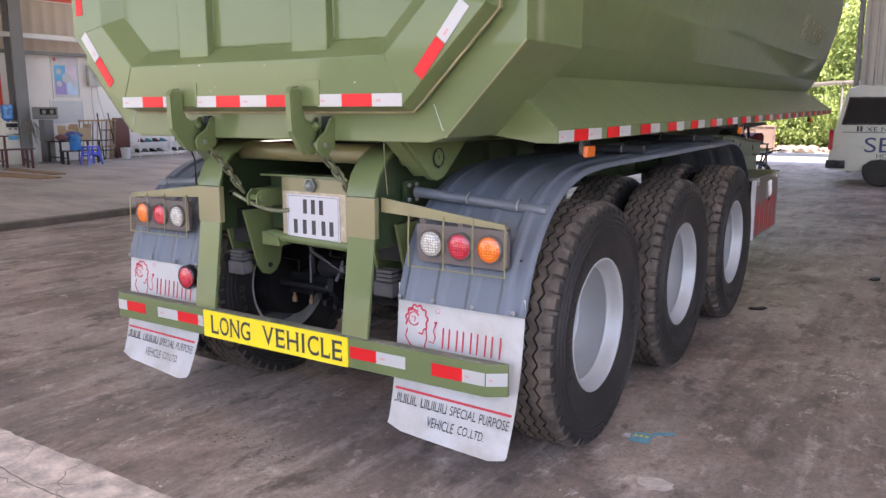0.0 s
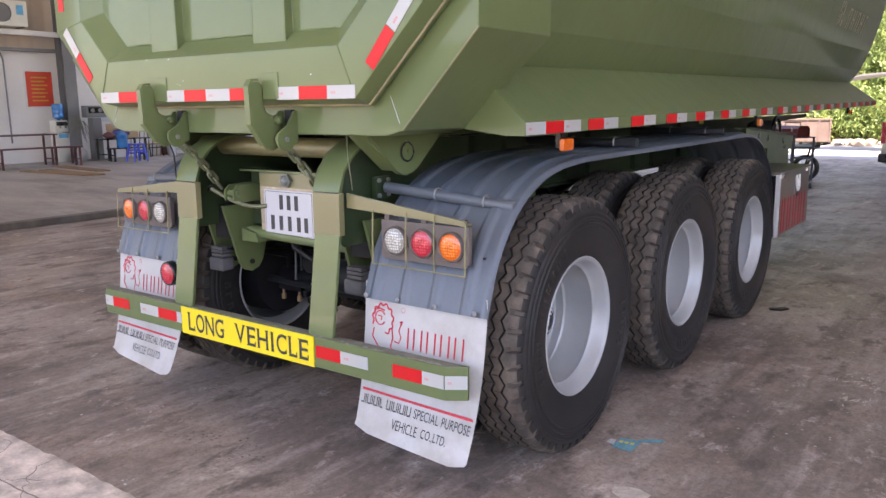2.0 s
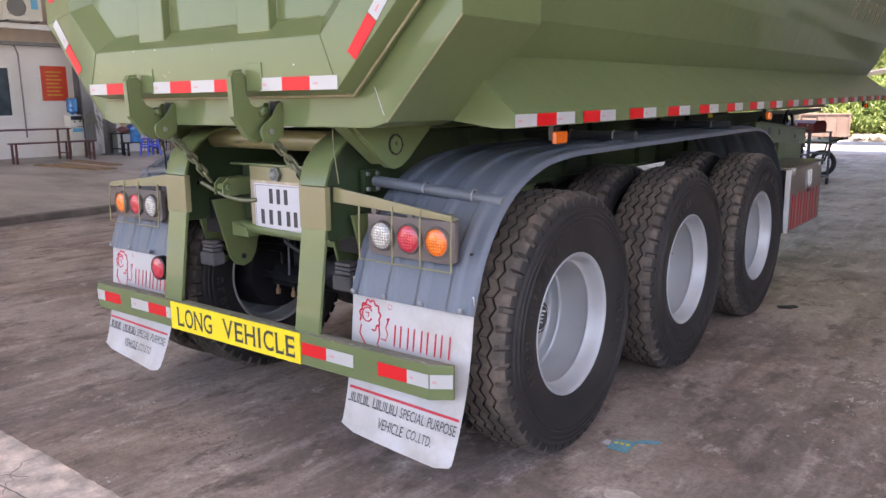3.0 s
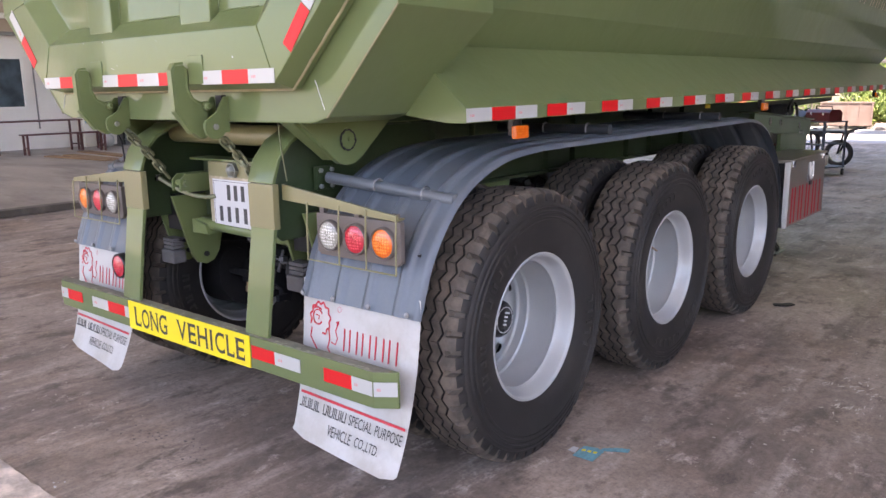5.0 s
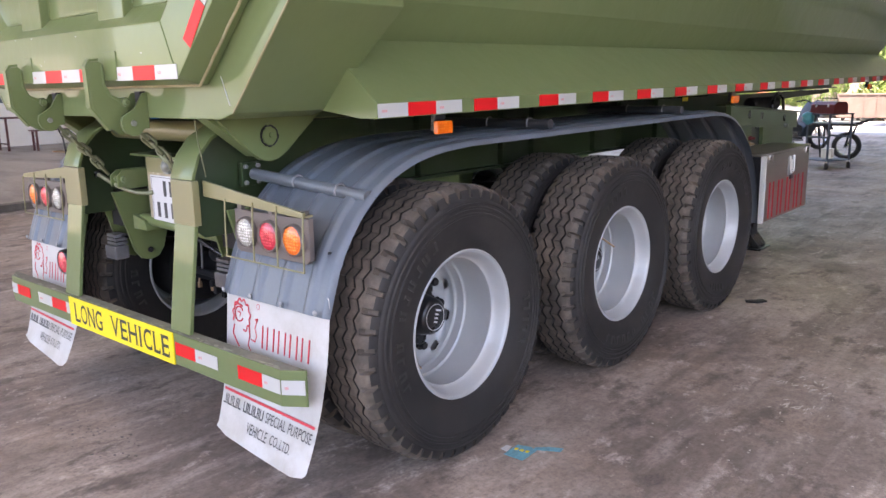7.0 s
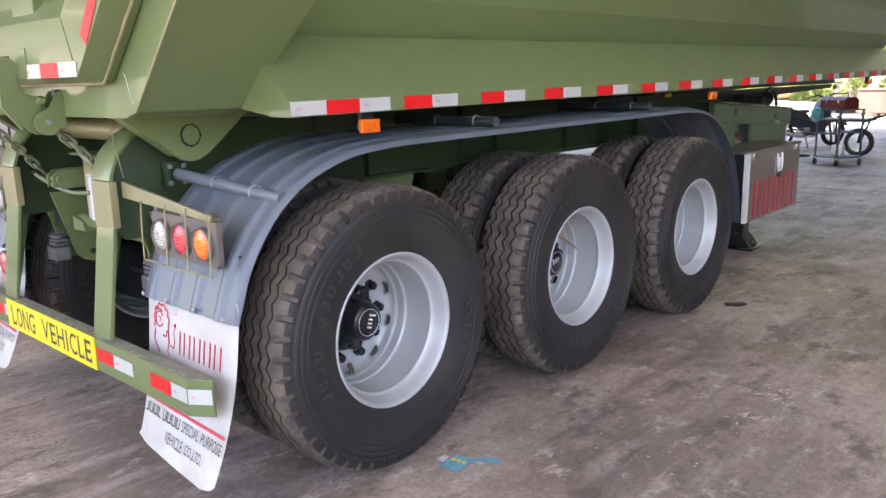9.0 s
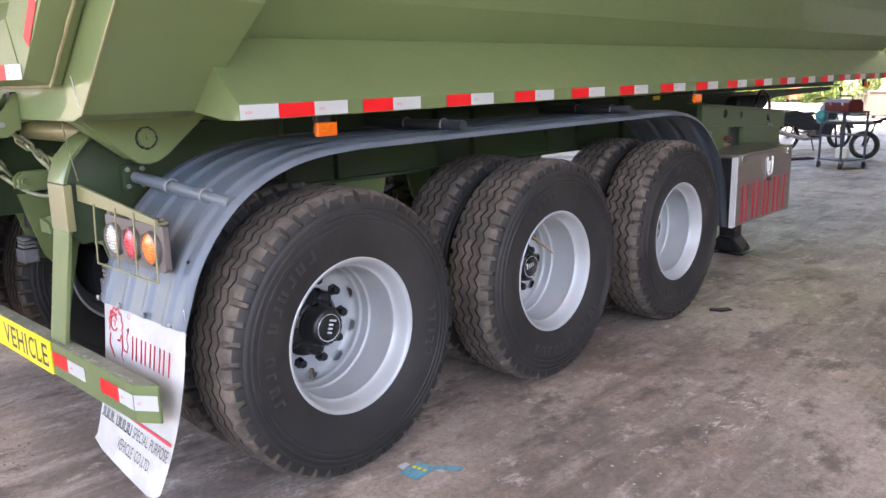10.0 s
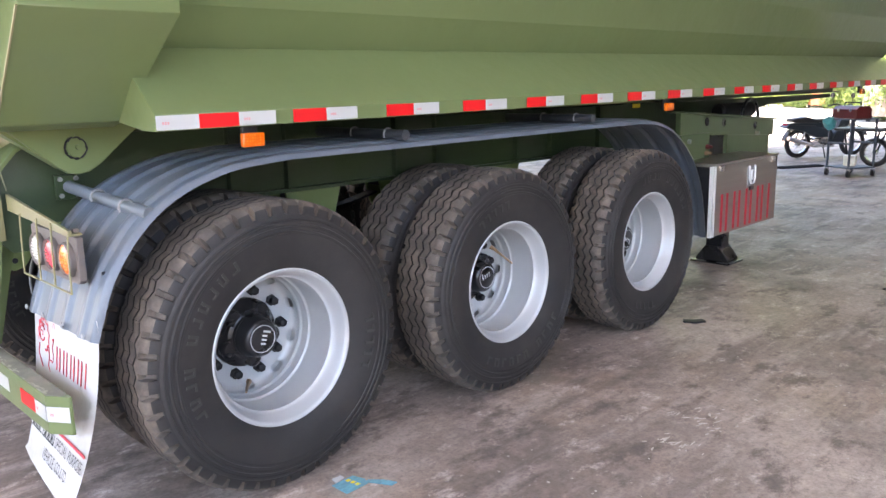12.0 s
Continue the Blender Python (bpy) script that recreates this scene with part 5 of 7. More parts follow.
rodpart("hose_loop", [(0.80, 5.70 + 0.16 * math.cos(radians(a)), 1.19 + 0.17 * math.sin(radians(a))) for a in range(0, 181, 15)], 0.014, BLACK, fr, "black air hose loop", n=8)
for y in (4.45, 5.60):
    bm = bmesh.new()
    lathe(bm, [(0.93, 0.0), (0.93, 0.016), (0.90, 0.018)], 8, (0, y, 1.085))
    part("frame_bolt", bm, CHAIN_GREY, fr)
# widened so that the frame gap is backed with black
boxpart("valve_box", 0.60, 0.80, 4.50, 5.70, 0.86, 1.045, IRON, fr, bevel=0.01)


# ---- setting: hall walls, roof, openings ----
WALL_PALE = material("pale_zinc_sheeting", (0.50, 0.48, 0.44), 0.5, vary=0.10, scale=1)
WALL_TAN = material("dull_tan_sheeting", (0.16, 0.13, 0.10), 0.6, vary=0.12, scale=1)
def corrugated(name, x0, x1, y, z0, z1, mat, label, category, axis="x", pitch=0.2, depth=0.035):
    bm = bmesh.new()
    pts, n = [], int((x1 - x0) / pitch)
    for i in range(n):
        a = x0 + i * pitch
        pts += [(a, 0), (a + pitch * 0.55, 0), (a + pitch * 0.65, depth), (a + pitch * 0.9, depth)]
    pts.append((x1, 0))
    pts = [(a, y + b) if axis == "x" else (y + b, a) for a, b in pts]
    shell(bm, pts, "z", z0, z1, 0.004)
    return tagged(part(name, bm, mat), label, category, kind="structure")


slab("wall_west", -17.6, -17.2, -9.0, 20.0, -0.3, 2.95, WALL_WHITE, "white painted lower hall wall behind benches", "wall")
corrugated("wall_west_upper", -9.0, 20.0, -17.35, 2.98, 7.2, WALL_BROWN, "beige sheet cladding on the upper hall wall", "wall", axis="y", pitch=0.32, depth=0.010)
slab("trim_wall_west", -17.2, -17.02, -9.0, 20.0, 2.90, 2.98, COLUMN, "grey steel sill rail on the hall wall", "rail")
slab("beam_west", -17.05, -16.9, -9.0, 20.0, 3.27, 3.39, PIPE_WHITE, "white horizontal beam along the hall wall", "beam", bevel=0.01)
bm = bmesh.new()
prism(bm, [(-17.6, -9.0), (10.9, -9.0), (10.9, 19.5), (-0.6, 19.5), (-1.6, 13.0), (-17.6, 13.0)], "z", 7.2, 7.3)
tagged(part("ceiling", bm, ROOF_MAT), "grey sheet roof over the hall", "roof", kind="structure")
corrugated("wall_north_east", 0.61, 10.5, 19.1, 0.0, 7.2, WALL_PALE, "pale zinc corrugated end wall sheeting", "wall", pitch=0.18)
slab("column_north", 0.50, 0.60, 18.75, 18.98, 0.0, 7.19, COLUMN, "grey steel column at the open hall end", "column", bevel=0.01)
for y in (8.25, -1.5, 14.6, -8.9):
    bm = bmesh.new()
    for dx in (-0.16, 0.16):
        box(bm, -16.88 + dx - 0.012, -16.88 + dx + 0.012, y, y + 0.30, PLAT, 7.19)
    box(bm, -16.88 - 0.148, -16.88 + 0.148, y + 0.142, y + 0.158, PLAT, 7.19)
    tagged(part("column_west", bm, COLUMN), "grey steel hall column beside the wall", "column", kind="structure")
for y in (-8.9, -3.4, 3.5, 12.5):
    bm = bmesh.new()
    for z in (6.35, 7.05):
        tube(bm, [(-17.0, y, z), (10.3, y, z)], 0.05, 6)
    for i in range(22):
        x = -17.0 + i * 1.22
        tube(bm, [(x, y, 6.35), (x + 0.61, y, 7.05), (x + 1.22, y, 6.35)], 0.03, 5)
    tagged(part("trim_truss", bm, COLUMN), "grey steel roof truss", "truss", kind="structure")
for y in (-8.9, -3.5, 6.0, 15.0):
    slab("column_east", 10.2, 10.45, y, y + 0.25, 0.0, 7.19, COLUMN, "grey steel column on the open side", "column", bevel=0.01)
# Added out of view: shuts off side light from y 2.6 on, reflects tan.
corrugated("wall_east_blocker", 2.6, 19.0, 10.4, 0.0, 7.19, WALL_TAN, "added unseen tan corrugated side wall that holds back side light", "wall", axis="y")
# Added far walls, out of view: they dim and green the reflections.
slab("wall_south_far_unseen", -40, 45, -46.4, -46.0, -0.3, 6.0, BACK_WALL, "added unseen grey-green wall across the yard for the tailgate reflections", "wall")
slab("wall_east_far_unseen", 40, 40.4, -34, 40, -0.3, 7.0, BACK_WALL, "added unseen grey-green wall beyond the open side for the reflections", "wall")

KERB = material("grimy_kerb", (0.11, 0.095, 0.083), 0.7, vary=0.3, scale=4, second=(0.22, 0.19, 0.16), amount=0.5)
# pale concrete strip with a broken edge, laid beside the darker floor
bm = bmesh.new()
edge = [(-7.4 + 0.05 * i, -0.615 + 0.012 * noise.noise((i * 0.21, 3.1, 0)) + 0.010 * noise.noise((i * 0.9, 7.7, 0)) - max(0.0, 0.09 * (noise.noise((i * 0.33, 1.3, 4)) - 0.35))) for i in range(370)]
prism(bm, [(edge[0][0], -7.9), (edge[-1][0], -7.9)] + edge[::-1], "z", 0.0, 0.006)
tagged(part("pavement_strip", bm, CONCRETE_PALE), "pale worn concrete strip beside the darker floor", "floor", kind="structure")
CRACK = material("dark_crack", (0.22, 0.185, 0.16), 0.9, vary=0.2)
crk = random.Random(14)
for x, y, a, n_, w_ in ((-1.9, -0.855, 0, 60, 0.0035), (-1.15, -0.70, 70, 14, 0.002), (-0.55, -0.64, -60, 12, 0.002), (-0.75, -0.90, 20, 14, 0.002), (-1.3, -0.98, 40, 12, 0.002), (-0.95, -0.66, -40, 9, 0.0015)):
    bm = bmesh.new()
    p, ang, line = Vector((x, y)), radians(a), []
    for k in range(n_):
        line.append(p.copy())
        turn_ = ang + crk.gauss(0, 0.10 if a == 0 else 0.55)
        p = p + 0.035 * Vector((math.cos(turn_), math.sin(turn_)))
    side_ = Vector((-math.sin(ang), math.cos(ang)))
    prism(bm, [tuple(q + side_ * w_ * crk.uniform(0.5, 1.3)) for q in line] + [tuple(q - side_ * w_) for q in line[::-1]], "z", 0.0055, 0.0066)
    tagged(part("trim_crack", bm, CRACK), "dark crack in the pale concrete strip", "crack", kind="structure")
bm = bmesh.new()
prism(bm, [(-7.62, 0.06), (-7.62, 0.097), (-7.49, 0.092), (-7.49, 0.0)], "y", -8.0, 18.9)
tagged(part("trim_kerb", bm, KERB, bevel=0.006), "worn concrete kerb of the raised floor", "kerb", kind="structure")


# ---- litter on the floor ----
CARD_BLUE = material("faded_blue_card", (0.11, 0.31, 0.39), 0.5, vary=0.25, scale=40)
lit = thing("paper_litter", "torn blue and white card scraps lying on concrete", "litter", pose(1.40, 0.94, 0, 0, 0, 8) @ Matrix.Diagonal((0.70, 1.25, 1, 1)))
bm = bmesh.new()
prism(bm, [(-0.075, -0.045), (0.055, -0.055), (0.070, 0.03), (0.02, 0.045), (-0.06, 0.038)], "z", 0.002, 0.004)
part("card", bm, CARD_BLUE, lit, "blue card")
bm = bmesh.new()
prism(bm, [(0.05, 0.028), (0.20, 0.060), (0.20, 0.085), (0.12, 0.072), (0.05, 0.045)], "z", 0.0045, 0.007)
part("card_strip", bm, CARD_BLUE, lit)
for x in (-0.04, -0.005, 0.03):
    boxpart("card_mark", x - 0.011, x + 0.011, 0.0, 0.014, 0.0042, 0.0052, YELLOW, lit)
bm = bmesh.new()
prism(bm, [(-0.12, -0.02), (-0.07, -0.03), (-0.075, 0.01), (-0.11, 0.012)], "z", 0.005, 0.008)
part("white_scrap", bm, PAPER, lit)
flk = random.Random(8)
for x, y, r, n_ in ((2.10, 2.42, 0.16, 26), (2.15, 2.10, 0.12, 22), (1.36, 0.26, 0.07, 14), (2.45, 5.1, 0.25, 12), (1.15, -0.1, 0.10, 8), (0.4, -0.45, 0.2, 6)):
    bm = bmesh.new()
    for _ in range(n_):
        cx, cy, a0 = x + flk.gauss(0, r * 0.5), y + flk.gauss(0, r * 0.35), flk.uniform(0, 6.3)
        q = flk.uniform(0.003, 0.010)
        k = flk.uniform(0.8, 5.0)
        way_ = flk.gauss(1.45, 0.35)
        pts = []
        for j in range(7):
            t_ = 2 * math.pi * j / 7
            u, v = q * k * math.cos(t_) * flk.uniform(0.6, 1.2), q * 0.6 * math.sin(t_) * flk.uniform(0.6, 1.2)
            pts.append((cx + u * math.cos(way_) - v * math.sin(way_), cy + u * math.sin(way_) + v * math.cos(way_)))
        prism(bm, pts, "z", 0.0, 0.0012)
    tagged(part("dried_splash", bm, FLECK), "pale dried cement flecks on the dark floor", "stain", kind="stuff")
bm = bmesh.new()
prism(bm, [(1.596 + (0.075 + 0.022 * noise.noise((j * 0.8, 4, 1))) * math.cos(j * 0.35), 0.525 + (0.055 + 0.022 * noise.noise((j * 0.8, 9, 1))) * math.sin(j * 0.35)) for j in range(18)], "z", 0.0, 0.0011)
tagged(part("dried_splash", bm, FLECK), "pale dried cement patch on the dark floor", "stain", kind="stuff")
OIL = material("dried_oil_spot", (0.10, 0.082, 0.072), 0.5, vary=0.2, scale=20)
for x, y, r, n_, mat, lb in ((-0.24, -0.13, 0.15, 26, OIL, "dark dried oil drops on the floor"), (0.06, -0.10, 0.13, 16, OIL, "dark dried oil drops on the floor"), (-0.85, -0.02, 0.30, 26, FLECK, "pale crumbs on the dark floor"), (-0.12, -0.57, 0.03, 5, PAPER, "white chips by the floor joint"), (2.4, 3.2, 1.0, 60, FLECK, "pale crumbs on the dark floor"), (2.0, 1.4, 0.5, 26, FLECK, "pale crumbs on the dark floor")):
    bm = bmesh.new()
    for _ in range(n_):
        cx, cy = x + flk.gauss(0, r * 0.6), y + flk.gauss(0, r * 0.5)
        q = flk.uniform(0.003, 0.011) if mat == OIL else flk.uniform(0.002, 0.008)
        prism(bm, [(cx + q * flk.uniform(0.6, 1.3) * math.cos(j * 0.9), cy + q * flk.uniform(0.4, 0.9) * math.sin(j * 0.9)) for j in range(7)], "z", 0.0, 0.0013)
    tagged(part("floor_speck", bm, mat), lb, "stain", kind="stuff")
for i, (x, y, a) in enumerate(((1.37, 3.74, 40), (2.6, 6.6, 10), (2.05, 5.4, 70))):
    bm = bmesh.new()
    prism(bm, [(-0.11, -0.012), (0.0, -0.03), (0.12, -0.01), (0.10, 0.02), (-0.02, 0.012), (-0.10, 0.015)], "z", 0.0, 0.012)
    tagged(part("dark_scrap", bm, IRON, m=pose(x, y, 0, 0, 0, a) @ Matrix.Diagonal((0.62, 1.5, 1, 1)), bevel=0.003), "flat dark rubber scrap on the floor", "scrap", group="scraps on the floor")


PLANK = material("rough_brown_plank", (0.24, 0.145, 0.075), 0.8, vary=0.3, scale=6, stretch=(0.4, 6, 1))
for x, y, a, w in ((-13.2, 6.30, -1.5, 0.13), (-13.3, 6.02, 4.0, 0.10), (-14.0, 6.95, -5.0, 0.14)):
    bm = bmesh.new()
    prism(bm, [(-1.15, -w), (1.10, -w * 0.95), (1.15, w * 0.9), (-1.12, w)], "z", 0.0, 0.028)
    tagged(part("wooden_plank", bm, PLANK, m=pose(x, y, PLAT, 0, 0, a), bevel=0.003), "rough brown wooden plank lying on the raised floor", "plank", group="planks on the floor")


# ---- along the hall wall ----
def framed(name, label, y0, y1, z0, z1, sheet, frame_mat, marks=()):
    t = thing(name, label, "poster", pose(-17.19, (y0 + y1) / 2, (z0 + z1) / 2))
    w, h = (y1 - y0) / 2, (z1 - z0) / 2
    boxpart("sheet", 0, 0.012, -w, w, -h, h, sheet, t)
    for n_, a in (("frame_side", (-w - 0.03, -w, -h - 0.03, h + 0.03)), ("frame_side", (w, w + 0.03, -h - 0.03, h + 0.03)), ("frame_edge", (-w, w, h, h + 0.03)), ("frame_edge", (-w, w, -h - 0.03, -h))):
        boxpart(n_, 0, 0.025, *a, frame_mat, t)
    for a0, a1, b0, b1, mat in marks:
        boxpart("printed_block", 0.0125, 0.014, a0 * w, a1 * w, b0 * h, b1 * h, mat, t)
    return t


framed("poster", "red framed notice with plain gold lines on the wall", 7.50, 8.16, 1.58, 2.43, RED_PAPER, PIPE_WHITE, [(-0.6, 0.6 - 0.2 * (k % 2), 0.62 - 0.22 * k, 0.70 - 0.22 * k, GOLD) for k in range(7)])
chart = framed("poster", "tall printed chart in blue, violet and pink on the wall", 9.51, 10.22, 1.84, 2.92, PAPER, PIPE_WHITE, [(-0.88, 0.0, -0.22, 0.52, POSTER_BLUE), (-0.88, 0.0, -0.86, -0.22, POSTER_VIOLET), (0.0, 0.88, -0.22, 0.52, POSTER_PINK), (0.0, 0.88, -0.86, -0.22, POSTER_SKY), (-0.88, -0.7, 0.72, 0.88, RED_PAPER), (-0.6, 0.8, 0.76, 0.82, POSTER_PINK), (-0.85, 0.7, 0.62, 0.67, POSTER_PINK)])
for y, z, r in ((0.02, -0.04, 0.13), (-0.19, 0.12, 0.075), (-0.19, -0.19, 0.075), (0.21, -0.19, 0.06)):
    bm = bmesh.new()
    lathe(bm, [(0.0142, r), (0.0155, r), (0.0155, 0.0)], 24, (0, y, z))
    part("printed_disc", bm, PAPER, chart)
framed("notice_board", "plain white board on the wall", 9.40, 10.27, 1.17, 1.75, PAPER, PIPE_WHITE)
bn = thing("banner", "red cloth banner strip on the upper cladding", "banner", pose(-17.30, 9.2, 4.62))
boxpart("cloth", 0, 0.02, -1.5, 1.25, -0.35, 0.35, RED_PAPER, bn)
for z in (-0.36, 0.36):
    rodpart("hem_rod", [(0.012, -1.5, z), (0.012, 1.25, z)], 0.014, PIPE_WHITE, bn)
BOX_GREY = material("pale_grey_enamel", (0.42, 0.40, 0.37), 0.5, vary=0.08, scale=4)
eb = thing("electric_box", "grey electric box mounted on the wall with cables", "electric box", pose(-17.19, 10.64, 2.43))
boxpart("case", 0, 0.14, -0.17, 0.17, -0.28, 0.28, BOX_GREY, eb, bevel=0.01)
boxpart("switch", 0.14, 0.17, -0.04, 0.04, -0.05, 0.08, BLACK, eb)
rodpart("cable", [(0.05, -0.08, -0.26), (0.06, -0.1, -0.7), (0.05, -0.05, -1.3)], 0.010, BOX_GREY, eb)
rodpart("cable", [(0.05, 0.08, -0.26), (0.06, 0.1, -0.6), (0.05, 0.25, -1.2)], 0.010, BOX_GREY, eb)
GLASS_BLUE = material("bluish_window_glass", (0.055, 0.075, 0.090), 0.10, vary=0.5, scale=3)
win = thing("window_1", "white framed window with bluish glass in the wall", "window", pose(-17.2, 6.05, 1.80), kind="structure")
for a in ((-0.75, -0.69, -0.62, 0.62), (0.69, 0.75, -0.62, 0.62), (-0.03, 0.03, -0.56, 0.56), (-0.69, 0.69, 0.56, 0.62), (-0.69, 0.69, -0.62, -0.56)):
    boxpart("window_frame", 0.0, 0.05, *a, PIPE_WHITE, win)
for a in ((-0.69, -0.03), (0.03, 0.69)):
    boxpart("pane", 0.008, 0.016, *a, -0.56, 0.56, GLASS_BLUE, win)
rodpart("wall_conduit", [(-17.16, 6.92, 2.95), (-17.14, 7.0, 2.7), (-17.15, 7.02, 0.7)], 0.02, COLUMN)
tagged(bpy.data.objects["wall_conduit"], "grey-brown conduit running down the wall", "conduit", kind="structure")
ac = thing("air_conditioner", "old beige air conditioner unit on a wall bracket", "air conditioner", pose(-16.95, 7.05, 3.42))
boxpart("case", -0.2, 0.2, -0.45, 0.45, 0.03, 0.62, BEIGE_PLASTIC, ac, bevel=0.02)
bm = bmesh.new()
lathe(bm, [(0.2, 0.22), (0.215, 0.22), (0.215, 0.20), (0.205, 0.19)], 28, (0, -0.14, 0.33))
part("fan_ring", bm, COLUMN, ac)
for k in range(6):
    boxpart("grille_slat", 0.201, 0.208, -0.33, 0.05, 0.16 + 0.06 * k, 0.175 + 0.06 * k, COLUMN, ac)
boxpart("sticker", 0.201, 0.204, 0.2, 0.36, 0.3, 0.52, POSTER_BLUE, ac)
for y in (-0.35, 0.35):
    boxpart("bracket", -0.2, 0.2, y - 0.02, y + 0.02, 0.0, 0.03, COLUMN, ac)


def bottle(bm, r=0.135, h=0.42):
    prof = [(0, 0.0), (0, r * 0.9), (0.02, r), (h * 0.28, r), (h * 0.30, r * 0.93), (h * 0.34, r), (h * 0.5, r), (h * 0.53, r * 0.93), (h * 0.57, r), (h * 0.78, r), (h * 0.9, r * 0.55), (h * 0.93, r * 0.25), (h, r * 0.25), (h, 0)]
    lathe(bm, prof, 22)
    bmesh.ops.rotate(bm, cent=(0, 0, 0), matrix=Matrix.Rotation(-math.pi / 2, 3, "Y"), verts=bm.verts)


d = thing("water_dispenser", "ivory water dispenser with a blue bottle on top", "water dispenser", pose(-16.85, 8.06, PLAT))
boxpart("cabinet", -0.16, 0.16, -0.165, 0.165, 0.0, 0.72, BEIGE_PLASTIC, d, bevel=0.02)
boxpart("top_unit", -0.16, 0.14, -0.165, 0.165, 0.74, 1.03, BEIGE_PLASTIC, d, bevel=0.02)
boxpart("tap_panel", 0.14, 0.165, -0.14, 0.14, 0.90, 1.0, BLACK, d, bevel=0.005)
for y in (-0.07, 0.07):
    boxpart("tap", 0.14, 0.2, y - 0.015, y + 0.015, 0.84, 0.89, CHROME, d)
boxpart("label_panel", 0.161, 0.163, -0.12, 0.12, 0.6, 0.70, POSTER_BLUE, d)
bm = bmesh.new()
bottle(bm)
part("bottle", bm, WATER_BLUE, d, "blue water bottle upside down", m=pose(0, 0, 1.44, 180, 0, 0))
ped = thing("terminal_stand", "dark grey pedestal with a wide display head", "terminal", pose(-16.6, 8.87, PLAT))
boxpart("pillar", -0.12, 0.12, -0.12, 0.12, 0.02, 1.08, COLUMN, ped, bevel=0.008)
boxpart("base", -0.22, 0.22, -0.25, 0.25, 0.0, 0.02, COLUMN, ped)
boxpart("head", -0.12, 0.12, -0.27, 0.27, 1.09, 1.39, COLUMN, ped, bevel=0.015)
boxpart("screen", 0.121, 0.127, -0.21, 0.21, 1.20, 1.35, GLASS_DARK, ped)
for y in (-0.1, 0.1):
    bm = bmesh.new()
    lathe(bm, [(0.128, 0.055), (0.134, 0.05), (0.134, 0.04)], 20, (0, y, 1.27))
    part("dial", bm, COLUMN, ped)


def table(name, label, m, w, dpt, h, mat, top=0.03, legr=0.02, cat="table", group="", rail=True):
    t = thing(name, label, cat, m, group)
    boxpart("top", -dpt / 2, dpt / 2, -w / 2, w / 2, h - top, h, mat, t, bevel=0.006)
    for x in (-dpt / 2 + 0.05, dpt / 2 - 0.05):
        for y in (-w / 2 + 0.07, w / 2 - 0.07):
            boxpart("leg", x - legr, x + legr, y - legr, y + legr, 0.0, h - top, mat, t)
    if rail:
        for y in (-w / 2 + 0.07, w / 2 - 0.07):
            boxpart("stretcher", -dpt / 2 + 0.07, dpt / 2 - 0.07, y - 0.012, y + 0.012, 0.14, 0.17, mat, t)
    return t


table("dining_table", "dark red painted long table near the wall", pose(-15.9, 6.35, PLAT), 2.0, 0.6, 0.74, RED_WOOD)
table("bench", "dark red painted long bench beside the table", pose(-15.2, 6.7, PLAT), 1.9, 0.30, 0.46, RED_WOOD, cat="bench", group="benches")
table("bench", "short dark red bench beside the dispenser", pose(-15.9, 7.62, PLAT), 0.62, 0.28, 0.42, RED_WOOD, cat="bench", group="benches")
table("work_table", "dark table with boxes and bags piled on top", pose(-16.2, 9.33, PLAT), 1.2, 0.6, 0.56, BLACK)
table("bench", "low dark bench in front of the work table", pose(-15.6, 9.10, PLAT), 0.95, 0.3, 0.34, BLACK, cat="bench", group="benches")
for x, y, w, dd, h, mat, nm, lb in ((-16.25, 9.20, 0.3, 0.3, 0.26, CARDBOARD, "cardboard_box", "brown cardboard box on the table"), (-16.3, 9.60, 0.4, 0.3, 0.3, CARDBOARD, "cardboard_box", "larger open cardboard box on the table")):
    b_ = thing(nm, lb, "box", pose(x, y, PLAT + 0.56, 0, 0, 7))
    boxpart("carton", -dd / 2, dd / 2, -w / 2, w / 2, 0, h, mat, b_, bevel=0.006)
    for e in (-1, 1):
        boxpart("flap", -dd / 2, dd / 2, e * w / 2 - 0.004 + e * 0.004, e * w / 2 + 0.004 + e * 0.004, h * 0.8, h + 0.1, mat, b_)
BAG_BLUE = material("dark_blue_cloth", (0.03, 0.05, 0.17), 0.7, vary=0.3, scale=12)
for x, y, k, mat, lb in ((-16.05, 9.22, 1.0, BAG_BLUE, "crumpled dark blue bag on the table"), (-16.0, 8.90, 0.7, RED_WOOD, "small dark red bag on the table")):
    bm = bmesh.new()
    bmesh.ops.create_icosphere(bm, subdivisions=3, radius=0.17 * k)
    for v in bm.verts:
        v.co *= 1 + 0.35 * noise.noise(v.co * 9 + Vector((x, y, 0)))
        v.co.z = max(-0.10 * k, v.co.z * 0.75)
        v.co.y *= 1.4
    tagged(part("bag", bm, mat, m=pose(x, y, PLAT + 0.56 + 0.10 * k)), lb, "bag")
bm = bmesh.new()
bottle(bm)
tagged(part("water_bottle", bm, WATER_BLUE, m=pose(-15.6, 8.98, PLAT + 0.34)), "blue water bottle standing on the low bench", "bottle")
st = thing("plastic_stool", "blue plastic stool on the raised floor", "stool", pose(-15.1, 9.05, PLAT), group="stools")
boxpart("seat", -0.15, 0.15, -0.15, 0.15, 0.42, 0.45, BLUE_PLASTIC, st, bevel=0.012)
for sx in (-1, 1):
    for sy in (-1, 1):
        rodpart("leg", [(sx * 0.12, sy * 0.12, 0.42), (sx * 0.18, sy * 0.18, 0.0)], [0.03, 0.022], BLUE_PLASTIC, st, n=6)
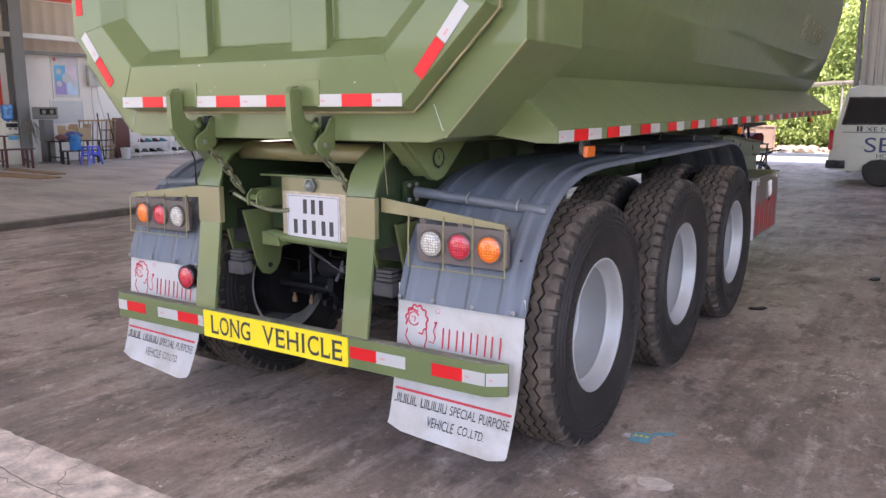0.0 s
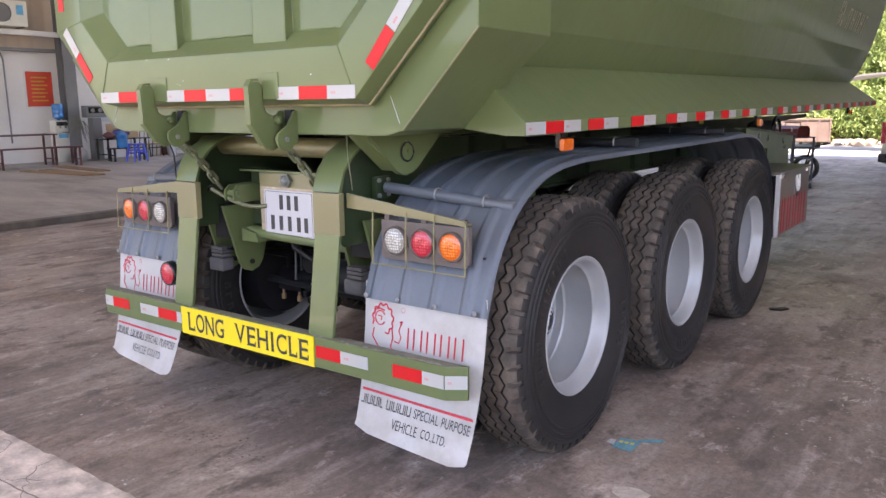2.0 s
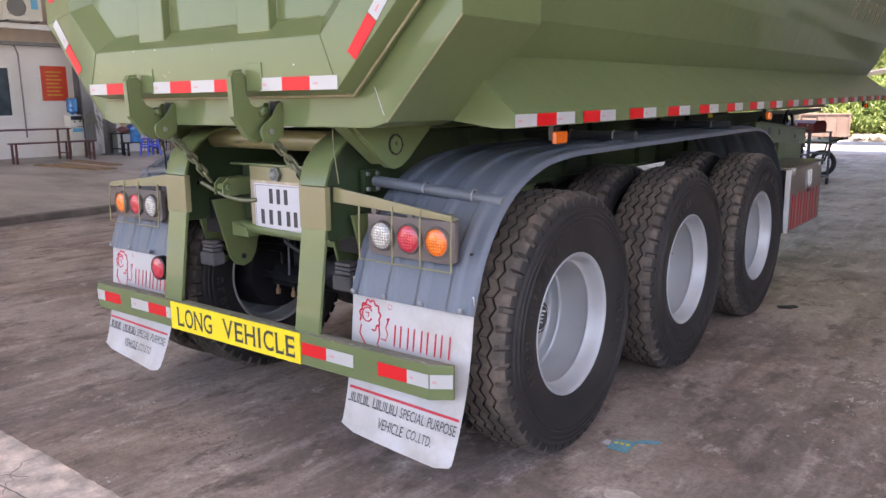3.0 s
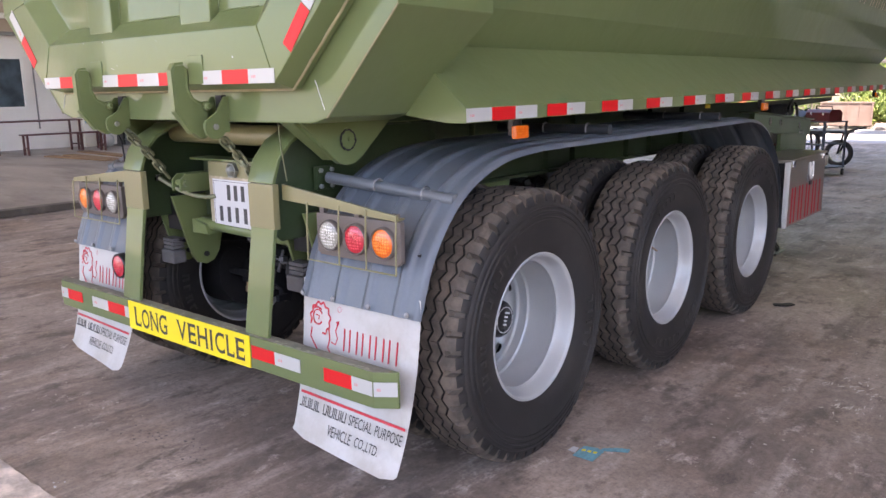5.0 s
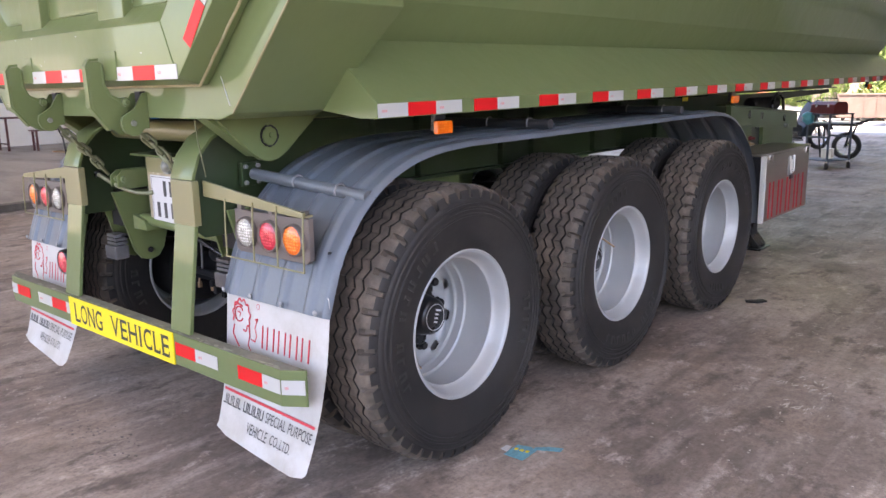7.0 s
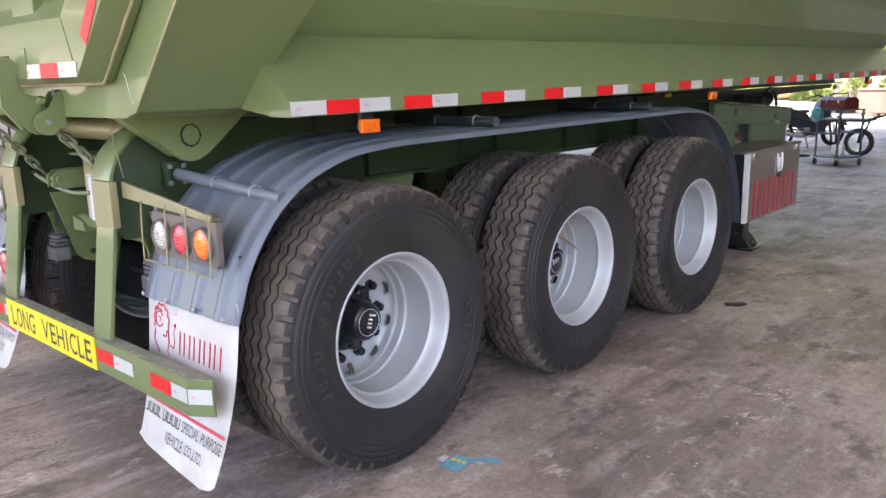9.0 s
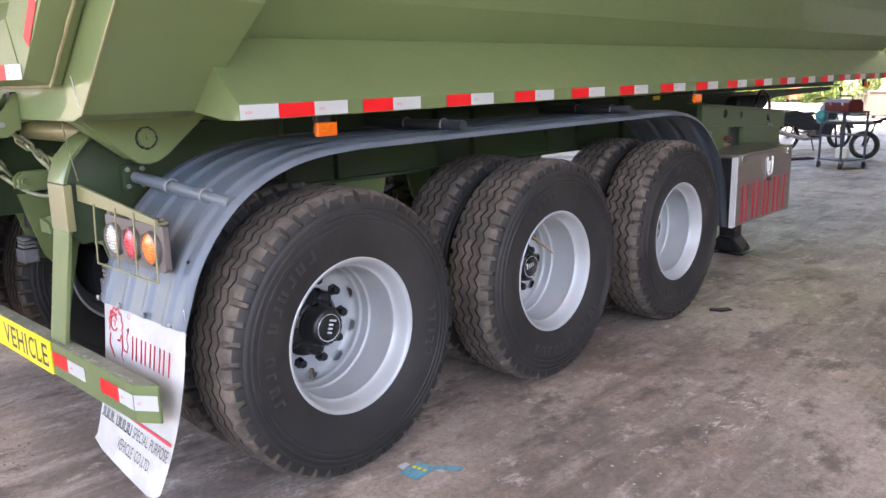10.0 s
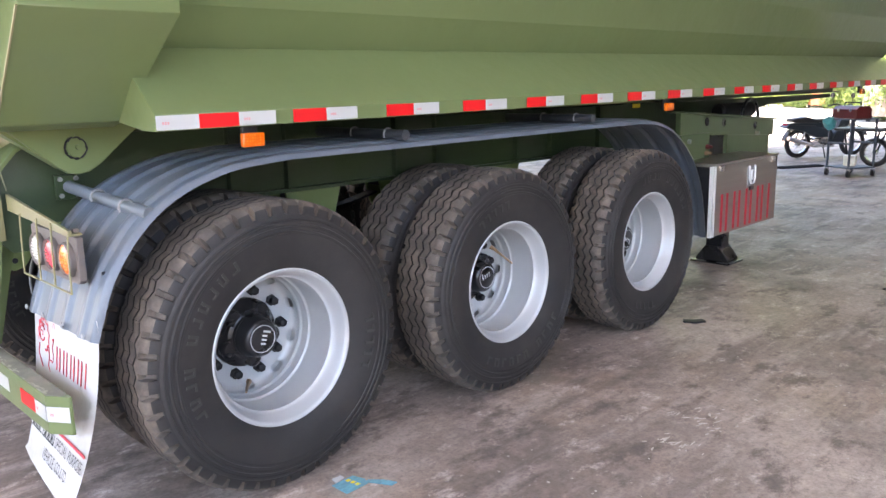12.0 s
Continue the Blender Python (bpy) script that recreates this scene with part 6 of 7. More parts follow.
for sx in (-1, 1):
    boxpart("brace", -0.14, 0.14, sx * 0.14 - 0.01, sx * 0.14 + 0.01, 0.2, 0.24, BLUE_PLASTIC, st)
    boxpart("brace", sx * 0.14 - 0.01, sx * 0.14 + 0.01, -0.14, 0.14, 0.26, 0.30, BLUE_PLASTIC, st)
bd = thing("bedstead", "upright brass-coloured bed frame leaning at the wall", "bed frame", pose(-16.6, 10.2, PLAT, 0, 8, 0))
GOLDRAIL = material("brass_tube", (0.34, 0.22, 0.11), 0.4, metal=0.4)
for z in (1.05, 0.35):
    rodpart("rail", [(0, -0.55, z), (0, 0.55, z)], 0.02, GOLDRAIL, bd)
for k in range(9):
    rodpart("bar", [(0, -0.52 + 0.13 * k, 0.0), (0, -0.52 + 0.13 * k, 1.08)], 0.013, GOLDRAIL if k % 3 else IRON, bd, n=6)
lad = thing("step_ladder", "dark steel step ladder leaning against the wall", "ladder", pose(-16.5, 10.55, PLAT, 0, -6, 0))
for y in (-0.2, 0.2):
    rodpart("side_rail", [(0, y, 0), (-0.1, y * 0.8, 1.25)], 0.016, IRON, lad)
for k in range(4):
    rodpart("rung", [(-0.02 * k, -0.19, 0.25 + 0.27 * k), (-0.02 * k, 0.19, 0.25 + 0.27 * k)], 0.013, IRON, lad)
bk = thing("bucket", "white plastic bucket on the floor", "bucket", pose(-16.4, 10.95, PLAT))
bm = bmesh.new()
lathe(bm, [(0, 0), (0, 0.11), (0.3, 0.14), (0.3, 0.132), (0.02, 0.10), (0.02, 0)], 20)
bmesh.ops.rotate(bm, cent=(0, 0, 0), matrix=Matrix.Rotation(-math.pi / 2, 3, "Y"), verts=bm.verts)
part("pail", bm, PAPER, bk)
rodpart("handle", [(0, -0.14, 0.29), (0, -0.1, 0.2), (0.1, 0, 0.14), (0, 0.1, 0.2), (0, 0.14, 0.29)], 0.004, CHROME, bk, n=5)
DRY = material("dry_brown_stems", (0.17, 0.15, 0.115), 0.9, vary=0.3, scale=20)
sp = thing("dried_plant", "dried drooping plant in a pale sack beside the column", "plant", pose(-16.45, 8.36, PLAT))
bm = bmesh.new()
bmesh.ops.create_icosphere(bm, subdivisions=3, radius=0.15)
for v in bm.verts:
    v.co *= 1 + 0.25 * noise.noise(v.co * 11)
    v.co.z = max(0.0, v.co.z * 1.25 + 0.17)
part("sack", bm, PAPER, sp, "pale plastic sack")
prd = random.Random(21)
rodpart("stem", [(0, 0, 0.25), (0.02, -0.02, 0.6), (0, 0.01, 0.95)], 0.016, DRY, sp, n=6)
for k in range(30):
    a_, r_, h_ = prd.uniform(0, 6.28), prd.uniform(0.12, 0.30), prd.uniform(0.75, 1.0)
    c_, s_ = math.cos(a_), math.sin(a_)
    rodpart("twig", [(0, 0, h_), (0.5 * r_ * c_, 0.5 * r_ * s_, h_ + prd.uniform(0.03, 0.14)), (r_ * c_, r_ * s_, h_ - prd.uniform(0.05, 0.4))], [0.007, 0.012, 0.004], DRY, sp, n=5)
dr = thing("red_door_leaf", "dark red board leaning against the wall", "board", pose(-17.05, 11.3, PLAT))
boxpart("board", 0, 0.05, -0.25, 0.25, 0, 1.1, RED_WOOD, dr)
for k, y in enumerate((11.85, 13.1)):
    sh = thing("shoe_rack", "white metal rack with shoes and folded things", "rack", pose(-16.5, y, PLAT), group="racks")
    for yy in (-0.52, 0.52):
        for xx in (-0.2, 0.2):
            rodpart("post", [(xx, yy, 0), (xx, yy, 0.8)], 0.015, PIPE_WHITE, sh)
    for z in (0.12, 0.40, 0.68):
        boxpart("shelf", -0.2, 0.2, -0.52, 0.52, z, z + 0.02, PIPE_WHITE, sh)
    for q in range(8):
        yy = -0.42 + 0.12 * q
        bm = bmesh.new()
        prism(bm, [(-0.12, 0), (0.12, 0), (0.13, 0.04), (0.03, 0.06), (-0.04, 0.10), (-0.12, 0.10)], "y", yy - 0.04, yy + 0.04)
        z = (0.142, 0.422)[q % 2]
        part("shoe", bm, (BLACK, RED_WOOD, COLUMN, TEAL)[q % 4], sh, m=pose(0, 0, z), bevel=0.008)
wb = thing("white_cabinet", "white low cabinet against the hall wall", "cabinet", pose(-16.9, 14.3, PLAT))
boxpart("case", -0.25, 0.25, -0.5, 0.5, 0, 0.95, PIPE_WHITE, wb, bevel=0.01)
for y in (-0.25, 0.25):
    boxpart("door", 0.25, 0.268, y - 0.235, y + 0.235, 0.04, 0.91, PIPE_WHITE, wb, bevel=0.004)


# ---- van ----
van = thing("van", "pale grey minibus with dark windows parked in the hall", "van", pose(0.53, 15.0, 0, 0, 0, 3))
SIDE = [(0.0, 0.30), (-0.02, 0.55), (0.03, 0.95), (0.10, 1.25), (0.19, 1.75), (0.26, 1.90), (0.40, 1.965), (3.3, 1.975), (3.75, 1.90), (4.35, 1.25), (4.70, 1.05), (4.78, 0.70), (4.75, 0.28), (4.45, 0.26), (4.40, 0.45), (4.22, 0.62), (3.98, 0.66), (3.74, 0.60), (3.58, 0.44), (3.54, 0.26), (1.29, 0.26), (1.23, 0.40), (1.10, 0.50), (0.92, 0.53), (0.74, 0.50), (0.61, 0.40), (0.55, 0.28)]
bm = bmesh.new()
lo = prism(bm, SIDE, "y", 0.0, 1.69)
for v in bm.verts:
    if v.co.z > 1.1:
        k = (v.co.z - 1.1) / 0.87
        v.co.y += (0.14 * k) if v.co.y < 0.8 else (-0.14 * k)
vb = part("body", bm, VAN_PAINT, van, bevel=0.03, sharp=40)


def van_pane(x0, x1, z0, z1, slope=0.0):
    bm = bmesh.new()
    y = lambda z: 0.14 * max(0, (z - 1.1) / 0.87) - 0.006
    vs = [bm.verts.new((x, y(z) + o, z)) for o in (0, 0.004) for x, z in ((x0, z0), (x1, z0), (x1 - slope, z1), (x0 + 0.10, z1))]
    for f in ((0, 1, 2, 3), (7, 6, 5, 4), (0, 4, 5, 1), (1, 5, 6, 2), (2, 6, 7, 3), (3, 7, 4, 0)):
        bm.faces.new([vs[i] for i in f])
    w = part("window", bm, BLACK, van, "black-trimmed dark side window")
    bm = bmesh.new()
    vs = [bm.verts.new((x, y(z) - 0.003 + o, z)) for o in (0, 0.002) for x, z in ((x0 + 0.03, z0 + 0.03), (x1 - 0.03, z0 + 0.03), (x1 - slope - 0.03, z1 - 0.03), (x0 + 0.12, z1 - 0.03))]
    for f in ((0, 1, 2, 3), (7, 6, 5, 4), (0, 4, 5, 1), (1, 5, 6, 2), (2, 6, 7, 3), (3, 7, 4, 0)):
        bm.faces.new([vs[i] for i in f])
    part("pane", bm, GLASS_DARK, w)


van_pane(0.17, 1.42, 1.20, 1.74)
van_pane(1.48, 2.62, 1.20, 1.74)
van_pane(2.70, 3.72, 1.20, 1.74, 0.3)
boxpart("rear_lamp", -0.035, 0.05, -0.012, 0.10, 0.70, 1.10, LENS_RED, van, "red tail lamp", bevel=0.01)
boxpart("bumper_corner", -0.06, 0.30, -0.03, 1.72, 0.33, 0.50, BLACK, van, "black rear bumper", bevel=0.03)
boxpart("seam_rail", 0.2, 2.5, -0.006, 0.0, 1.045, 1.065, COLUMN, van)
for x in (1.46, 2.6, 3.65):
    boxpart("door_gap", x - 0.004, x + 0.004, -0.004, 0.0, 0.40, 1.18, BLACK, van)
for x in (0.92, 3.98):
    for y in (0.10, 1.59):
        bm = bmesh.new()
        lathe(bm, [(-0.09, 0.20), (-0.09, 0.30), (-0.06, 0.32), (0.06, 0.32), (0.09, 0.30), (0.09, 0.20)], 32)
        w = part("wheel", bm, RUBBER, van, "black van tyre", m=pose(x, y, 0.32, 0, 0, 90))
        bm = bmesh.new()
        lathe(bm, [(-0.07, 0.0), (-0.07, 0.09), (-0.04, 0.15), (-0.06, 0.20), (0.06, 0.20), (0.04, 0.15), (0.07, 0.09), (0.07, 0)], 24)
        part("rim", bm, CHROME, w)
lettering("van_lettering", "SE", 0.46, 0.29, VAN_BLUE, vb, face_y(0.84, -0.0025, 0.81))
lettering("van_lettering", "XE NAN", 0.62, 0.085, BLACK_INK, vb, face_y(0.92, -0.0025, 1.115))
lettering("van_lettering", "HOTL", 0.34, 0.085, BLACK_INK, vb, face_y(1.00, -0.0025, 0.60))
for x in (0.45, 0.51):
    bars("print_stroke", [(x, x + 0.04, 0, 0.10)], BLACK_INK, vb, pose(0, -0.002, 1.075, 90, 0, 0), "plain black bar")


# ---- trolley with tools ----
cart = thing("tool_trolley", "blue-grey steel trolley with shelves on casters", "trolley", pose(-0.54, 12.55, 0, 0, 0, -28))
for x in (-0.22, 0.22):
    for y in (-0.24, 0.24):
        boxpart("post", x - 0.013, x + 0.013, y - 0.013, y + 0.013, 0.12, 0.88, CART_BLUE, cart)
        bm = bmesh.new()
        lathe(bm, [(-0.02, 0.02), (-0.02, 0.055), (0.02, 0.055), (0.02, 0.02)], 18)
        c_ = part("caster", bm, RUBBER, cart, m=pose(x, y, 0.055, 0, 0, 30))
        boxpart("fork", -0.028, 0.028, -0.02, 0.02, 0.03, 0.075, CHROME, c_)
for z in (0.88, 0.50, 0.13):
    if z == 0.50:
        for y in (-0.24, 0.24):
            boxpart("shelf_rail", -0.22, 0.22, y - 0.015, y + 0.015, z, z + 0.03, CART_BLUE, cart)
    else:
        boxpart("shelf", -0.24, 0.24, -0.26, 0.26, z, z + 0.02, CART_BLUE, cart, bevel=0.004)
tbx = thing("tool_case", "dark red metal tool case on the trolley", "tool case", pose(-0.56, 12.52, 0.90, 0, 0, -28))
bm = bmesh.new()
prism(bm, [(-0.15, 0.0), (0.15, 0.0), (0.15, 0.14), (0.09, 0.19), (-0.09, 0.19), (-0.15, 0.14)], "x", -0.24, 0.24)
part("case", bm, TOOL_RED, tbx, bevel=0.006)
rodpart("handle", [(-0.16, 0, 0.19), (-0.16, 0, 0.24), (0.16, 0, 0.24), (0.16, 0, 0.19)], 0.009, IRON, tbx)
for x in (-0.12, 0.12):
    boxpart("clasp", x - 0.02, x + 0.02, -0.156, -0.15, 0.10, 0.15, CHROME, tbx)
gun = thing("spanner_set", "loose steel spanners lying on the trolley", "tools", pose(-0.46, 12.72, 0.902))
for k in range(3):
    rodpart("spanner", [(0.05 * k - 0.1, -0.1, 0.01), (0.05 * k, 0.1, 0.012)], 0.012, IRON, gun, n=6)
cl = tagged(boxpart("canister", -0.09, 0.09, -0.06, 0.06, 0, 0.17, BEIGE_PLASTIC, bevel=0.02, m=pose(-0.54, 12.55, 0.152)), "small pale plastic canister on the lower shelf", "canister")
bm = bmesh.new()
bmesh.ops.create_icosphere(bm, subdivisions=3, radius=0.1)
for v in bm.verts:
    v.co *= 1 + 0.4 * noise.noise(v.co * 14)
tagged(part("cleaning_rag", bm, TEAL, m=pose(-0.84, 12.42, 0.82)), "teal rag hanging on the trolley corner", "rag")
rodp = thing("steel_bars", "loose steel bars lying on the floor by the trolley", "steel bar", pose(-1.50, 13.22, 0, 0, 0, 58))
for k in range(3):
    rodpart("bar", [(-0.45, 0.07 * k, 0.02), (0.45, 0.07 * k + 0.05, 0.02)], 0.018, IRON, rodp, n=6)


def spoked(parent, name, x, z, r, spokes=14, w=0.045):
    bm = bmesh.new()
    pr = [(w * math.cos(a), r - w + w * math.sin(a)) for a in [2 * math.pi * k / 10 for k in range(10)]]
    lathe(bm, pr, 36, closed=True)
    wh = part(name, bm, RUBBER, parent, "black spoked wheel", m=pose(x, 0, z, 0, 0, 90))
    bm = bmesh.new()
    lathe(bm, [(-0.02, r - 2 * w), (0.02, r - 2 * w), (0.02, r - 2 * w + 0.02), (-0.02, r - 2 * w + 0.02)], 36, closed=True)
    part("rim", bm, CHROME, wh)
    for k in range(spokes):
        a = 2 * math.pi * k / spokes
        rodpart("spoke", [(0.02 * (-1) ** k, 0.03 * math.cos(a), 0.03 * math.sin(a)), (0, (r - 2 * w) * math.cos(a + 0.2), (r - 2 * w) * math.sin(a + 0.2))], 0.003, CHROME, wh, n=4)
    bm = bmesh.new()
    lathe(bm, [(-0.05, 0.0), (-0.05, 0.045), (0.05, 0.045), (0.05, 0.0)], 16)
    part("hub", bm, CHROME, wh)
    return wh


def motorbike(m, label):
    b = thing("motorbike", label, "motorbike", m, group="motorbikes")
    spoked(b, "rear_wheel", 0.0, 0.285, 0.285)
    spoked(b, "front_wheel", 1.22, 0.285, 0.285)
    rodpart("frame_tube", [(0.0, 0.09, 0.30), (0.35, 0.09, 0.36), (0.55, 0.05, 0.30), (0.85, 0.0, 0.55), (1.0, 0, 0.85)], 0.022, BIKE_PAINT, b)
    rodpart("frame_tube", [(-0.05, -0.08, 0.62), (0.4, -0.08, 0.55), (0.75, 0, 0.5), (0.95, 0, 0.8)], 0.022, BIKE_PAINT, b)
    for y in (-0.07, 0.07):
        rodpart("fork_leg", [(1.0, y, 0.85), (1.22, y, 0.285)], 0.018, CHROME, b)
        rodpart("shock", [(0.0, y * 1.4, 0.30), (0.12, y * 1.3, 0.62)], 0.022, CHROME, b)
    rodpart("handlebar", [(0.88, -0.34, 0.98), (0.97, -0.18, 1.02), (1.0, 0, 0.96), (0.97, 0.18, 1.02), (0.88, 0.34, 0.98)], 0.014, IRON, b)
    for y in (-0.25, 0.25):
        rodpart("mirror_stem", [(0.95, y, 1.0), (0.93, y * 1.15, 1.16)], 0.006, IRON, b)
        bm = bmesh.new()
        lathe(bm, [(-0.01, 0), (-0.01, 0.05), (0.01, 0.05), (0.01, 0)], 14)
        part("mirror", bm, BLACK, b, m=pose(0.93, y * 1.15, 1.19))
    bm = bmesh.new()
    prism(bm, [(-0.22, 0.70), (-0.2, 0.77), (0.1, 0.80), (0.3, 0.745), (0.52, 0.76), (0.56, 0.70), (0.3, 0.67), (0.0, 0.68)], "y", -0.12, 0.12)
    part("seat", bm, SEAT_BLACK, b, "black vinyl seat", bevel=0.025)
    bm = bmesh.new()
    prism(bm, [(-0.30, 0.62), (-0.26, 0.68), (0.5, 0.69), (0.62, 0.55), (0.35, 0.45), (0.1, 0.50)], "y", -0.10, 0.10)
    part("side_cover", bm, BIKE_PAINT, b, bevel=0.025)
    bm = bmesh.new()
    prism(bm, [(0.72, 0.50), (0.86, 0.84), (1.0, 0.99), (1.07, 0.92), (1.0, 0.62), (0.9, 0.36), (0.76, 0.32)], "y", -0.16, 0.16)
    part("leg_shield", bm, BIKE_PAINT, b, bevel=0.03)
    bm = bmesh.new()
    prism(bm, [(-0.36, 0.60), (-0.30, 0.66), (0.30, 0.62), (0.66, 0.52), (0.74, 0.36), (0.56, 0.40), (0.30, 0.40), (0.05, 0.52)], "y", -0.125, 0.125)
    part("side_panel", bm, BIKE_PAINT, b, bevel=0.02)
    bm = bmesh.new()
    prism(bm, [(0.60, 0.30), (0.74, 0.56), (0.90, 0.64), (0.96, 0.46), (0.86, 0.28)], "y", -0.19, 0.19)
    part("lower_cowl", bm, BIKE_PAINT, b, "teal-black lower cowl", bevel=0.03)
    boxpart("foot_peg", 0.50, 0.54, -0.30, 0.30, 0.26, 0.29, IRON, b)
    bm = bmesh.new()
    box(bm, 0.42, 0.74, -0.11, 0.11, 0.20, 0.42)
    lathe(bm, [(-0.14, 0.09), (0.14, 0.09)], 18, (0, 0, 0))
    for v in bm.verts:
        if abs(v.co.x) <= 0.1401 and v.co.length < 0.2:
            v.co = Vector((0.48 + v.co.y, v.co.x, 0.31 + v.co.z))
    part("engine", bm, CHROME, b, "grey engine block", bevel=0.008)
    rodpart("exhaust", [(0.68, -0.12, 0.25), (0.3, -0.14, 0.22), (0.05, -0.15, 0.30), (-0.32, -0.15, 0.40)], [0.02, 0.025, 0.045, 0.05], CHROME, b, "grey exhaust pipe", n=12)
    for xx, w in ((0.0, 0.285), (1.22, 0.285)):
        bm = bmesh.new()
        pts = [(xx + 0.33 * math.cos(radians(a)), w + 0.33 * math.sin(radians(a))) for a in (range(30, 171, 20) if xx < 1 else range(20, 141, 20))]
        shell(bm, pts, "y", -0.06, 0.06, 0.008)
        part("mudguard", bm, BIKE_PAINT, b)
    rodpart("side_stand", [(0.5, -0.1, 0.2), (0.42, -0.28, 0.01)], 0.012, IRON, b)
    boxpart("tail_lamp", -0.32, -0.26, -0.06, 0.06, 0.60, 0.68, LENS_RED, b, bevel=0.01)
    return b


motorbike(pose(-2.31, 15.05, 0, 0, 0, 57), "dark motorbike with a black seat parked on its stand")
ht = thing("hand_truck", "black flat hand truck with spoked rubber wheels", "hand truck", pose(-0.62, 14.05, 0, 0, 0, 0))
spoked(ht, "wheel", 0.0, 0.25, 0.25, 8)
boxpart("deck", -0.60, 0.18, -0.3, 0.3, 0.62, 0.67, SEAT_BLACK, ht, bevel=0.01)
for x, y in ((-0.45, -0.2), (-0.45, 0.2), (0.1, -0.2), (0.1, 0.2)):
    rodpart("strut", [(x, y, 0.62), (0.0 if x > 0 else -0.4, y * 0.4, 0.25 if x > 0 else 0.0)], 0.018, IRON, ht)
rodpart("push_handle", [(0.15, -0.2, 0.66), (0.36, -0.2, 0.72), (0.36, 0.2, 0.72), (0.15, 0.2, 0.66)], 0.016, IRON, ht)


# ---- outside the open end ----
# overgrown slope far beyond the trees
SLOPE = material("overgrown_slope", (0.10, 0.14, 0.035), 0.9, vary=0.5, scale=0.5, fine=3.0, second=(0.06, 0.11, 0.025), amount=0.7, spot_scale=0.35)
bm = bmesh.new()
rows_ = []
for i in range(15):
    k = i / 14
    rows_.append([bm.verts.new((-70 + 5 * j, 58 + 30 * k + 2.5 * noise.noise((j * 0.4, k * 3, 1)), -0.5 + 30 * k ** 0.9 + 3.5 * k * noise.noise((j * 0.35, k * 2, 5)))) for j in range(33)])
for i in range(14):
    for j in range(32):
        bm.faces.new((rows_[i][j], rows_[i][j + 1], rows_[i + 1][j + 1], rows_[i + 1][j]))
tagged(part("backdrop_slope", bm, SLOPE, sharp=80), "bright green overgrown hillside behind the yard", "hillside", kind="structure")
def clump(seed, n, rx, ry, rz, size):
    """Leaf sprays scattered in uneven lumps."""
    rnd = random.Random(seed)
    lumps = [(Vector((rnd.uniform(-1, 1) * rx, rnd.uniform(-1, 1) * ry, rnd.uniform(0.15, 1) * rz)), rnd.uniform(0.25, 0.5)) for _ in range(16)]
    verts, faces = [], []
    for _ in range(n):
        c, k = rnd.choice(lumps)
        d = Vector((rnd.gauss(0, 1), rnd.gauss(0, 1), rnd.gauss(0, 1))).normalized()
        p = c + Vector((d.x * rx, d.y * ry, d.z * rz)) * k * rnd.uniform(0.7, 1.05)
        if p.z < 0.02:
            p.z = 0.02 + rnd.random() * 0.3
        s_ = size * rnd.uniform(0.6, 1.4)
        q = Euler((rnd.uniform(0, 6), rnd.uniform(0, 6), rnd.uniform(0, 6))).to_matrix()
        b = len(verts)
        for u, v in ((-0.5, 0), (0, -0.22), (0.5, 0), (0, 0.22)):
            verts.append(p + q @ Vector((u * s_, v * s_, 0.06 * s_ * (1 if v else -1))))
        faces.append((b, b + 1, b + 2, b + 3))
    return verts, faces


def crown_mesh(name, seed, n, rx, ry, rz, size, mat):
    v, f = clump(seed, n, rx, ry, rz, size)
    me = bpy.data.meshes.new(name)
    me.from_pydata(v, [], f)
    me.materials.append(mat)
    return me


def tree(label, m, seed, h, crown):
    t = thing("tree", label, "tree", m, group="trees behind the yard")
    rnd = random.Random(seed)
    rodpart("trunk", [(0, 0, -0.3), (0.1, 0.05, h * 0.35), (-0.05, 0.1, h * 0.75)], [0.2, 0.14, 0.06], BARK, t, n=8)
    for k in range(5):
        a = k * 1.3 + rnd.random()
        z = h * (0.3 + 0.08 * k)
        rodpart("limb", [(0.05, 0.05, z), (0.8 * math.cos(a), 0.8 * math.sin(a), z + 0.6), (1.7 * math.cos(a), 1.7 * math.sin(a), z + 1.3)], [0.07, 0.045, 0.02], BARK, t, n=6)
    part("crown", crown, LEAF, t, m=pose(0, 0, h * 0.25))
    return t


CROWNS = [crown_mesh("crown", 11 + k, 11000, 2.7, 2.7, 4.6, 0.21, (LEAF, LEAF_LIGHT)[k % 2]) for k in range(4)]
rnd = random.Random(4)
for i, (x, y) in enumerate(((-3.0, 33.5), (0.2, 32.5), (3.5, 34), (-6.5, 38), (-1.0, 37), (2.5, 39), (-9.5, 47), (-13, 52), (-17, 55), (-5.5, 44), (6.8, 33), (-21, 56), (-12, 60), (-1.5, 43), (1.2, 45), (-26, 58), (-8.5, 55))):
    tree("leafy green tree behind the yard" if i % 2 else "light green bamboo-like tree behind the yard", pose(x, y, 0, 0, 0, rnd.uniform(0, 360)) @ Matrix.Scale(rnd.uniform(0.9, 1.3), 4), i, 5.5, CROWNS[i % 4])
BUSH = [crown_mesh("bush", 31 + k, 5200, 1.5, 1.1, 1.7, 0.15, (LEAF, LEAF_LIGHT)[k % 2]) for k in range(3)]
for i in range(17):
    x = -4.5 + i * 0.75
    tagged(part("bush", BUSH[i % 3], LEAF, m=pose(x, 30.6 + rnd.uniform(-0.6, 0.9), 0, 0, 0, rnd.uniform(0, 360)) @ Matrix.Scale(rnd.uniform(0.8, 1.2), 4)), "dense green bush at the edge of the yard", "bush", group="bushes")
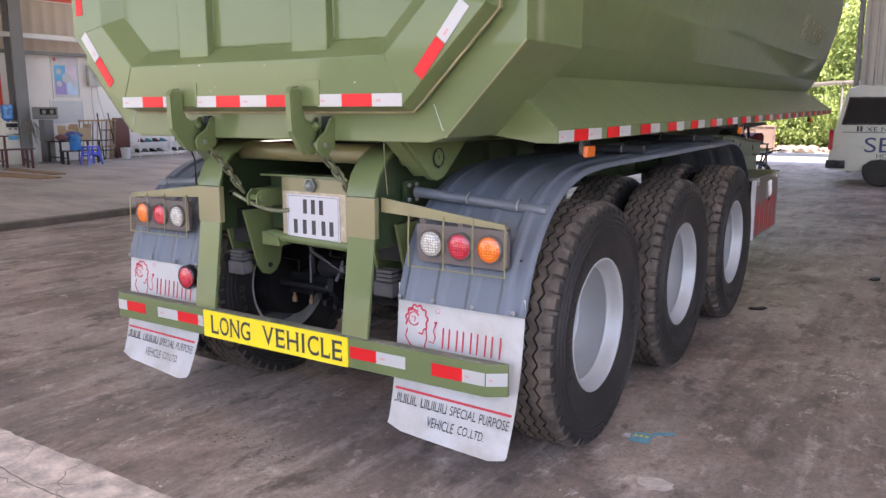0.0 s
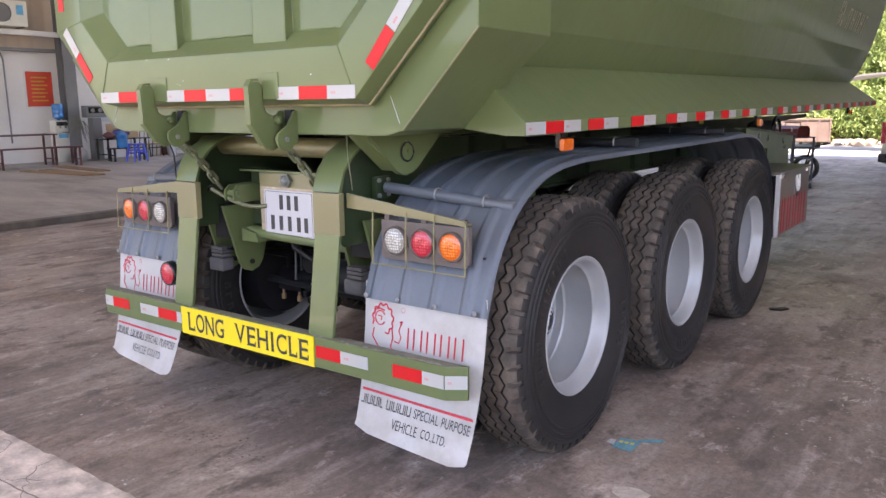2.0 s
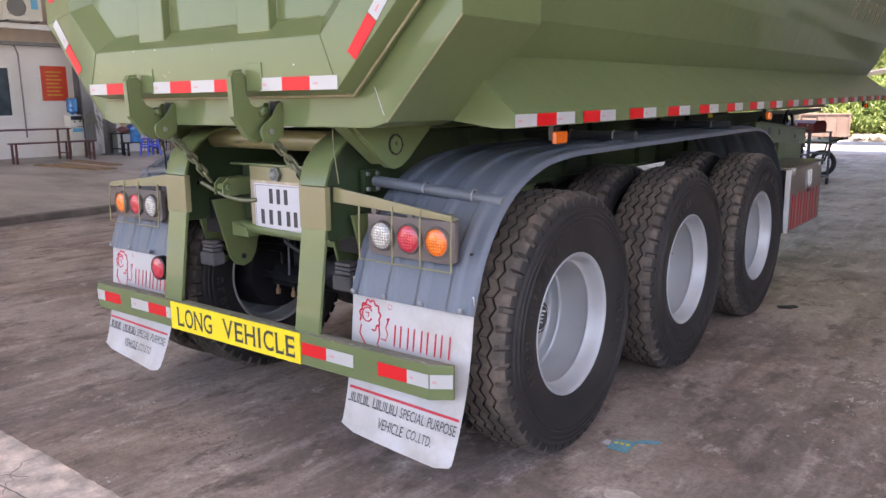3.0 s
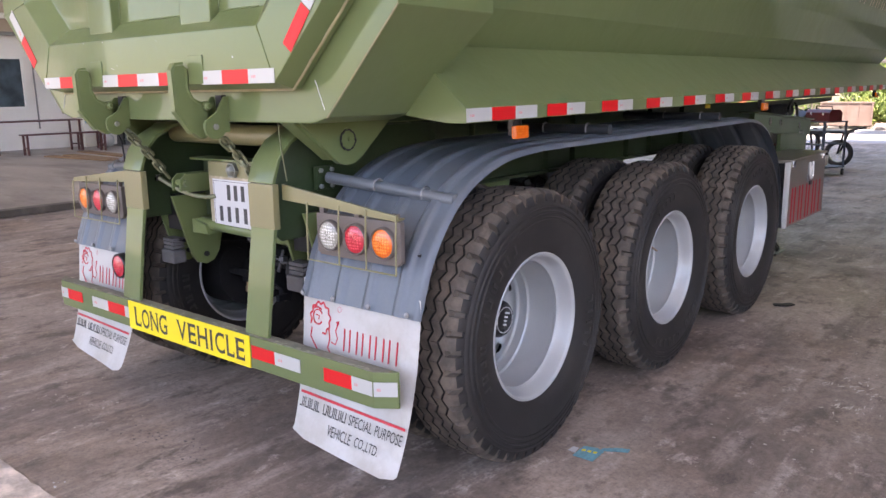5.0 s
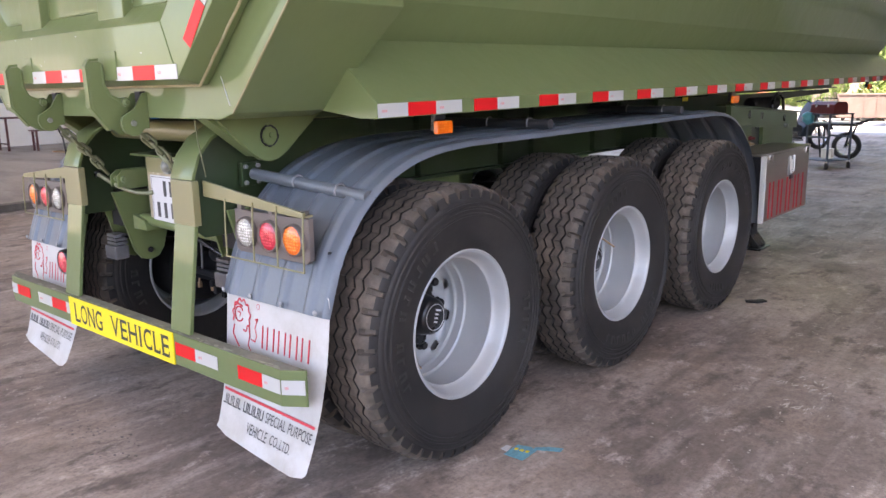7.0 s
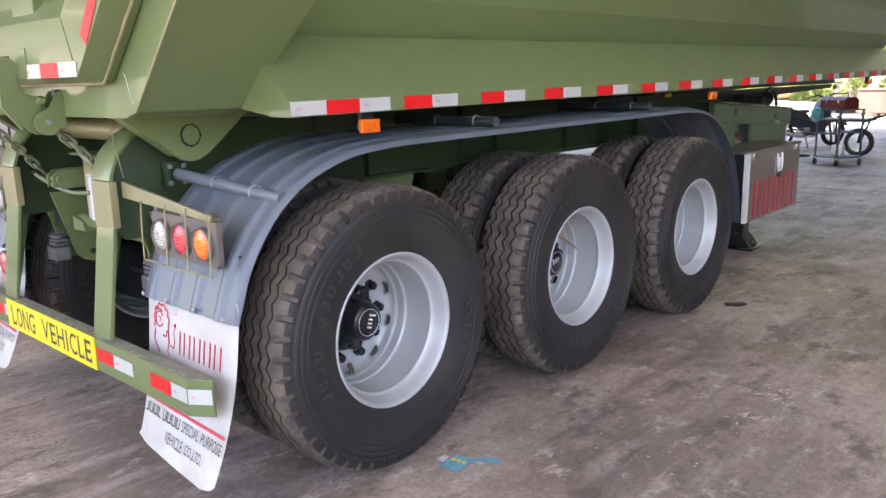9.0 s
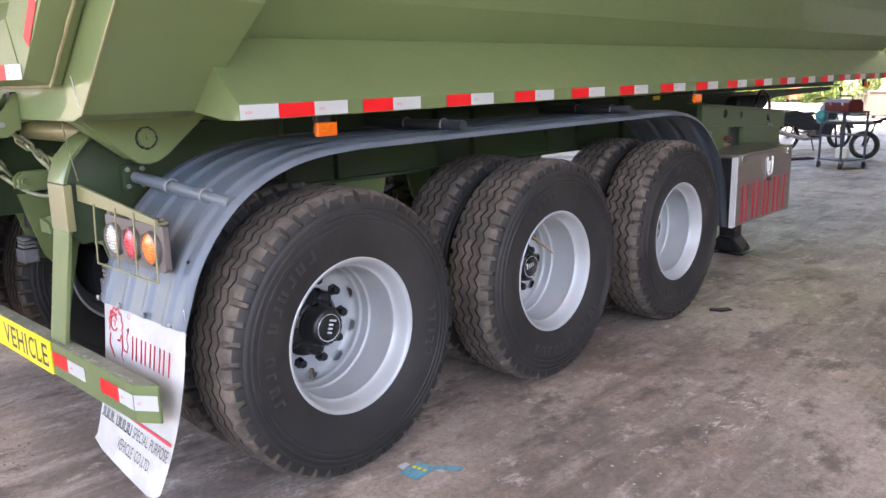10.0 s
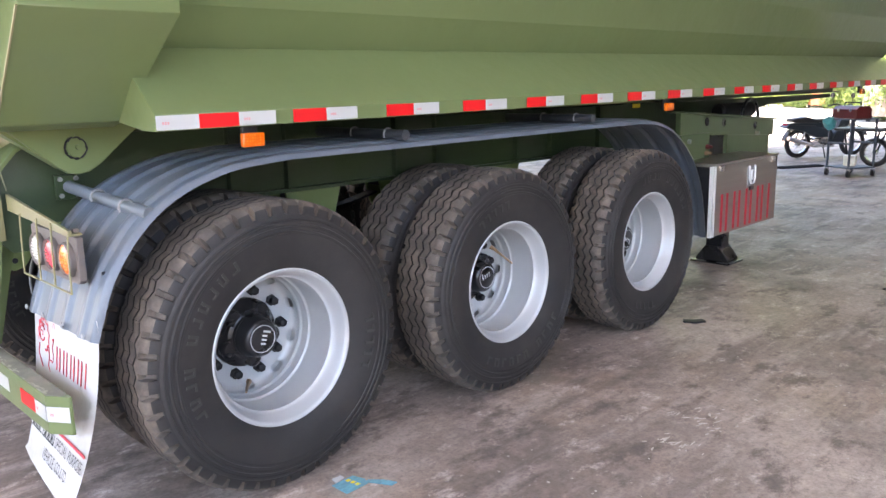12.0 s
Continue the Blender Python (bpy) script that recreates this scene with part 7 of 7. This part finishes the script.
for i in range(12):
    tagged(part("bush", BUSH[i % 3], LEAF, m=pose(-8.5 - i * 1.5, 43 + i * 0.7, 0, 0, 0, rnd.uniform(0, 360)) @ Matrix.Scale(rnd.uniform(0.8, 1.1), 4)), "dense green bush at the edge of the yard", "bush", group="bushes")
bm = bmesh.new()
for i in range(90):
    x, y, r = rnd.uniform(-3.5, 4), rnd.uniform(27.6, 29.3), rnd.uniform(0.06, 0.28)
    q = bmesh.ops.create_icosphere(bm, subdivisions=1, radius=r)["verts"]
    for v in q:
        v.co = Vector((v.co.x * rnd.uniform(0.8, 1.5) + x, v.co.y + y, max(0, v.co.z * 0.6 + r * 0.3)))
tagged(part("rubble", bm, SOIL, sharp=20), "pale rubble and stones at the yard edge", "rubble", kind="stuff")
pw = thing("steel_bin", "pinkish grey steel bin on casters in the yard", "bin", pose(-4.6, 30.5, 0))
boxpart("wall", -1.1, 1.1, -0.7, 0.7, 0.18, 1.45, HEDGE_WALL, pw, bevel=0.02)
for x in (-0.9, 0.9):
    boxpart("caster", x - 0.06, x + 0.06, -0.6, -0.5, 0.0, 0.18, IRON, pw)
for x in (-0.4, 0.4):
    boxpart("rib", x - 0.04, x + 0.04, -0.74, -0.7, 0.2, 1.43, HEDGE_WALL, pw)
SKIP_STEEL = material("faded_rusty_steel", (0.135, 0.095, 0.078), 0.7, vary=0.12, scale=3, second=(0.18, 0.145, 0.125), amount=0.5, spot_scale=2)
skip = thing("wheeled_skip", "faded rusty steel skip on small wheels in the yard", "skip", pose(-3.52, 28.0, 0, 0, 0, 12))
bm = bmesh.new()
prism(bm, [(-0.76, 0.10), (0.78, 0.10), (0.80, 0.90), (-0.84, 0.90)], "y", 0.0, 0.9)
part("tub", bm, SKIP_STEEL, skip, bevel=0.015)
for x in (-0.80, 0.02, 0.40, 0.76):
    boxpart("rib", x - 0.025, x + 0.025, -0.03, 0.0, 0.12, 0.90, SKIP_STEEL, skip)
boxpart("rim", -0.86, 0.82, -0.035, 0.0, 0.86, 0.905, SKIP_STEEL, skip, bevel=0.006)
for x in (-0.62, -0.15, 0.62):
    for y in (0.10, 0.80):
        bm = bmesh.new()
        lathe(bm, [(-0.025, 0.0), (-0.025, 0.06), (0.025, 0.06), (0.025, 0.0)], 14)
        part("wheel", bm, RUBBER, skip, m=pose(x, y, 0.06, 0, 0, 90))
rc = thing("freight_container", "rust orange steel container at the back of the yard", "container", pose(-12.0, 44.0, 0, 0, 0, 10))
boxpart("shell", -0.75, 0.75, 0, 3.0, 0.15, 2.0, RUST, rc, bevel=0.02)
for k in range(6):
    boxpart("corrugation", -0.70 + 0.25 * k, -0.60 + 0.25 * k, -0.03, 0.0, 0.2, 1.95, RUST, rc)
for x in (-0.7, 0.7):
    boxpart("foot", x - 0.05, x + 0.05, 0.0, 0.2, 0.0, 0.15, IRON, rc)
ca = thing("canopy", "flat pale green canopy roof on thin posts", "canopy", pose(-0.9, 25.5, 0))
bm = bmesh.new()
shell(bm, [(-1.2, 2.12), (-0.4, 2.24), (0.4, 2.30), (1.3, 2.30)], "y", -1.2, 1.2, 0.05)
part("roof", bm, COLUMN, ca)
for x, y in ((0.6, -1.1), (0.6, 1.1)):
    rodpart("post", [(x, y, 0), (x, y, 2.28)], 0.03, COLUMN, ca)
